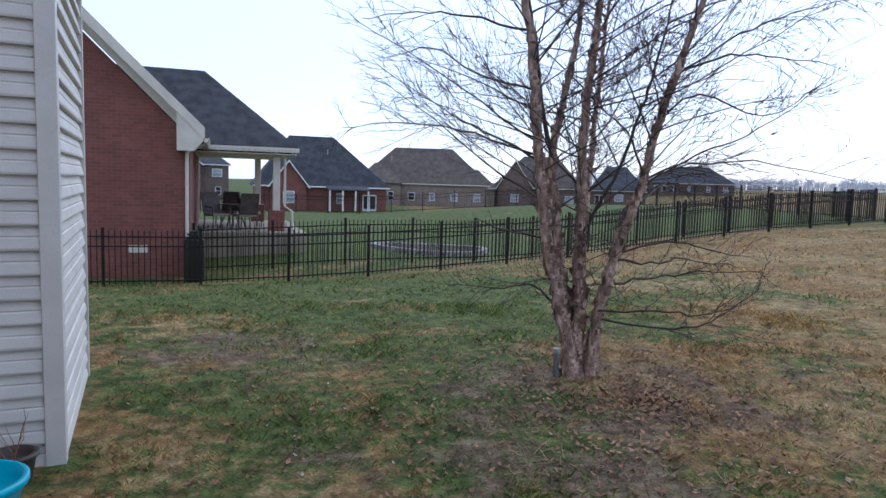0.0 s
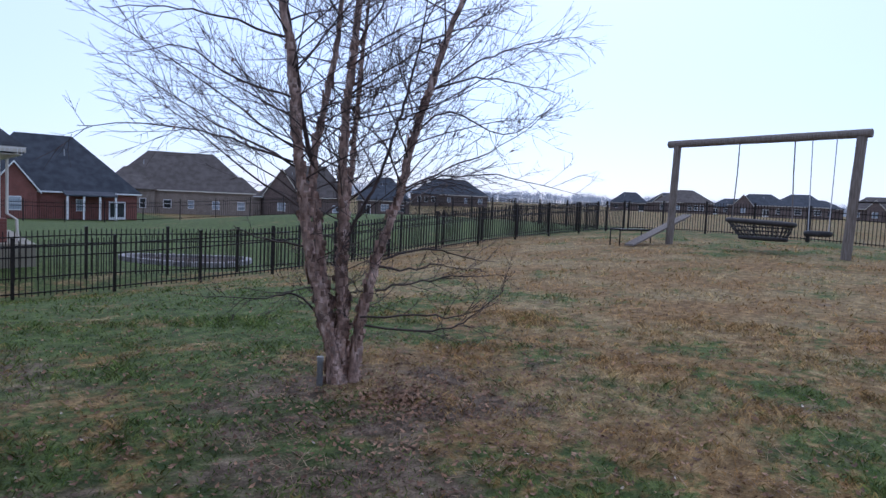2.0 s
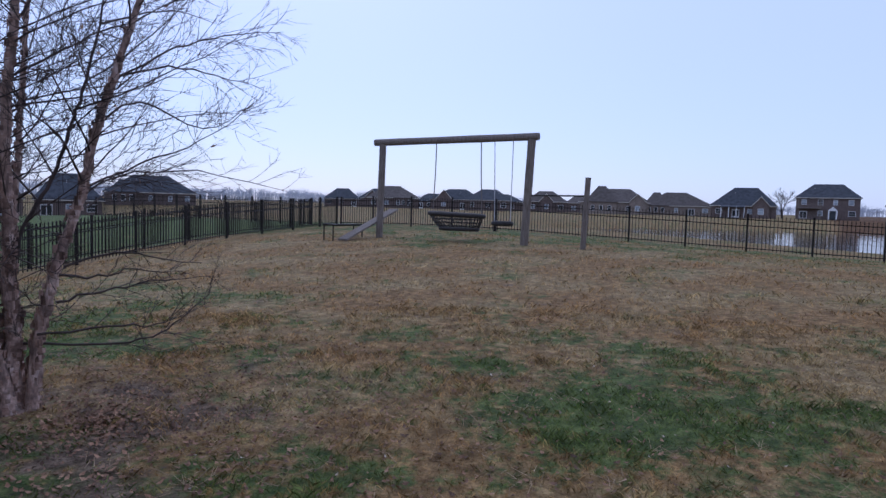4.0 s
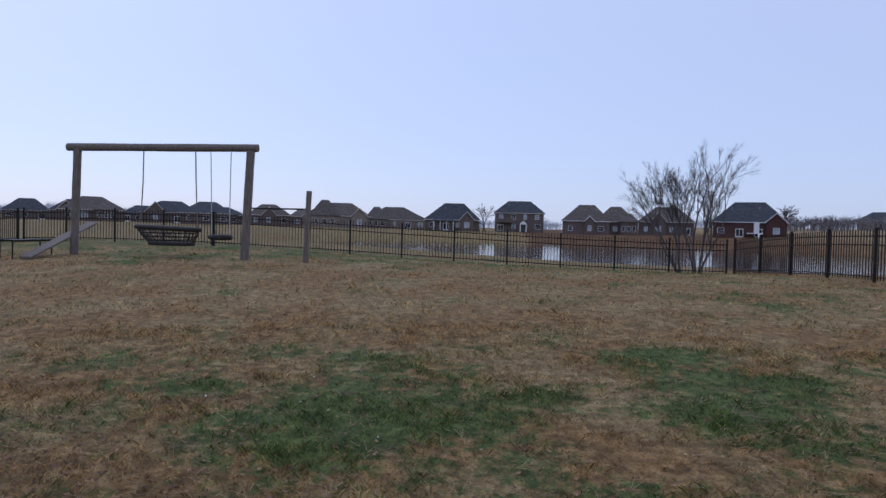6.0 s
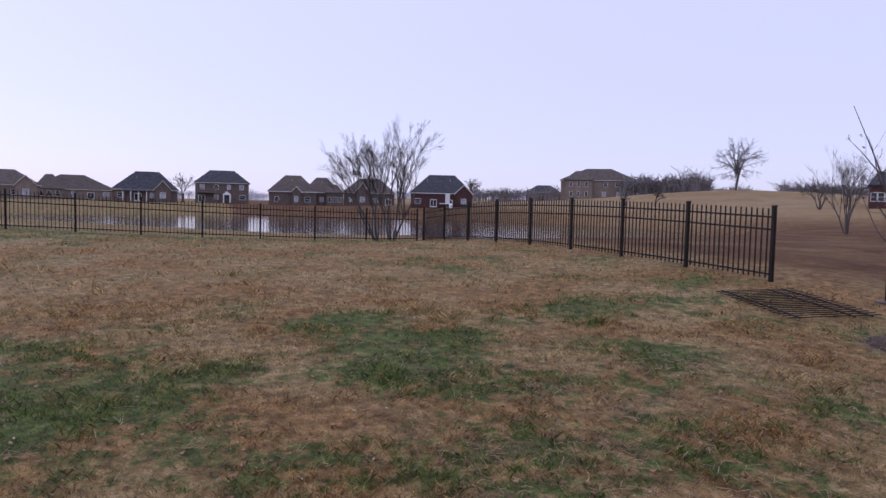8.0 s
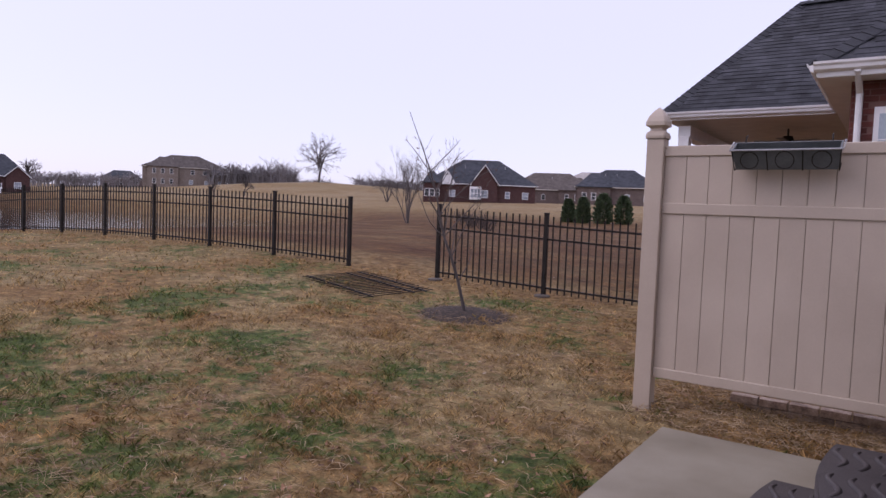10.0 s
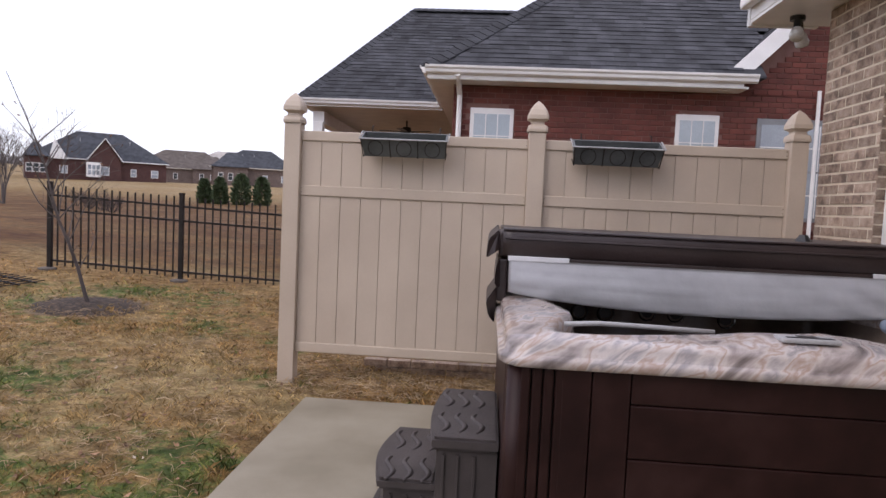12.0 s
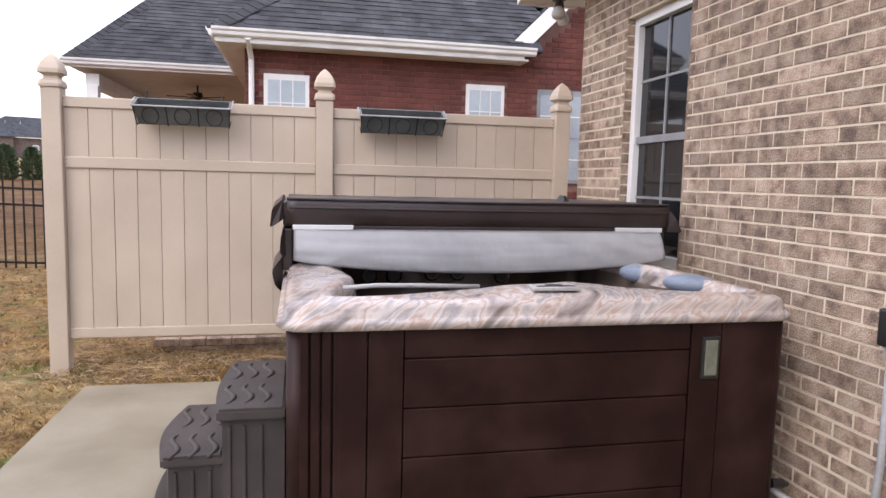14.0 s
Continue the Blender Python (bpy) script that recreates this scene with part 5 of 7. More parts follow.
rim_p = [oval(1.35 + 0.03 * math.cos(k * math.tau / 32), 8.44, 0.87, 0.42, k * math.tau / 32) for k in range(33)]
part("rim", tube(rim_p, 0.065, 8), M_WICKER, basket, "", True)
low_p = [oval(0.93, 8.34, 0.60, 0.30, k * math.tau / 32) for k in range(33)]
part("base_ring", tube(low_p, 0.05, 8), M_WICKER, basket, "", True)
for k in range(32):
    a = k * math.tau / 32
    part("rib", tube([oval(1.34, 8.44, 0.85, 0.41, a), oval(1.15, 8.40, 0.76, 0.38, a), oval(0.94, 8.34, 0.6, 0.3, a)], 0.014, 5), M_WICKER, basket)
for z, c, a, q in ((1.22, 8.42, 0.80, 0.395), (1.12, 8.40, 0.74, 0.37), (1.02, 8.37, 0.67, 0.33)):
    part("weave", tube([oval(z, c, a, q, k * math.tau / 32) for k in range(33)], 0.014, 5), M_WICKER, basket)
b = bmesh.new()
b.faces.new([b.verts.new(oval(0.93, 8.34, 0.6, 0.3, k * math.tau / 32)) for k in range(32)])
bmesh.ops.solidify(b, geom=b.faces[:], thickness=0.03)
part("floor_pad", b, M_WICKER, basket)
M_RUBBER = material("worn_tyre_rubber", [(0.018, 0.017, 0.017), (0.04, 0.038, 0.037)], 8, 0.8)
tyre = thing("tyre_swing", "old tyre hung flat on two pale ropes", "swing")
for y0, y1 in ((7.28, 7.22), (6.72, 6.74)):
    part("rope", tube([(SX, y0, 3.44), (SX, y1, 1.2)], 0.012, 6), M_PALEROPE, tyre)
b = bmesh.new()
rings = []
for k in range(28):
    a = k * math.tau / 28
    rings.append([(SX + (0.24 + 0.085 * math.cos(c)) * math.cos(a), 6.98 + (0.24 + 0.085 * math.cos(c)) * math.sin(a), 1.14 + 0.075 * math.sin(c)) for c in [j * math.tau / 10 for j in range(10)]])
rings.append(rings[0])
part("tyre", loft(rings), M_RUBBER, tyre, "", True)

plank = thing("leaning_plank", "grey weathered plank leaning against a swing post", "plank")
z1, z2 = H(15.95, 11.3) + 0.02, 1.42
part("board", prism([(15.9, 11.16, z1), (18.75, 11.16, z2), (18.75, 11.48, z2), (15.9, 11.48, z1)], (0, 0, 0.05)), M_WOOD, plank)
part("cleat", bx(18.3, 11.15, z2 - 0.16, 18.38, 11.5, z2 - 0.09, 0.004), M_WOOD, plank)
bench = thing("low_bench", "low black metal frame bench on the grass", "bench")
zb = H(16.6, 11.7)
for x in (15.85, 17.35):
    for y in (11.62, 11.95):
        part("leg", tube([(x, y, zb - 0.03), (x, y, zb + 0.42)], 0.02, 6), M_IRON, bench)
for y in (11.62, 11.95):
    part("side_bar", tube([(15.82, y, zb + 0.42), (17.38, y, zb + 0.42)], 0.022, 6), M_IRON, bench)
for k in range(6):
    part("slat", bx(15.85 + k * 0.255, 11.60, zb + 0.435, 16.06 + k * 0.255, 11.97, zb + 0.455, 0.003), M_IRON, bench)

# ---- the pond ----
wm = bpy.data.materials.new("pond_water")
wm.use_nodes = True
wb = wm.node_tree.nodes["Principled BSDF"]
wb.inputs["Base Color"].default_value = (0.03, 0.032, 0.03, 1)
wb.inputs["Roughness"].default_value = 0.08
wnz = wm.node_tree.nodes.new("ShaderNodeTexNoise")
wnz.inputs["Scale"].default_value = 1.1
wpos = wm.node_tree.nodes.new("ShaderNodeNewGeometry")
wm.node_tree.links.new(wpos.outputs["Position"], wnz.inputs["Vector"])
wbp = wm.node_tree.nodes.new("ShaderNodeBump")
wbp.inputs["Strength"].default_value, wbp.inputs["Distance"].default_value = 0.26, 0.12
wm.node_tree.links.new(wnz.outputs["Fac"], wbp.inputs["Height"])
wm.node_tree.links.new(wbp.outputs[0], wb.inputs["Normal"])
b = bmesh.new()
b.faces.new([b.verts.new((100 + 69 * math.cos(k * math.tau / 72), -12 + (50 if k < 36 else 65) * math.sin(k * math.tau / 72), WATER)) for k in range(72)])
tagged(ob_from("water", b, wm), "still grey pond reflecting sky and houses", "pond", kind="structure")


# ---- houses ----
def brick_tex(name, c1, c2, mortar, scale=4.6):
    m = bpy.data.materials.new(name)
    m.use_nodes = True
    n, l = m.node_tree.nodes, m.node_tree.links
    bs = n["Principled BSDF"]
    bs.inputs["Roughness"].default_value = 0.9
    g = n.new("ShaderNodeNewGeometry")
    sp = n.new("ShaderNodeSeparateXYZ")
    l.new(g.outputs["Position"], sp.inputs[0])
    ad = n.new("ShaderNodeMath")
    l.new(sp.outputs["X"], ad.inputs[0])
    l.new(sp.outputs["Y"], ad.inputs[1])
    cb = n.new("ShaderNodeCombineXYZ")
    l.new(ad.outputs[0], cb.inputs["X"])
    l.new(sp.outputs["Z"], cb.inputs["Y"])
    bt = n.new("ShaderNodeTexBrick")
    bt.inputs["Color1"].default_value, bt.inputs["Color2"].default_value, bt.inputs["Mortar"].default_value = (*c1, 1), (*c2, 1), (*mortar, 1)
    bt.inputs["Scale"].default_value = scale
    bt.inputs["Mortar Size"].default_value = 0.02
    bt.inputs["Brick Width"].default_value, bt.inputs["Row Height"].default_value = 1.0, 0.36
    l.new(cb.outputs[0], bt.inputs["Vector"])
    nz = n.new("ShaderNodeTexNoise")
    nz.inputs["Scale"].default_value = 1.2
    l.new(g.outputs["Position"], nz.inputs["Vector"])
    hs = n.new("ShaderNodeHueSaturation")
    mr = n.new("ShaderNodeMapRange")
    mr.inputs[3].default_value, mr.inputs[4].default_value = 0.7, 1.3
    l.new(nz.outputs["Fac"], mr.inputs[0])
    l.new(mr.outputs[0], hs.inputs["Value"])
    l.new(bt.outputs["Color"], hs.inputs["Color"])
    l.new(hs.outputs[0], bs.inputs["Base Color"])
    return m


M_REDTEX = brick_tex("red_brick_far", (0.155, 0.058, 0.044), (0.21, 0.076, 0.058), (0.21, 0.115, 0.095))
M_MAROONTEX = brick_tex("maroon_brick_far", (0.062, 0.027, 0.024), (0.09, 0.04, 0.034), (0.10, 0.06, 0.052))
M_TANTEX = brick_tex("tan_brick_far", (0.19, 0.15, 0.12), (0.25, 0.20, 0.165), (0.29, 0.25, 0.21))
# grey-brown brick, its base colour greyed further to carry the haze of distance
M_HAZED_BROWNTEX = brick_tex("hazed_brown_brick_far", (0.105, 0.078, 0.066), (0.155, 0.112, 0.096), (0.19, 0.15, 0.135))
M_BLUEROOF = material("blue_grey_shingle", [(0.032, 0.036, 0.044), (0.06, 0.065, 0.075)], 1.2, 0.95, 0, 0.3, 20, rand=0.1)
M_BROWNROOF = material("brown_grey_shingle", [(0.075, 0.062, 0.053), (0.12, 0.10, 0.088)], 1.2, 0.95, 0, 0.3, 20, rand=0.1)
M_PALEROOF = material("pale_metal_roof", [(0.36, 0.33, 0.30), (0.44, 0.41, 0.38)], 0.6, 0.6)
M_FARGLASS = material("pale_window_pane", [(0.20, 0.23, 0.26), (0.42, 0.46, 0.50)], 0.5, 0.15)
M_DARKGLASS = material("dark_window_pane", [(0.02, 0.022, 0.025), (0.05, 0.055, 0.06)], 0.5, 0.1)


def hip_bm(x0, y0, x1, y1, ze, zr, r0, r1, thick=0.16):
    """A hipped roof over a box, its ridge along x from r0 to r1."""
    ym = (y0 + y1) / 2
    b = bmesh.new()
    P = [b.verts.new(p) for p in ((x0, y0, ze), (x1, y0, ze), (x1, y1, ze), (x0, y1, ze), (r0, ym, zr), (r1, ym, zr))]
    Q = [b.verts.new((x, y, ze - thick)) for x, y in ((x0, y0), (x1, y0), (x1, y1), (x0, y1))]
    b.faces.new((P[0], P[1], P[5], P[4]))
    b.faces.new((P[2], P[3], P[4], P[5]))
    b.faces.new((P[1], P[2], P[5]))
    b.faces.new((P[3], P[0], P[4]))
    for i in range(4):
        b.faces.new((P[i], P[(i + 1) % 4], Q[(i + 1) % 4], Q[i]))
    b.faces.new(Q)
    bmesh.ops.recalc_face_normals(b, faces=b.faces[:])
    return b


def window_part(parent, x, y, z, w, h, glass, muntins=2):
    """A framed window on a wall that faces -y, with its pane and bars."""
    f = part("window", bx(x - w / 2, y - 0.06, z, x + w / 2, y + 0.05, z + h), M_TRIM, parent)
    part("pane", bx(x - w / 2 + 0.08, y - 0.068, z + 0.08, x + w / 2 - 0.08, y - 0.055, z + h - 0.08), glass, f)
    part("sash_bar", bx(x - w / 2 + 0.08, y - 0.08, z + h / 2 - 0.03, x + w / 2 - 0.08, y - 0.066, z + h / 2 + 0.03), M_TRIM, f)
    return f


def house(label, cx, cy, w, wall_h, roof_h, brick, roof, seed, gable=None, storeys=1, depth=10.0, porch=False, second=None, stairs=False, turn=0.0, group="houses round the pond", trim=None):
    """A hip-roofed house that faces the yard: walls, roof, gable, windows, door."""
    rng = random.Random(seed)
    trim = trim or M_CREAM
    t = thing("house", label, "house", group)
    # in the house's own frame the front looks along -y
    t.matrix_basis = Matrix.Translation((cx, cy, H(cx, cy))) @ Matrix.Rotation(math.atan2(cy, cx) - math.pi / 2 + radians(turn), 4, "Z")
    hw = w / 2
    part("wall", bx(-hw + 0.4, 0.0, -2.0, hw - 0.4, depth, wall_h), brick, t)
    rf = part("roof", hip_bm(-hw, -0.45, hw, depth + 0.45, wall_h, wall_h + roof_h, -hw * rng.uniform(0.25, 0.45), hw * rng.uniform(0.2, 0.45)), roof, t)
    part("fascia", bx(-hw, -0.5, wall_h - 0.2, hw, -0.46, wall_h - 0.04), trim, t)
    for k in range(rng.choice((1, 2))):
        xv = rng.uniform(-0.25, 0.25) * w
        part("vent_pipe", tube([(xv, depth * 0.3, wall_h + roof_h * 0.55), (xv, depth * 0.3, wall_h + roof_h * 0.75)], 0.06, 6), M_GREYPLASTIC, rf)
    if second:
        x0, ww, hh = second
        part("side_wall", bx(x0 - ww / 2 + 0.3, -1.2, -2.0, x0 + ww / 2 - 0.3, depth * 0.8, wall_h), brick, t)
        part("side_roof", hip_bm(x0 - ww / 2, -1.6, x0 + ww / 2, depth * 0.8, wall_h, wall_h + hh, x0 - ww * 0.12, x0 + ww * 0.12), roof, t)
        for level in range(storeys):
            for k in (-0.26, 0.0, 0.26):
                window_part(t, x0 + k * ww, -1.2, 0.85 + level * wall_h / storeys, 0.95, 1.5, M_DARKGLASS)
    if gable:
        x0, ww, hh = gable
        g = part("gable", prism([(x0 - ww / 2, -1.0, -2), (x0 + ww / 2, -1.0, -2), (x0 + ww / 2, -1.0, wall_h), (x0, -1.0, wall_h + hh), (x0 - ww / 2, -1.0, wall_h)], (0, depth * 0.5, 0)), brick, t)
        for s in (-1, 1):
            part("gable_roof", prism([(x0 + s * (ww / 2 + 0.4), -1.3, wall_h - 0.35), (x0, -1.3, wall_h + hh + 0.12), (x0, depth * 0.5, wall_h + hh + 0.12), (x0 + s * (ww / 2 + 0.4), depth * 0.5, wall_h - 0.35)], (0, 0, 0.14)), roof, t)
            part("rake_trim", prism([(x0 + s * (ww / 2 + 0.42), -1.36, wall_h - 0.42), (x0, -1.36, wall_h + hh + 0.04), (x0, -1.36, wall_h + hh + 0.26), (x0 + s * (ww / 2 + 0.42), -1.36, wall_h - 0.2)], (0, 0.06, 0)), trim, t)
        window_part(t, x0, -1.0, 0.9, min(1.4, ww * 0.4), 1.5, M_FARGLASS)
    n = max(2, int(w / 3.6))
    for s in range(storeys):
        zz = 0.9 + s * (wall_h / storeys)
        for k in range(n):
            xx = -hw + 0.4 + (w - 0.8) * (k + 0.5) / n + rng.uniform(-0.3, 0.3)
            if gable and abs(xx - gable[0]) < gable[1] / 2 + 0.4:
                continue
            if second and abs(xx - second[0]) < second[1] / 2:
                continue
            if rng.random() < 0.2 and s == 0:
                d = part("door", bx(xx - 0.9, -0.05, 0.0, xx + 0.9, 0.05, 2.1), M_TRIM, t, "white patio door")
                part("door_pane", bx(xx - 0.75, -0.065, 0.3, xx - 0.05, -0.045, 1.95), M_DARKGLASS, d)
                part("door_pane", bx(xx + 0.05, -0.065, 0.3, xx + 0.75, -0.045, 1.95), M_DARKGLASS, d)
            else:
                window_part(t, xx, 0.0, zz, rng.choice((0.95, 1.2, 1.6)), 1.35, rng.choice((M_FARGLASS, M_DARKGLASS)))
    if porch:
        x0, ww = porch
        part("porch_roof", prism([(x0 - ww / 2, -2.6, wall_h - 0.5), (x0 + ww / 2, -2.6, wall_h - 0.5), (x0 + ww / 2, 0.0, wall_h), (x0 - ww / 2, 0.0, wall_h)], (0, 0, 0.15)), roof, t)
        for k in range(4):
            part("porch_post", bx(x0 - ww / 2 + 0.1 + k * (ww - 0.4) / 3, -2.5, -1, x0 - ww / 2 + 0.3 + k * (ww - 0.4) / 3, -2.3, wall_h - 0.45), M_TRIM, t)
        part("porch_deck", bx(x0 - ww / 2, -2.6, -1.5, x0 + ww / 2, 0.0, 0.0), M_WOOD, t)
    if stairs:
        part("deck", bx(-0.5, -2.5, 0.9, 3.0, 0.0, 1.1), M_TRIM, t, "white deck")
        part("stair", prism([(2.0, -2.6, 0.9), (2.0, -5.0, -1.2), (2.0, -4.6, -1.2), (2.0, -2.2, 0.9)], (0.9, 0, 0)), M_TRIM, t, "white outside stair")
        part("upper_screen", bx(1.0, -2.4, 1.1, 2.2, -2.3, 3.6), M_TRIM, t)
    return t


BR, BL = M_BROWNROOF, M_BLUEROOF
house("brown brick house with a dark hip roof beyond the pond", 191.3, 9.7, 16.5, 3.1, 4.9, M_HAZED_BROWNTEX, BL, 1, gable=(4.2, 4.0, 2.2), porch=(-2.5, 6.0))
balcony_house = house("two-storey grey-brown house with white windows and balconies", 195.3, -9.7, 15.0, 5.6, 3.6, M_HAZED_BROWNTEX, BL, 2, storeys=2)
for z0 in (0.2, 3.0):
    deck = part("balcony", bx(-6.6, -2.4, z0 - 0.25, -1.4, 0.0, z0), M_WOOD, balcony_house, "dark timber balcony")
    part("railing", bx(-6.6, -2.4, z0 + 0.85, -1.4, -2.32, z0 + 0.95), M_WOOD, deck)
    for k in range(14):
        part("baluster", bx(-6.6 + 0.395 * k, -2.39, z0, -6.54 + 0.395 * k, -2.33, z0 + 0.86), M_WOOD, deck)
for x0 in (-6.5, -1.6):
    part("balcony_post", bx(x0 - 0.09, -2.38, -1.5, x0 + 0.09, -2.2, 5.4), M_WOOD, balcony_house)
part("portico", prism([(0.2, -1.4, 0.0), (2.2, -1.4, 0.0), (2.2, -1.4, 2.4), (1.2, -1.4, 3.3), (0.2, -1.4, 2.4)], (0, 1.4, 0)), M_TRIM, balcony_house, "small white gabled portico")
part("portico_opening", bx(0.5, -1.43, 0.0, 1.9, -1.39, 2.2), M_DARKGLASS, balcony_house)
house("tan brick house with a brown hip roof beyond the pond", 185.6, -27.6, 13.5, 3.7, 4.6, M_HAZED_BROWNTEX, BR, 3, gable=(1.0, 2.4, 1.2), trim=M_TRIM)
house("tan brick house with a brown hip roof and side wing", 191.9, -37.0, 11.5, 3.7, 4.4, M_HAZED_BROWNTEX, BR, 4, second=(3.5, 5.5, 2.4))
house("brown brick house behind the bare pond tree", 189, -50.2, 15.5, 3.7, 4.3, M_HAZED_BROWNTEX, BR, 5, gable=(-2, 4, 2.5))
house("red brick house with a white deck and stair", 166, -64, 17.2, 3.8, 5.0, M_MAROONTEX, BL, 6, gable=(5.9, 4.4, 2.0), stairs=True, trim=M_TRIM)
house("low tan house with a grey hip roof beyond the pond", 208, 28.5, 21, 2.9, 4.1, M_TANTEX, BR, 7, second=(-6, 7.5, 4.0))
house("tan house with a brown gabled roof beyond the pond", 191, 43.4, 20, 3.4, 3.9, M_TANTEX, BR, 8, second=(-3.5, 9, 4.6), gable=(6.5, 4.5, 2.2))
house("grey brick house with a brown hip roof far off", 195.5, 65, 13.2, 3.2, 3.3, M_HAZED_BROWNTEX, BR, 9, gable=(0, 4, 2.2))
house("small brown house far off beyond the field", 226, 63, 10, 3.4, 2.6, M_HAZED_BROWNTEX, BR, 10)
house("low brown house far off beyond the field", 213, 87.7, 17, 3.2, 2.6, M_HAZED_BROWNTEX, BL, 12, second=(3, 6, 2.0))
house("brown house with a gabled roof far off", 190, 93, 17, 3.2, 3.4, M_HAZED_BROWNTEX, BL, 13, gable=(-4, 5, 2.8))
house("dark roofed house at the edge of the field", 193, 139.6, 13, 2.8, 3.7, M_HAZED_BROWNTEX, BL, 14)
house("brown house with a broad hip roof across the field", 168, 103, 16, 3.0, 3.6, M_HAZED_BROWNTEX, BR, 41, second=(3, 6, 2.4))
house("brown brick house with a low roof across the field", 182, 116, 15, 3.0, 3.2, M_HAZED_BROWNTEX, BL, 42, gable=(-3, 5, 2.4))
house("grey roofed house half hidden across the field", 176, 76, 14, 3.0, 3.2, M_HAZED_BROWNTEX, BL, 43)
house("dark roofed house low on the field's edge", 225, 118, 18, 2.8, 3.0, M_HAZED_BROWNTEX, BL, 15)
house("large two-storey tan house with many tall windows", 177, -120.7, 24, 6.0, 3.8, M_TANTEX, BR, 16, storeys=2, second=(-6, 9, 3.0))
house("low grey house with a hip roof beside the tan one", 226, -129, 14, 3.0, 3.0, M_HAZED_BROWNTEX, BL, 17)
bay_house = house("red-brown brick house with white gable and bay window", 68.0, -112.1, 22.4, 3.6, 5.0, M_MAROONTEX, BL, 18, gable=(0.6, 5.0, 3.5), second=(-9.6, 3.8, 2.4), turn=6, trim=M_TRIM)
part("white_gable", prism([(-7.8, -0.6, 3.3), (-4.9, -0.6, 3.3), (-6.9, -0.6, 6.6)], (0, 4.5, 0)), M_TRIM, bay_house, "white painted gable")
bay = part("bay_window", bx(-2.3, -1.9, 0.5, -0.1, -1.0, 3.0, 0.03), M_TRIM, bay_house, "white bay window")
for k in range(3):
    for q in range(2):
        part("pane", bx(-2.08 + 0.64 * k, -1.92, 0.9 + 0.9 * q, -1.58 + 0.64 * k, -1.895, 1.65 + 0.9 * q), M_FARGLASS, bay)
house("tan brick house with a brown hip roof on the rise", 69, -146, 22, 3.4, 4.2, M_HAZED_BROWNTEX, BR, 19, second=(6, 9, 3.2))
house("tan house with a pale roof on the rise", 66, -175, 34, 3.6, 5.0, M_TANTEX, M_PALEROOF, 20)
house("grey brick house with a brown hip roof on the rise", 47, -130, 17, 3.6, 3.8, M_HAZED_BROWNTEX, BL, 21, second=(-4.5, 7, 3.0))
house("red brick house with a blue-grey hip roof and white gable", 12.6, 84, 17.0, 3.1, 6.4, M_REDTEX, BL, 22, gable=(-4.3, 4.2, 2.8), porch=(2.9, 5.2), turn=8, trim=M_TRIM)
house("tan brick house with a broad brown hip roof", 33.2, 108.5, 23.0, 3.8, 6.2, M_TANTEX, BR, 23, second=(-7.5, 8, 3.4))
house("two-storey brown brick house with white gables", -3.5, 118, 11.5, 6.0, 2.6, M_HAZED_BROWNTEX, BL, 24, gable=(-1.5, 5, 2.2), storeys=2, trim=M_TRIM)
house("brown brick house with a steep roof", 54.8, 108.5, 16.5, 3.6, 5.8, M_HAZED_BROWNTEX, BR, 25, gable=(-4, 6, 4.6))
house("dark roofed brown house behind the fences", 72.4, 109.6, 11, 3.0, 4.7, M_HAZED_BROWNTEX, BL, 26)
house("long dark roofed house at the end of the row", 110, 135.5, 21, 3.0, 4.2, M_HAZED_BROWNTEX, BL, 27, second=(-6, 7, 3.0))
house("low house with white gable between larger ones", 43.5, 112, 9, 3.4, 3.2, M_TANTEX, BR, 28, gable=(0, 5, 2.8), trim=M_TRIM)


# ---- neighbour on the south side: red brick with dark roof ----
n1 = thing("neighbour_house", "red brick house with charcoal shingle roof and white gutters", "house")
NY = -10.62
part("wall", bx(-16, -19.4, -0.6, 0.60, NY - 0.012, 3.36), M_REDMORTAR, n1, "red brick wall")
part("soffit", bx(-3.62, NY, 3.33, 0.95, NY + 0.40, 3.36), M_TRIM, n1)
part("soffit", bx(0.60, -19.5, 3.33, 0.95, NY, 3.36), M_TRIM, n1)
part("fascia", bx(-3.55, NY + 0.38, 3.34, 0.97, NY + 0.41, 3.50), M_TRIM, n1)


def gutter_bm(p, q, out):
    """An ogee gutter between two points; out is its outward way in plan."""
    prof = [(0.0, 0.0), (0.03, -0.005), (0.075, 0.02), (0.085, 0.06), (0.11, 0.085), (0.115, 0.115), (0.105, 0.115), (0.09, 0.09), (0.0, 0.1)]
    b = bmesh.new()
    cols = [[b.verts.new(Vector(e) + Vector((out[0] * o, out[1] * o, z))) for o, z in prof] for e in (p, q)]
    n = len(prof)
    for k in range(n):
        b.faces.new((cols[0][k], cols[0][(k + 1) % n], cols[1][(k + 1) % n], cols[1][k]))
    b.faces.new(cols[0])
    b.faces.new(cols[1][::-1])
    bmesh.ops.recalc_face_normals(b, faces=b.faces[:])
    return b


part("gutter", gutter_bm((-3.72, NY + 0.41, 3.40), (1.0, NY + 0.41, 3.40), (0, 1)), M_TRIM, n1)
part("gutter", gutter_bm((0.97, -13.6, 3.40), (0.97, NY + 0.42, 3.40), (1, 0)), M_TRIM, n1)
part("downspout", tube([(0.52, NY + 0.45, 3.40), (0.50, NY + 0.06, 3.16), (0.50, NY + 0.05, -0.2)], 0.04, 8), M_TRIM, n1)
part("downspout", tube([(-4.76, NY + 0.045, 3.40), (-4.76, NY + 0.045, -0.2)], 0.03, 8), M_TRIM, n1)
EZ = 3.51
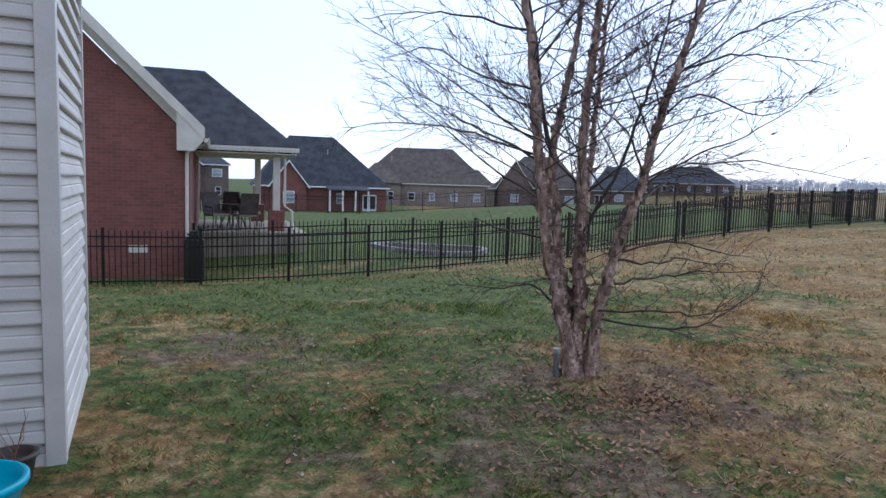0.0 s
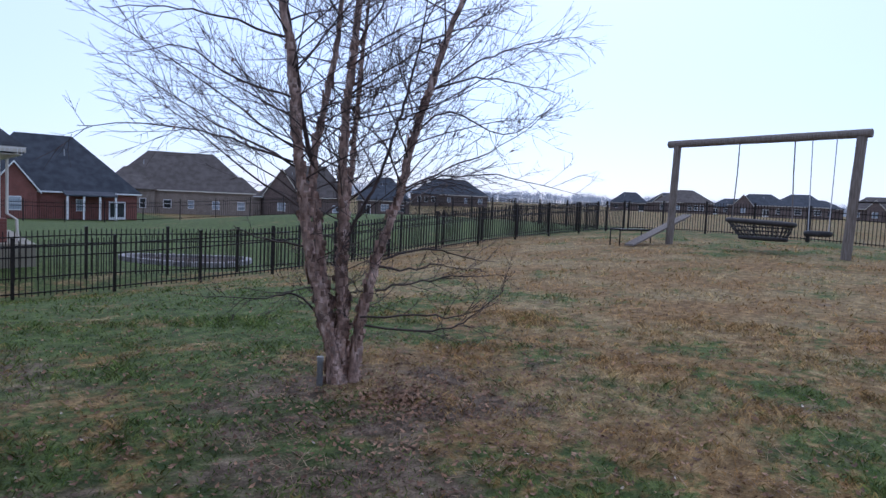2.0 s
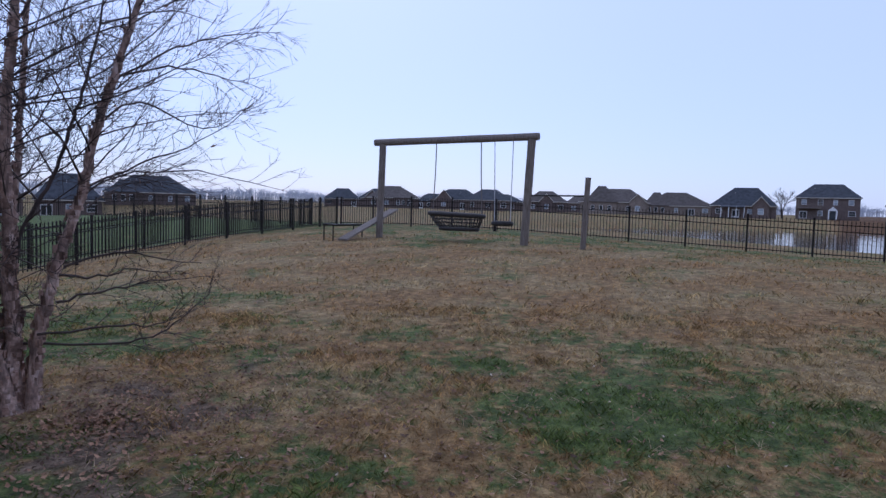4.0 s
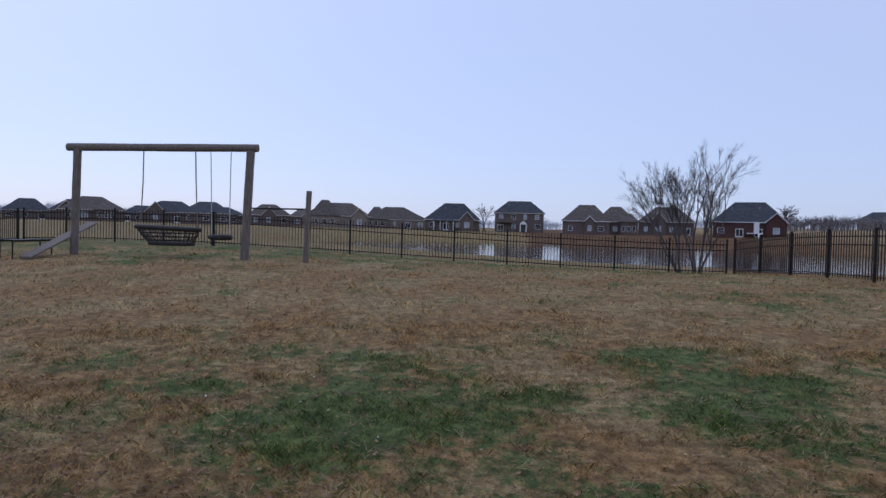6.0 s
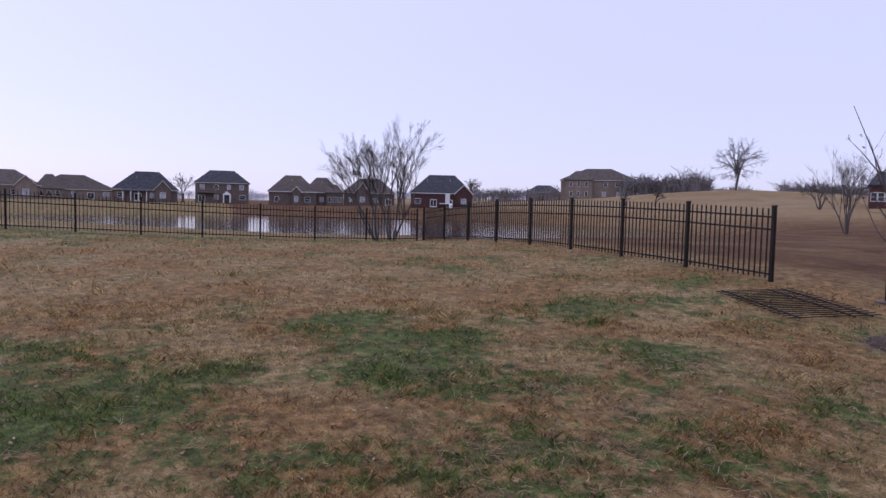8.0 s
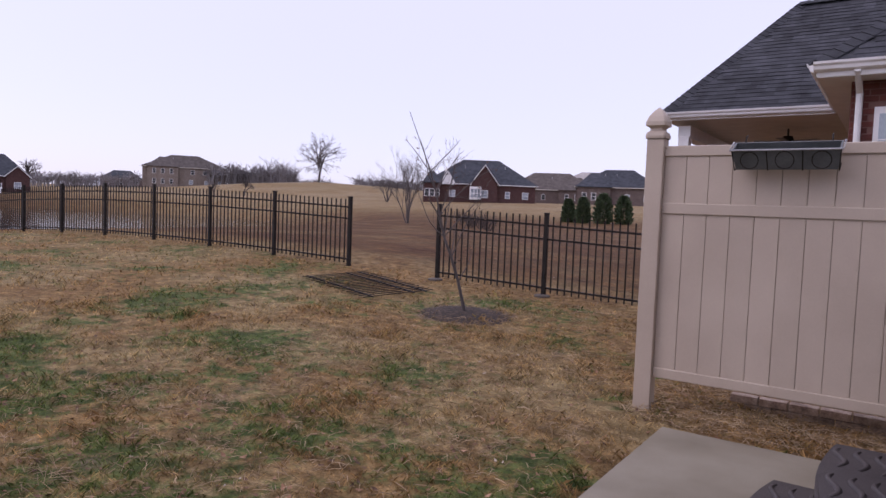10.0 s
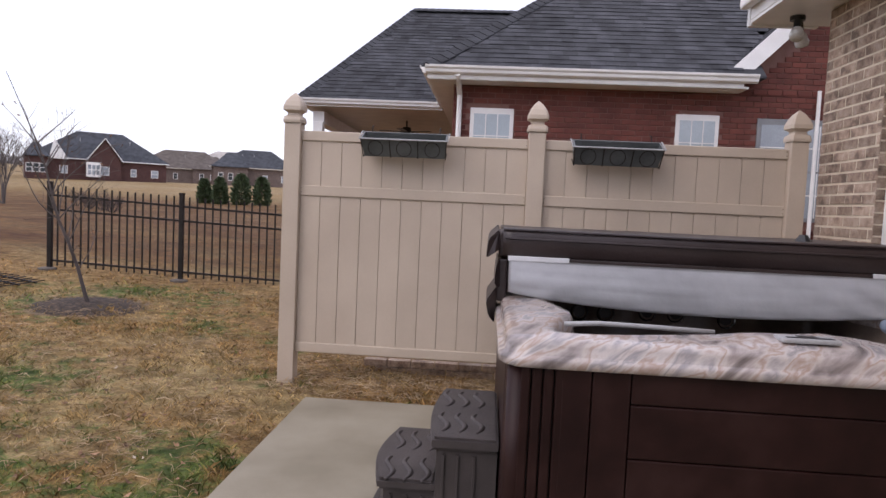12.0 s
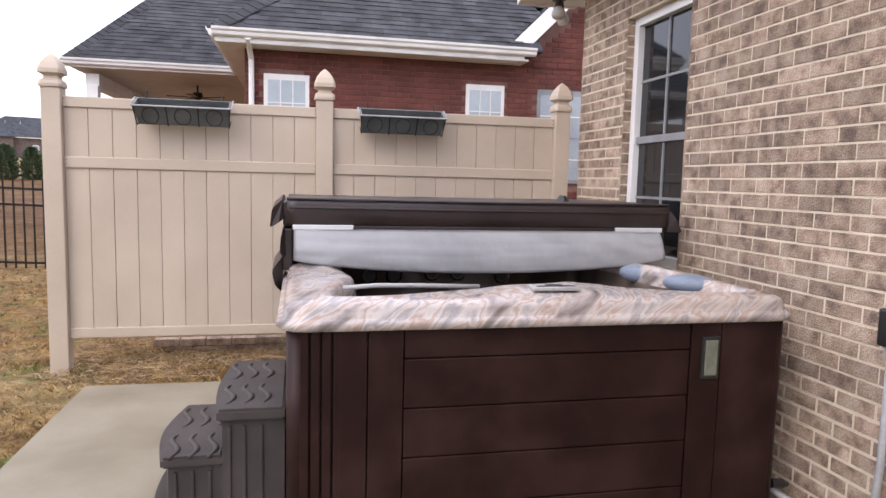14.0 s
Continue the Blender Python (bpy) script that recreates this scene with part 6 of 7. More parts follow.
part("main_roof", hip_bm(-3.85, -20.2, 0.98, NY + 0.42, EZ, EZ + 4.1, -3.85, -3.6, 0.03), M_SHINGLE, n1)
part("rear_roof", hip_bm(-17, -20.2, -3.86, NY - 3.0, EZ, EZ + 3.8, -13, -3.9, 0.03), M_SHINGLE, n1)
part("porch_roof", hip_bm(-3, -20.3, 3.95, -13.7, EZ, EZ + 2.75, -1, 2.05, 0.03), M_SHINGLE, n1)
part("porch_ceiling", bx(0.62, -20.2, 3.38, 3.9, -13.72, 3.41), M_CREAM, n1)
part("porch_fascia", bx(0.99, -13.71, 3.37, 3.96, -13.68, 3.485), M_TRIM, n1)
part("gutter", gutter_bm((0.99, -13.68, 3.40), (3.98, -13.68, 3.40), (0, 1)), M_TRIM, n1)
for y in (-13.95, -17, -20):
    part("porch_post", bx(3.45, y - 0.1, -0.4, 3.65, y + 0.1, 3.08, 0.01), M_TRIM, n1)
part("porch_beam", bx(3.45, -20.2, 3.06, 3.68, -13.95, 3.298), M_TRIM, n1)
fan = part("ceiling_fan", tube([(1.95, -15.6, 3.38), (1.95, -15.6, 3.24), (1.95, -15.6, 3.23), (1.95, -15.6, 3.13), (1.95, -15.6, 3.08)], [0.02, 0.02, 0.09, 0.12, 0.05], 12), M_BLACK, n1, "dark ceiling fan")
for k in range(5):
    a = k * math.tau / 5 + 0.2
    d, s = Vector((math.cos(a), math.sin(a), 0)), Vector((-math.sin(a), math.cos(a), 0))
    c = Vector((1.95, -15.6, 3.12))
    part("fan_blade", prism([c + d * 0.1 - s * 0.05, c + d * 0.62 - s * 0.07, c + d * 0.62 + s * 0.07, c + d * 0.1 + s * 0.05], (0, 0, 0.012)), M_BLACK, fan)
for p, q in (((0.98, NY + 0.42, EZ), (-3.6, (-20.2 + NY + 0.42) / 2, EZ + 4.1)), ((3.95, -13.7, EZ), (2.05, -17.0, EZ + 2.75)), ((-1, -17.0, EZ + 2.75), (2.05, -17.0, EZ + 2.75))):
    p, q = Vector(p), Vector(q)
    d = (q - p).normalized()
    s_ = d.cross(Vector((0, 0, 1))).normalized()
    u_ = s_.cross(d)
    for k in range(int((q - p).length / 0.16)):
        o_ = p + d * (0.16 * k)
        part("hip_cap", prism([o_ + s_ * 0.15 - u_ * 0.045, o_ + u_ * 0.05, o_ + d * 0.2 + u_ * 0.035, o_ + d * 0.2 + s_ * 0.15 - u_ * 0.06], u_ * 0.012), M_SHINGLE, n1)
        part("hip_cap", prism([o_ - s_ * 0.15 - u_ * 0.045, o_ + u_ * 0.05, o_ + d * 0.2 + u_ * 0.035, o_ + d * 0.2 - s_ * 0.15 - u_ * 0.06], u_ * 0.012), M_SHINGLE, n1)
# cross gable on the west
part("gable_wall", prism([(-9.6, NY - 0.012, 3.3), (-3.62, NY - 0.012, 3.3), (-3.62, NY - 0.012, 3.62), (-6.6, NY - 0.012, 6.6), (-9.6, NY - 0.012, 3.6)], (0, -3.0, 0)), M_REDMORTAR, n1)
for s in (-1, 1):
    xe = -6.6 + s * 3.3
    part("gable_roof", prism([(xe, NY + 0.24, 3.36), (-6.6, NY + 0.24, 6.66), (-6.6, -16, 6.66), (xe, -16, 3.36)], (0, 0, 0.12)), M_SHINGLE, n1)
    part("rake_trim", prism([(-6.6 + s * 3.44, NY + 0.20, 3.32), (-6.6 + s * 3.18, NY + 0.20, 3.32), (-6.6, NY + 0.20, 6.50), (-6.6, NY + 0.20, 6.80), (-6.6 + s * 3.44, NY + 0.20, 3.38)], (0, 0.065, 0)), M_TRIM, n1)
    part("rake_soffit", prism([(-6.6 + s * 3.16, NY + 0.002, 3.34), (-6.6, NY + 0.002, 6.50), (-6.6, NY + 0.198, 6.50), (-6.6 + s * 3.16, NY + 0.198, 3.34)], (0, 0, 0.02)), M_TRIM, n1)
# two of the windows have panes coloured pale blue-grey
M_PALEPANE = material("blue_grey_pane", [(0.33, 0.39, 0.43), (0.42, 0.48, 0.52)], 1.5, 0.12)
for x0, x1, zt, pale in ((-0.33, 0.33, 2.99, True), (-3.37, -2.74, 3.0, True), (-5.3, -3.92, 2.98, False)):
    wdw = part("window", bx(x0, NY - 0.05, zt - 1.5, x1, NY + 0.02, zt, 0.006), M_TRIM if pale else M_SCREEN, n1)
    for k in range(2):
        zz0, zz1 = zt - 0.06 - 0.69 * (k + 1), zt - 0.06 - 0.69 * k - 0.03
        part("pane", bx(x0 + 0.06, NY + 0.012, zz0, x1 - 0.06, NY + 0.026, zz1), M_PALEPANE if pale else M_FARGLASS, wdw)
        for q in (1, 2):
            xm = x0 + 0.06 + (x1 - x0 - 0.12) * q / 3
            part("sash_bar", bx(xm - 0.008, NY + 0.026, zz0, xm + 0.008, NY + 0.032, zz1), M_TRIM, wdw)
        part("sash_bar", bx(x0 + 0.06, NY + 0.0265, (zz0 + zz1) / 2 - 0.008, x1 - 0.06, NY + 0.0315, (zz0 + zz1) / 2 + 0.008), M_TRIM, wdw)

# ---- neighbour on the north side: red brick gable and covered patio ----
n2 = thing("neighbour_house", "red brick gabled house with covered patio behind black fence", "house")
GY = 16.7
part("gable_wall", prism([(-9.2, GY, -1.2), (-0.60, GY, -1.2), (-0.60, GY, 2.42), (-4.9, GY, 6.75), (-9.2, GY, 2.42)], (0, 9.0, 0)), M_REDTEX, n2)
for s in (-1, 1):
    xe = -4.9 + s * 4.62
    part("roof_slope", prism([(xe, GY - 0.4, 2.50), (-4.9, GY - 0.4, 7.10), (-4.9, GY + 9.4, 7.10), (xe, GY + 9.4, 2.50)], (0, 0, 0.14)), M_SHINGLE, n2)
    part("rake_board", prism([(xe + 0.02 * s, GY - 0.44, 2.37), (-4.9, GY - 0.44, 6.93), (-4.9, GY - 0.44, 7.20), (xe + 0.02 * s, GY - 0.44, 2.64)], (0, 0.05, 0)), M_CREAM, n2)
    part("frieze_board", prism([(xe - 0.3 * s, GY - 0.05, 2.42), (-4.9, GY - 0.05, 6.80), (-4.9, GY - 0.05, 7.03), (xe - 0.3 * s, GY - 0.05, 2.75)], (0, 0.045, 0)), M_CREAM, n2)
    part("rake_soffit", prism([(xe, GY - 0.4, 2.42), (-4.9, GY - 0.4, 7.02), (-4.9, GY, 7.02), (xe, GY, 2.42)], (0, 0, 0.03)), M_CREAM, n2)
part("eave_return", prism([(-0.86, GY - 0.42, 2.10), (-0.50, GY - 0.42, 2.10), (-0.29, GY - 0.42, 2.34), (-0.29, GY - 0.42, 2.50), (-0.86, GY - 0.42, 2.96)], (0, 0.4, 0)), M_CREAM, n2)
part("gutter", gutter_bm((-0.28, GY - 0.4, 2.30), (-0.28, GY + 2.6, 2.30), (1, 0)), M_CREAM, n2)
part("downspout", tube([(-0.42, GY - 0.1, 2.3), (-0.66, GY - 0.06, 2.05), (-0.67, GY - 0.06, -0.7)], 0.04, 8), M_CREAM, n2)
part("crawl_vent", bx(-1.93, GY - 0.03, -0.27, -1.53, GY + 0.02, -0.10, 0.005), M_CREAM, n2, "white crawl space vent")
part("patio_roof", hip_bm(-8, 19.35, 2.2, 24.65, 2.42, 4.75, -3, -0.35), M_SHINGLE, n2)
part("patio_fascia", bx(-0.6, 19.32, 2.27, 2.22, 19.36, 2.40), M_CREAM, n2)
part("patio_ceiling", bx(-0.6, 19.4, 2.2, 2.15, 24.6, 2.235), M_CREAM, n2)
part("patio_slab", bx(-0.6, 19.0, -1.2, 2.4, 24.8, 0.03, 0.01), M_CONCRETE, n2)
for x, y in ((1.62, 19.75), (1.35, 24.2)):
    part("column_plinth", bx(x - 0.22, y - 0.22, 0.03, x + 0.22, y + 0.22, 0.62, 0.01), M_REDTEX, n2)
    part("column", bx(x - 0.1, y - 0.1, 0.62, x + 0.1, y + 0.1, 2.22, 0.01), M_CREAM, n2)
part("downspout", tube([(2.1, 19.4, 2.3), (1.85, 19.62, 2.1), (1.85, 19.65, 0.75), (2.05, 19.6, 0.6), (2.1, 19.6, -0.4)], 0.035, 8), M_CREAM, n2)

rngi = random.Random(8)
strings = thing("string_lights", "white icicle string lights along the patio eave", "string lights")
for k in range(34):
    x = -0.5 + 2.7 * (k + rngi.uniform(-0.3, 0.3)) / 33
    part("bulb", tube([(x, 19.27, 2.36), (x + rngi.uniform(-0.03, 0.03), 19.27, 2.36 - rngi.uniform(0.04, 0.17))], [0.010, 0.007], 4), M_TRIM, strings)
part("cable", tube([(-0.5, 19.27, 2.365), (2.2, 19.27, 2.365)], 0.008, 4), M_TRIM, strings)

grill = thing("covered_grill", "black fabric covered grill by the neighbour's wall", "grill")
zg = H(-0.45, 16.2)
b = rounded_prism(rounded_rect(-0.72, 15.95, -0.28, 16.4, 0.1, 5), zg - 0.02, zg + 1.02, 0.05)
part("fabric_cover", b, M_BLACK, grill)
part("lid_hump", rounded_prism(rounded_rect(-0.66, 16.0, -0.34, 16.36, 0.1, 5), zg + 1.0, zg + 1.16, 0.06), M_BLACK, grill)
M_CHAIR = material("brown_patio_metal", [(0.05, 0.04, 0.036), (0.09, 0.072, 0.064)], 5, 0.5)
M_CUSHION = material("tan_cushion", [(0.22, 0.18, 0.145), (0.30, 0.25, 0.2)], 5, 0.9)


def patio_chair(x, y, rz):
    t = thing("patio_chair", "brown metal patio chair with a tan cushion", "chair", "patio chairs")
    t.matrix_basis = pose(x, y, 0.03, 0, 0, rz)
    for sx in (-0.27, 0.27):
        for sy in (-0.25, 0.25):
            part("leg", tube([(sx, sy, 0), (sx * 0.95, sy * 0.95, 0.4)], 0.018, 6), M_CHAIR, t)
        part("arm", tube([(sx, -0.25, 0.4), (sx, -0.22, 0.62), (sx, 0.2, 0.66)], 0.02, 6), M_CHAIR, t)
    part("seat", bx(-0.28, -0.26, 0.38, 0.28, 0.26, 0.46, 0.02), M_CUSHION, t, "tan cushion")
    part("backrest", prism([(-0.28, 0.24, 0.44), (0.28, 0.24, 0.44), (0.26, 0.42, 1.05), (-0.26, 0.42, 1.05)], (0, 0.04, 0.01)), M_CHAIR, t)
    return t


patio_chair(0.0, 20.2, 30)
patio_chair(0.75, 20.0, 200)
patio_chair(0.3, 21.6, -20)
patio_chair(1.0, 21.3, 100)
table = thing("patio_table", "round dark metal patio table", "table")
part("tabletop", tube([(0.45, 20.9, 0.71), (0.45, 20.9, 0.74)], 0.55, 24), M_CHAIR, table)
for k in range(4):
    a = k * math.pi / 2 + 0.4
    part("leg", tube([(0.45 + 0.1 * math.cos(a), 20.9 + 0.1 * math.sin(a), 0.71), (0.45 + 0.42 * math.cos(a), 20.9 + 0.42 * math.sin(a), 0.03)], 0.02, 6), M_CHAIR, table)

# stone-edged bed in the neighbour's lawn
M_STONE = material("grey_edging_stone", [(0.22, 0.2, 0.19), (0.34, 0.32, 0.31)], 4, 0.9, 0, 0.3, rand=0.2)
bed = thing("edged_bed", "mulch bed edged with grey stones in green lawn", "garden bed")
b = bmesh.new()
b.faces.new([b.verts.new((6.6 + 1.75 * math.cos(k * math.tau / 32), 20.6 + 1.1 * math.sin(k * math.tau / 32), H(6.6 + 1.75 * math.cos(k * math.tau / 32), 20.6 + 1.1 * math.sin(k * math.tau / 32)) + 0.05)) for k in range(32)])
part("mulch", b, M_MULCH, bed)
for k in range(30):
    a = k * math.tau / 30
    x, y = 6.6 + 1.85 * math.cos(a), 20.6 + 1.2 * math.sin(a)
    o = part("edging_stone", bx(-0.17, -0.1, -0.05, 0.17, 0.1, 0.14, 0.02), M_STONE, bed)
    o.location, o.rotation_euler.z = (x, y, H(x, y)), math.atan2(1.2 * math.cos(a), -1.85 * math.sin(a))

# neighbour's fences
iron_fence("fence", "black aluminium picket fence of the northern neighbour", [(-0.54 + 1.867 * k, 17.10 + 0.098 * k) for k in range(13)] + [(23.5, 18.5)], group="neighbour fences")
iron_fence("fence", "black aluminium picket fence along the pond side of next yard", along((23.5, 18.5), (25.5, 36), 9), group="neighbour fences")
iron_fence("fence", "black aluminium picket fence across the green slope", along((25.5, 36), (-1.0, 44), 14), group="neighbour fences")

# ---- distant trees and shrubs ----
bare_tree("pond_tree", "bare multi-stemmed tree on the pond bank", 26.35, -7.75, 4.7, 31, stems=4, spread=0.34, base_r=0.045, levels=5, mat=M_FARTWIG, group="pond trees", thick=0.55, clear=0.30, keep=0.57, fan=(0.15, 0.46), lean=(0.0, 0.40), fine_twigs=2)
bare_tree("pond_tree", "bare multi-stemmed tree on the pond bank", 26.2, -8.35, 5.5, 33, stems=4, spread=0.32, base_r=0.05, levels=5, mat=M_FARTWIG, group="pond trees", thick=0.55, clear=0.30, keep=0.57, fan=(0.15, 0.46), lean=(0.0, -0.04), fine_twigs=2)


def round_tree(x, y, h, seed):
    """A lone oak: short trunk, limbs that reach out to a round crown."""
    rng = random.Random(seed)
    t = thing("round_tree", "lone bare tree with a round crown on the rise", "tree")
    t.location = (x, y, H(x, y) - 0.1)
    trunk, crown = Sticks(), Sticks()
    trunk.add(wander(rng, Vector((0, 0, 0)), Vector((0, 0, 1)), h * 0.62, 6, 0.02, 0.05), [0.36, 0.3, 0.27, 0.24, 0.19, 0.13, 0.07], 8)
    mid = Vector((0, 0, h * 0.58))
    for k in range(34):
        d = Vector((rng.gauss(0, 1), rng.gauss(0, 1), rng.gauss(0.15, 0.75))).normalized()
        tip = mid + Vector((d.x * 0.47, d.y * 0.47, d.z * 0.41)) * h * rng.uniform(0.8, 1.0)
        p = Vector((0, 0, h * rng.uniform(0.24, 0.55)))
        q = [p.lerp(tip, u / 5) + Vector((rng.gauss(0, 0.12), rng.gauss(0, 0.12), 0.5 * math.sin(math.pi * u / 5) * (1 if d.z > -0.3 else -0.3))) * (1 if u else 0) for u in range(6)]
        crown.add(q, [0.13, 0.10, 0.08, 0.06, 0.045, 0.03], 4)
        for _ in range(9):
            i = rng.choice((2, 3, 3, 4, 4, 5))
            s = wander(rng, q[i], (q[i] - mid).normalized() + Vector((rng.gauss(0, 0.7), rng.gauss(0, 0.7), rng.gauss(0.1, 0.6))), h * rng.uniform(0.07, 0.13), 4, 0.01, 0.12)
            crown.add(s, [0.04, 0.034, 0.03, 0.025, 0.018], 3)
            for _ in range(4):
                j = rng.choice((1, 2, 3, 4))
                crown.add(wander(rng, s[j], (s[4] - s[0]).normalized() + Vector((rng.gauss(0, 0.6), rng.gauss(0, 0.6), rng.gauss(0, 0.6))), h * rng.uniform(0.03, 0.06), 2, 0.0, 0.1), [0.022, 0.018, 0.014], 3)
    trunk.make("trunk", M_FARTWIG, t)
    crown.make("crown", M_FARTWIG, t)


round_tree(132.4, -132, 13.6, 35)
bare_tree("far_tree", "broad brown bare tree at the wood's edge", 116.7, -94.2, 6.5, 44, spread=0.9, base_r=0.2, levels=5, mat=M_FARTWIG, thick=2.0, clear=0.22, keep=0.68, fan=(0.4, 1.0))
bare_tree("far_tree", "brown bare tree at the wood's edge", 124, -92, 5.8, 45, spread=0.9, base_r=0.2, levels=5, mat=M_FARTWIG, thick=2.0, clear=0.2, keep=0.68, fan=(0.4, 1.0))
bare_tree("field_tree", "slender bare tree clump beyond the fence", 33.3, -43.8, 6.6, 36, stems=6, spread=0.3, base_r=0.05, levels=4, mat=M_FARTWIG, thick=1.0, fan=(0.15, 0.55))
bare_tree("far_tree", "brown bare tree behind the red brick house", 176, -76, 11.5, 37, spread=0.8, base_r=0.35, levels=5, mat=M_FARTWIG, thick=2.4)
bare_tree("far_tree", "pale bare tree between two houses", 200, 0.5, 9.5, 38, stems=3, spread=0.4, levels=4, mat=M_FARTWIG, thick=2.0)
bare_tree("far_tree", "brown bare tree beside the tan house", 165, -138, 12, 39, spread=0.9, base_r=0.3, levels=5, mat=M_FARTWIG, thick=2.2)
bare_tree("far_tree", "small bare tree beside the deck house", 190, -88, 7, 40, spread=0.7, levels=4, mat=M_FARTWIG, thick=2.2)
bare_tree("far_tree", "small bare tree near the brick house", 80, -98, 6, 41, stems=4, spread=0.5, levels=4, mat=M_FARTWIG, thick=2.0)
M_EVERGREEN = material("dark_evergreen", [(0.045, 0.072, 0.032), (0.10, 0.14, 0.065)], 2, 0.9, rand_island=0.35)


def evergreen(x, y, h, w, seed, label="dark green cone-shaped evergreen shrub"):
    rng = random.Random(seed)
    t = thing("evergreen_shrub", label, "shrub", "evergreens")
    t.location = (x, y, H(x, y) - 0.05)
    st = Sticks()
    st.add([Vector((0, 0, 0)), Vector((0, 0, h * 0.9))], [0.07, 0.03], 6)
    st.make("trunk", M_TWIG, t)
    v, f = [], []
    for _ in range(2200):
        q = rng.random()
        r = w / 2 * math.sqrt(max(0.02, 1 - q ** 2.2)) * (1 if q > 0.08 else 0.8) * rng.uniform(0.35, 1.0)
        a = rng.uniform(0, math.tau)
        c = Vector((r * math.cos(a), r * math.sin(a), 0.05 + q * h))
        o = len(v)
        s = rng.uniform(0.08, 0.2)
        d = Vector((math.cos(a), math.sin(a), rng.uniform(0.2, 1.2))).normalized()
        e = d.orthogonal().normalized()
        e.rotate(Matrix.Rotation(rng.uniform(0, 6.3), 3, d))
        v += [tuple(c - e * s * 0.6), tuple(c + e * s * 0.6), tuple(c + d * s * 1.5)]
        f.append((o, o + 1, o + 2))
    me_ = bpy.data.meshes.new("foliage")
    me_.from_pydata(v, [], f)
    me_.materials.append(M_EVERGREEN)
    o = new("foliage", me_)
    o.parent = t


for x, y, h, w, s in ((24.8, -60, 2.4, 1.45, 1), (26.5, -60.5, 2.2, 1.35, 2), (23.0, -60.5, 2.8, 1.9, 3), (21.2, -61, 2.6, 1.7, 5), (16.0, -60, 2.3, 1.7, 4)):
    evergreen(x, y, h, w, s)
rngs = random.Random(77)
for k in range(6):
    bare_tree("scrub", "low tangled bare shrub beyond the fence", 21.5 + k * 1.5 + rngs.uniform(-0.3, 0.3), -37.5 - k * 0.4 + (6 - k) * 1.2 - 7, rngs.uniform(1.2, 1.7), 60 + k, stems=6, spread=1.0, base_r=0.03, levels=3, group="scrub row", thick=4)


def woods(name, label, spans, seed, mat):
    """A far band of bare crowns: countless thin sticks in one mesh."""
    rng = random.Random(seed)
    st = Sticks()
    for b0, b1, d, h, n in spans:
        for _ in range(n):
            a = radians(rng.uniform(b0, b1))
            D = d * rng.uniform(0.95, 1.1)
            x, y = D * math.sin(a), D * math.cos(a)
            z = H(x, y)
            hh = h * rng.uniform(0.55, 1.0) * (0.8 + 0.3 * noise.noise((a * 30, 0, seed)))
            st.add([Vector((x, y, z - 0.5)), Vector((x + rng.gauss(0, 0.3), y, z + hh * 0.6)), Vector((x + rng.gauss(0, 1.0), y + rng.gauss(0, 1.0), z + hh))], [0.22, 0.14, 0.05], 3)
            for _k in range(6):
                p = Vector((x, y, z + hh * rng.uniform(0.3, 0.8)))
                st.add([p, p + Vector((rng.gauss(0, 1.6), rng.gauss(0, 1.6), rng.uniform(0.5, 2.4)))], [0.10, 0.04], 3)
    me_ = bpy.data.meshes.new(name)
    me_.from_pydata(st.v, [], st.f)
    me_.materials.append(mat)
    return tagged(new(name, me_), label, "woods", kind="stuff")


# distance haze is put into these wood colours, palest and bluest on the horizon
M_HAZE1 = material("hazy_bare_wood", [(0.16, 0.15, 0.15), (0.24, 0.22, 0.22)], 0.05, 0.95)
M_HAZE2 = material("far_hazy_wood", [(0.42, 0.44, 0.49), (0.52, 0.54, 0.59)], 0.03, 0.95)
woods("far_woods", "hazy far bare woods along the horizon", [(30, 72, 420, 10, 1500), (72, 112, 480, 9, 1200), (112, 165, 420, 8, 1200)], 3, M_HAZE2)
woods("thicket", "grey-brown bare thicket behind the tan house", [(126, 133, 215, 9.5, 330), (113, 121, 240, 6, 160), (133, 136, 235, 6, 90), (138, 146, 225, 6.5, 260)], 4, M_HAZE1)


# ---- lawn, litter and other countless small things ----
def in_building(x, y):
    return ((x > -2.6) & (x < 1.27) & (y > -5.16) & (y < 1.2)) | (x < -2.5) | ((x < -0.72) & (y > 3.65) & (y < 5.6)) | (np.hypot(x - 2.7, y - 4.66) < 0.16)


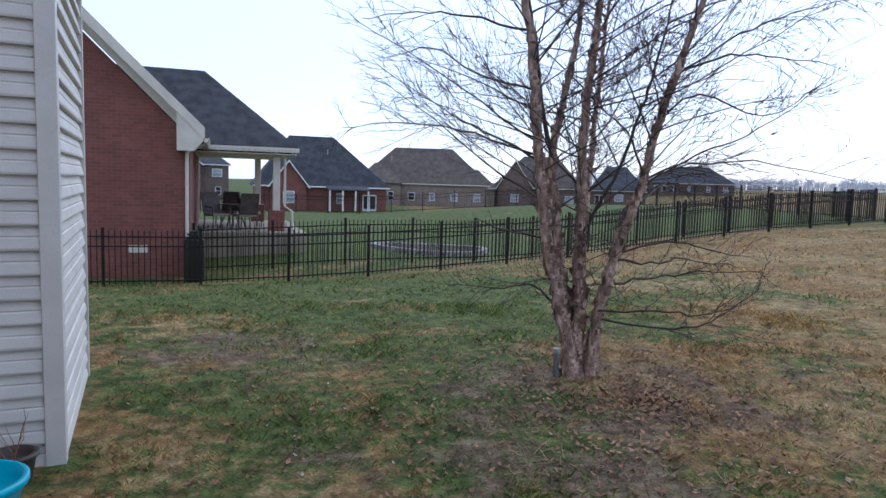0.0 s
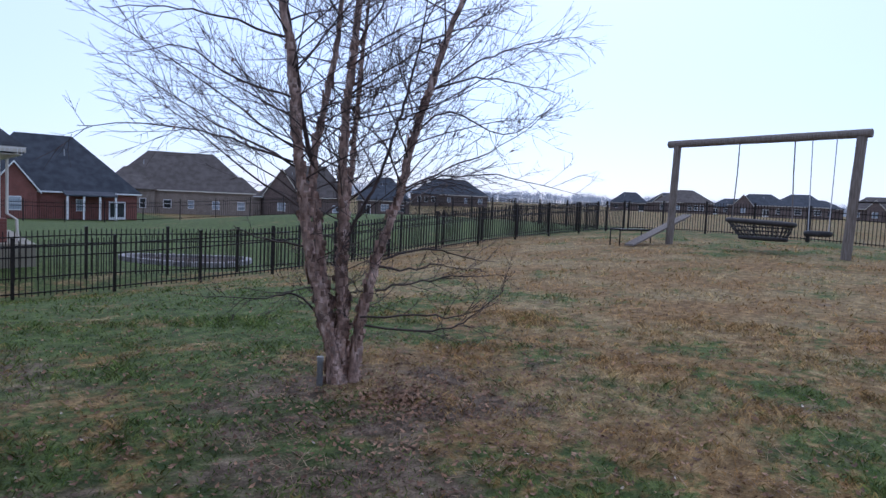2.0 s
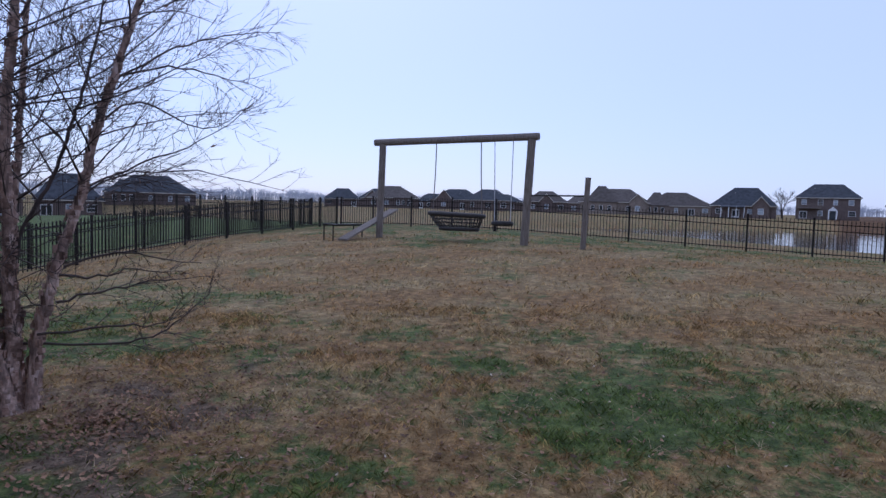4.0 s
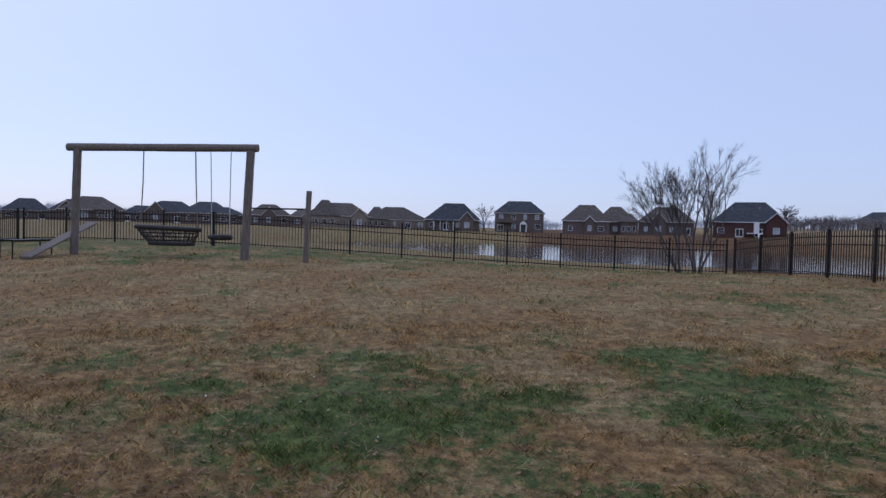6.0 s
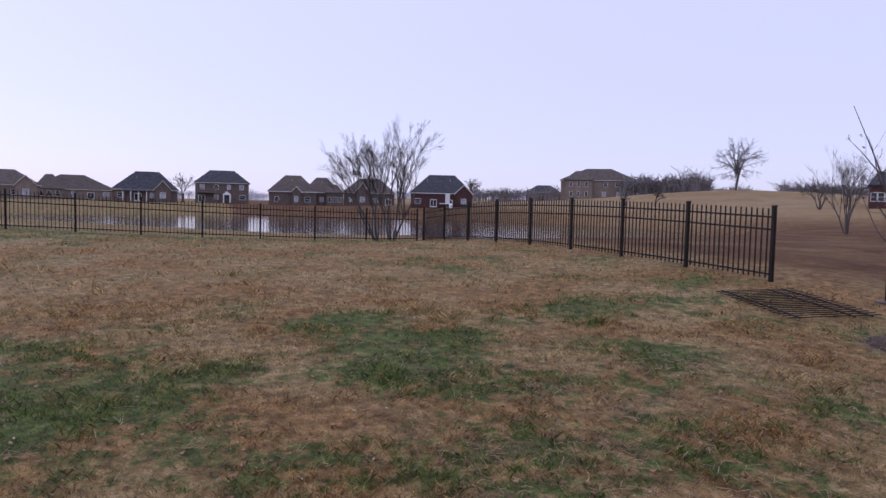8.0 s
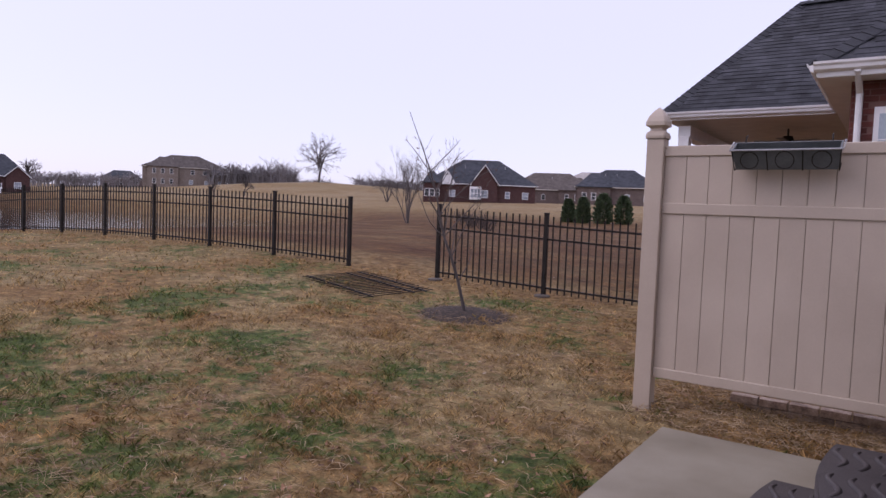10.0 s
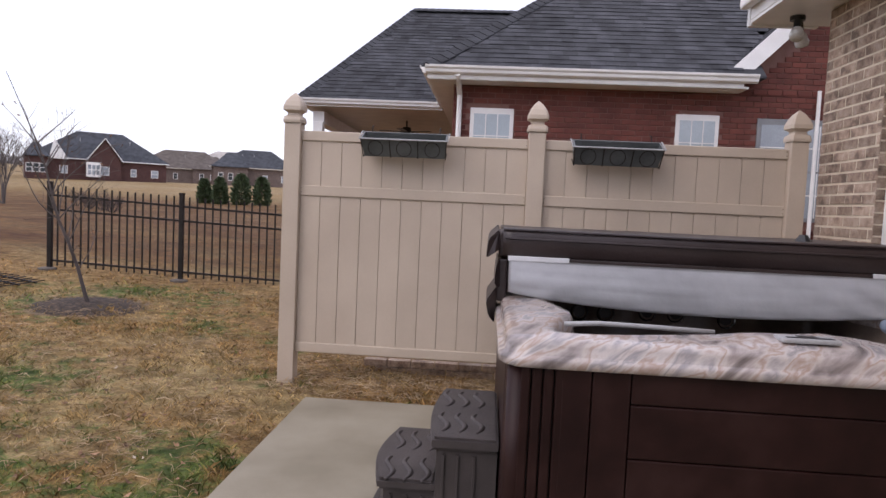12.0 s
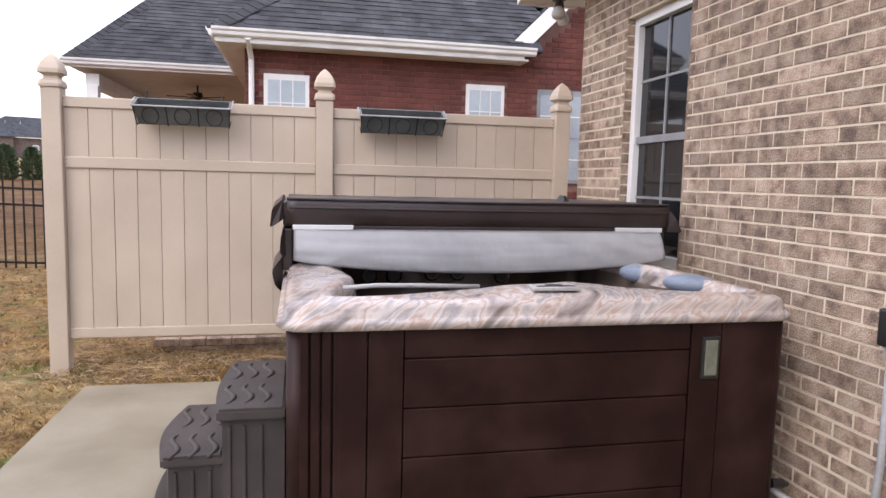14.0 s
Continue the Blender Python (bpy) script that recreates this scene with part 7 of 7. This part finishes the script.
def grass_blades(name, label, n, near_d, far_d, seed, size, width):
    rs = np.random.RandomState(seed)
    d = near_d + (far_d - near_d) * rs.rand(n) ** 1.15
    a = np.radians(rs.uniform(-14, 186, n))
    x, y = d * np.sin(a), d * np.cos(a) - 0.2
    keep = ~in_building(x, y) & (y < 14.6 + 0.09 * (x + 2)) & (x < 23.3) & (y > -9.6)
    clump = np.array([noise.noise((p * 1.1, q * 1.1, 3.0)) for p, q in zip(x, y)])
    bare = np.exp(-(np.hypot(x - 2.6, y - 4.0) / 1.7) ** 2) + 0.8 * np.exp(-(np.hypot(x - 0.2, y - 6.2) / 1.0) ** 2)
    keep &= rs.rand(n) < (0.55 + 0.6 * clump) * (1 - 0.6 * np.clip(bare, 0, 1))
    x, y, d, clump = x[keep], y[keep], d[keep], clump[keep]
    n = len(x)
    z = height(x, y) - 0.004
    tus = np.array([noise.noise((p * 3.3, q * 3.3, 9.0)) for p, q in zip(x, y)])
    h = size * (0.45 + rs.rand(n)) * (1 + 0.6 * clump) * (1 + 1.1 * np.clip(tus, -0.5, 0.8))
    w = width * (0.6 + 0.8 * rs.rand(n)) * (1 + d / 9)
    t = rs.rand(n) * math.tau
    lean = h * rs.uniform(0.3, 1.5, n)
    lt = rs.rand(n) * math.tau
    v = np.empty((n, 4, 3))
    cx, cy = np.cos(t) * w / 2, np.sin(t) * w / 2
    lx, ly = np.cos(lt) * lean, np.sin(lt) * lean
    v[:, 0] = np.stack([x - cx, y - cy, z], -1)
    v[:, 1] = np.stack([x + cx, y + cy, z], -1)
    v[:, 2] = np.stack([x + lx * 0.45 + cx * 0.7, y + ly * 0.45 + cy * 0.7, z + h * 0.7], -1)
    v[:, 3] = np.stack([x + lx, y + ly, z + h], -1)
    o = np.arange(n)[:, None] * 4
    f = np.concatenate([o + np.array([[0, 1, 2]]), o + np.array([[0, 2, 3]])]).reshape(-1, 3)
    me_ = bpy.data.meshes.new(name)
    me_.vertices.add(n * 4)
    me_.vertices.foreach_set("co", v.reshape(-1))
    me_.loops.add(len(f) * 3)
    me_.loops.foreach_set("vertex_index", f.reshape(-1).astype(np.int32))
    me_.polygons.add(len(f))
    me_.polygons.foreach_set("loop_start", (np.arange(len(f)) * 3).astype(np.int32))
    me_.update(calc_edges=True)
    me_.validate()
    me_.materials.append(M_BLADE)
    return tagged(new(name, me_), label, "grass", kind="stuff")


grass_blades("grass", "short dormant grass, straw brown with green patches", 310000, 1.3, 9.0, 1, 0.027, 0.0040)
grass_blades("grass", "short dormant grass farther down the yard", 130000, 8.0, 24.0, 2, 0.035, 0.006)

rng = random.Random(21)
places = []
for _ in range(13000):
    if rng.random() < 0.4:
        r, a = abs(rng.gauss(0, 2.0)), rng.uniform(0, math.tau)
        x, y = 2.9 + r * math.cos(a), 3.9 + r * math.sin(a)
    else:
        d, a = 1.5 + 9.5 * rng.random() ** 1.3, radians(rng.uniform(-10, 172))
        x, y = d * math.sin(a), d * math.cos(a)
    if bool(in_building(np.array(x), np.array(y))) or y > 14:
        continue
    places.append((x, y, H(x, y) + rng.uniform(0.004, 0.03)))
lv = leaves_mesh("fallen_leaves", places, 0.021, M_DEADLEAF, None, rng, "stuff")
tagged(lv, "scattered dead brown birch leaves on the lawn", "leaves", kind="stuff")
M_PALELEAF = material("pale_dry_leaf", [(0.32, 0.25, 0.18), (0.46, 0.39, 0.31)], 4, 0.85, rand_island=0.4)
places = []
for _ in range(420):
    d, a = 1.6 + 11 * rng.random(), radians(rng.uniform(-5, 165))
    x, y = d * math.sin(a), d * math.cos(a)
    if not bool(in_building(np.array(x), np.array(y))) and y < 14:
        places.append((x, y, H(x, y) + rng.uniform(0.01, 0.03)))
pl = leaves_mesh("pale_leaves", places, 0.015, M_PALELEAF, None, rng, "stuff")
tagged(pl, "few pale dry leaves scattered over the lawn", "leaves", kind="stuff")

# straw under the privacy fence
straw = Sticks()
for _ in range(11000):
    x, y = rng.uniform(-2.3, 5.0), rng.uniform(-9.0, -1.8)
    if x < 1.3 and y > -5.2:
        continue
    if rng.random() < 0.4:
        x, y = rng.uniform(-2.3, 1.6), rng.uniform(-6.6, -5.2)
    a = rng.uniform(0, math.tau)
    L = rng.uniform(0.03, 0.13)
    z = H(x, y) + rng.uniform(0.005, 0.04)
    straw.add([Vector((x, y, z)), Vector((x + L * math.cos(a) * 0.5, y + L * math.sin(a) * 0.5, z + rng.uniform(0, 0.02))), Vector((x + L * math.cos(a), y + L * math.sin(a), z))], [0.0022, 0.0022, 0.0015], 3)
M_STRAW = material("pine_straw", [(0.26, 0.17, 0.09), (0.42, 0.31, 0.19)], 4, 0.85, rand_island=0.35)
me_ = bpy.data.meshes.new("straw")
me_.from_pydata(straw.v, [], straw.f)
me_.materials.append(M_STRAW)
tagged(new("straw", me_), "loose tan straw under the vinyl fence", "straw", kind="stuff")

# tufts of dry stalks in the near lawn
stalks = Sticks()
for _ in range(420):
    d, a = rng.uniform(1.7, 7.5), radians(rng.uniform(20, 160))
    cx, cy = d * math.sin(a), d * math.cos(a) - 0.3
    if bool(in_building(np.array(cx), np.array(cy))):
        continue
    for _k in range(rng.randint(5, 16)):
        x, y = cx + rng.gauss(0, 0.07), cy + rng.gauss(0, 0.07)
        q = rng.uniform(0, math.tau)
        L = rng.uniform(0.03, 0.11)
        z = H(x, y)
        up_ = rng.uniform(0.005, 0.045)
        stalks.add([Vector((x, y, z)), Vector((x + L * math.cos(q), y + L * math.sin(q), z + up_))], [0.0022, 0.0012], 3)
me_ = bpy.data.meshes.new("dry_stalks")
me_.from_pydata(stalks.v, [], stalks.f)
me_.materials.append(M_STRAW)
tagged(new("dry_stalks", me_), "tufts of bleached dry grass stalks in the lawn", "grass", kind="stuff")

# low brick edging behind the privacy fence
for k in range(9):
    for row in range(2):
        b = bx(-0.097, -0.045, 0.0, 0.097, 0.045, 0.057, 0.004)
        o = tagged(ob_from("edging_brick", b, M_BRICK), "brown edging brick lying in straw behind the fence", "brick", "edging bricks")
        o.location = (0.78 - 0.205 * k + 0.1 * row, -6.05, H(0.3, -6.05) - 0.01 + row * 0.062)

# thin dry twig in the small pot
tw = Sticks()
for _ in range(9):
    q = wander(rng, Vector((0, 0, 0.1)), Vector((rng.uniform(-0.6, 0.3), rng.uniform(-0.5, 0.5), 1)), rng.uniform(0.15, 0.3), 5, 0, 0.2)
    tw.add(q, [0.003, 0.0025, 0.002, 0.002, 0.0015, 0.001], 4)
tw.make("dry_stem", M_DEADLEAF, BROWN)

# ---- shingle courses of the southern neighbour ----
def shingle_field(parent, p0, ux, up, length, rows, skip_fn, name, seed):
    """Tabs laid in courses on a slope: ux along the eave, up the slope."""
    rs = random.Random(seed)
    nrm = ux.cross(up).normalized()
    if nrm.z < 0:
        nrm = -nrm
    v, f = [], []
    for r in range(rows):
        s = -rs.random() * 0.3
        while s < length:
            w = rs.choice((0.17, 0.22, 0.3, 0.36))
            a, c = max(0, s), min(length, s + w - 0.004)
            mid = p0 + ux * ((a + c) / 2) + up * (r * 0.145)
            if c - a > 0.03 and not skip_fn(mid):
                o = len(v)
                t0, t1 = 0.016 + rs.choice((0, 0, 0.006)), 0.006
                for du, dv, dn in ((a, 0, t0), (c, 0, t0), (c, 0.17, t1), (a, 0.17, t1), (a, 0, 0), (c, 0, 0)):
                    v.append(tuple(p0 + ux * du + up * (r * 0.145 + dv) + nrm * dn))
                f += [(o, o + 1, o + 2, o + 3), (o + 4, o + 5, o + 1, o)]
            s += w
    me_ = bpy.data.meshes.new(name)
    me_.from_pydata(v, [], f)
    me_.materials.append(M_SHINGLE)
    ob = new(name, me_)
    ob.parent = parent
    ob["kind"] = "stuff"
    return ob


e0 = NY + 0.42
ym = (-20.2 + e0) / 2
run, rise_ = e0 - ym, 4.1
up = Vector((0, -run, rise_)).normalized()
sl = math.hypot(run, rise_)


def off_main(p):
    q = (p.z - EZ) / 4.1
    return p.x > 0.98 + (-3.6 - 0.98) * q - 0.16 or p.x < -3.42 - (p.z - EZ)


shingle_field(n1, Vector((0.98, e0, EZ)), Vector((-1, 0, 0)), up, 11.0, int(sl / 0.145) - 1, off_main, "shingles", 1)
ymp = -17.0
runp = 3.3
upp = Vector((0, -runp, 2.75)).normalized()


def off_porch(p):
    q = (p.z - EZ) / 2.75
    return p.x > 3.95 + (2.05 - 3.95) * q - 0.16 or p.x < -1.5


shingle_field(n1, Vector((3.95, -13.7, EZ)), Vector((-1, 0, 0)), upp, 5.4, int(math.hypot(runp, 2.75) / 0.145) - 1, off_porch, "shingles", 2)
gup = Vector((-3.3, 0, 3.3)).normalized()
shingle_field(n1, Vector((-3.3, NY + 0.24, 3.48)), Vector((0, -1, 0)), gup, 2.5, 31, lambda p: False, "shingles", 3)

# ---- bricks ----
random.seed(4)
rects = brick_rects(WY0, WY1, -0.38, 3.05, COURSE, LEN, 0.011, (OY0, OY1, OZ0 - 0.07, OZ1 + 0.0))
near_r = [r for r in rects if -4.35 < r[0] < -2.3 and 0.6 < r[2] < 2.75][:300]
chosen = set(near_r)
joined_bricks("bricks", [r for r in rects if r not in chosen], WX, 0.02, M_BRICK, house_wall, "stuff")
shared = {}
for y0, y1, z0, z1 in near_r:
    key = round(y1 - y0, 3)
    if key not in shared:
        b = bx(-0.03, -(y1 - y0) / 2, -(z1 - z0) / 2, 0.0, (y1 - y0) / 2, (z1 - z0) / 2, 0.0025)
        m_ = bpy.data.meshes.new("brick")
        b.to_mesh(m_)
        b.free()
        m_.materials.append(M_BRICK)
        shared[key] = m_
    o = new("brick", shared[key])
    o.parent = house_wall
    o.location = (WX + random.uniform(-0.001, 0.002), (y0 + y1) / 2, (z0 + z1) / 2)
# return of the wall round the corner and the window's reveals
rects = brick_rects(-9.0, WX - 0.002, -0.38, 3.05, COURSE, LEN, 0.011)
o = joined_bricks("bricks", rects, -WY0, 0.02, M_BRICK, house_wall, "stuff")
o.matrix_basis = Matrix.Rotation(radians(180), 4, "Z") @ Matrix.Rotation(radians(90), 4, "Z")
z = OZ0
while z < OZ1 - 0.03:
    for yy, sgn in ((OY0, 1), (OY1, -1)):
        o = part("reveal_brick", bx(WX - 0.075, yy - 0.012 if sgn > 0 else yy - 0.004, z, WX - 0.001, yy + 0.004 if sgn > 0 else yy + 0.012, z + COURSE - 0.011, 0.002), M_BRICK, house_wall)
    z += COURSE
# southern neighbour's bricks
rects = brick_rects(-0.60, 9.6, 1.2, 3.33, 0.081, 0.212, 0.011)
rects = [r for r in rects if not any(-x1 - 0.01 < (r[0] + r[1]) / 2 < -x0 + 0.01 and r[3] > 1.4 and r[2] < zt for x0, x1, zt in ((-0.33, 0.33, 2.99), (-3.37, -2.74, 3.0), (-5.3, -3.92, 2.98)))]
o = joined_bricks("bricks", rects, NY, 0.02, M_RED, n1, "stuff")
o.matrix_basis = Matrix.Rotation(radians(90), 4, "Z")
rects = [r for r in brick_rects(3.62, 9.5, 3.33, 6.2, 0.081, 0.212, 0.011) if abs((r[0] + r[1]) / 2 - 6.6) < 2.98 - (r[3] - 3.3)]
o = joined_bricks("bricks", rects, NY, 0.02, M_RED, n1, "stuff")
o.matrix_basis = Matrix.Rotation(radians(90), 4, "Z")
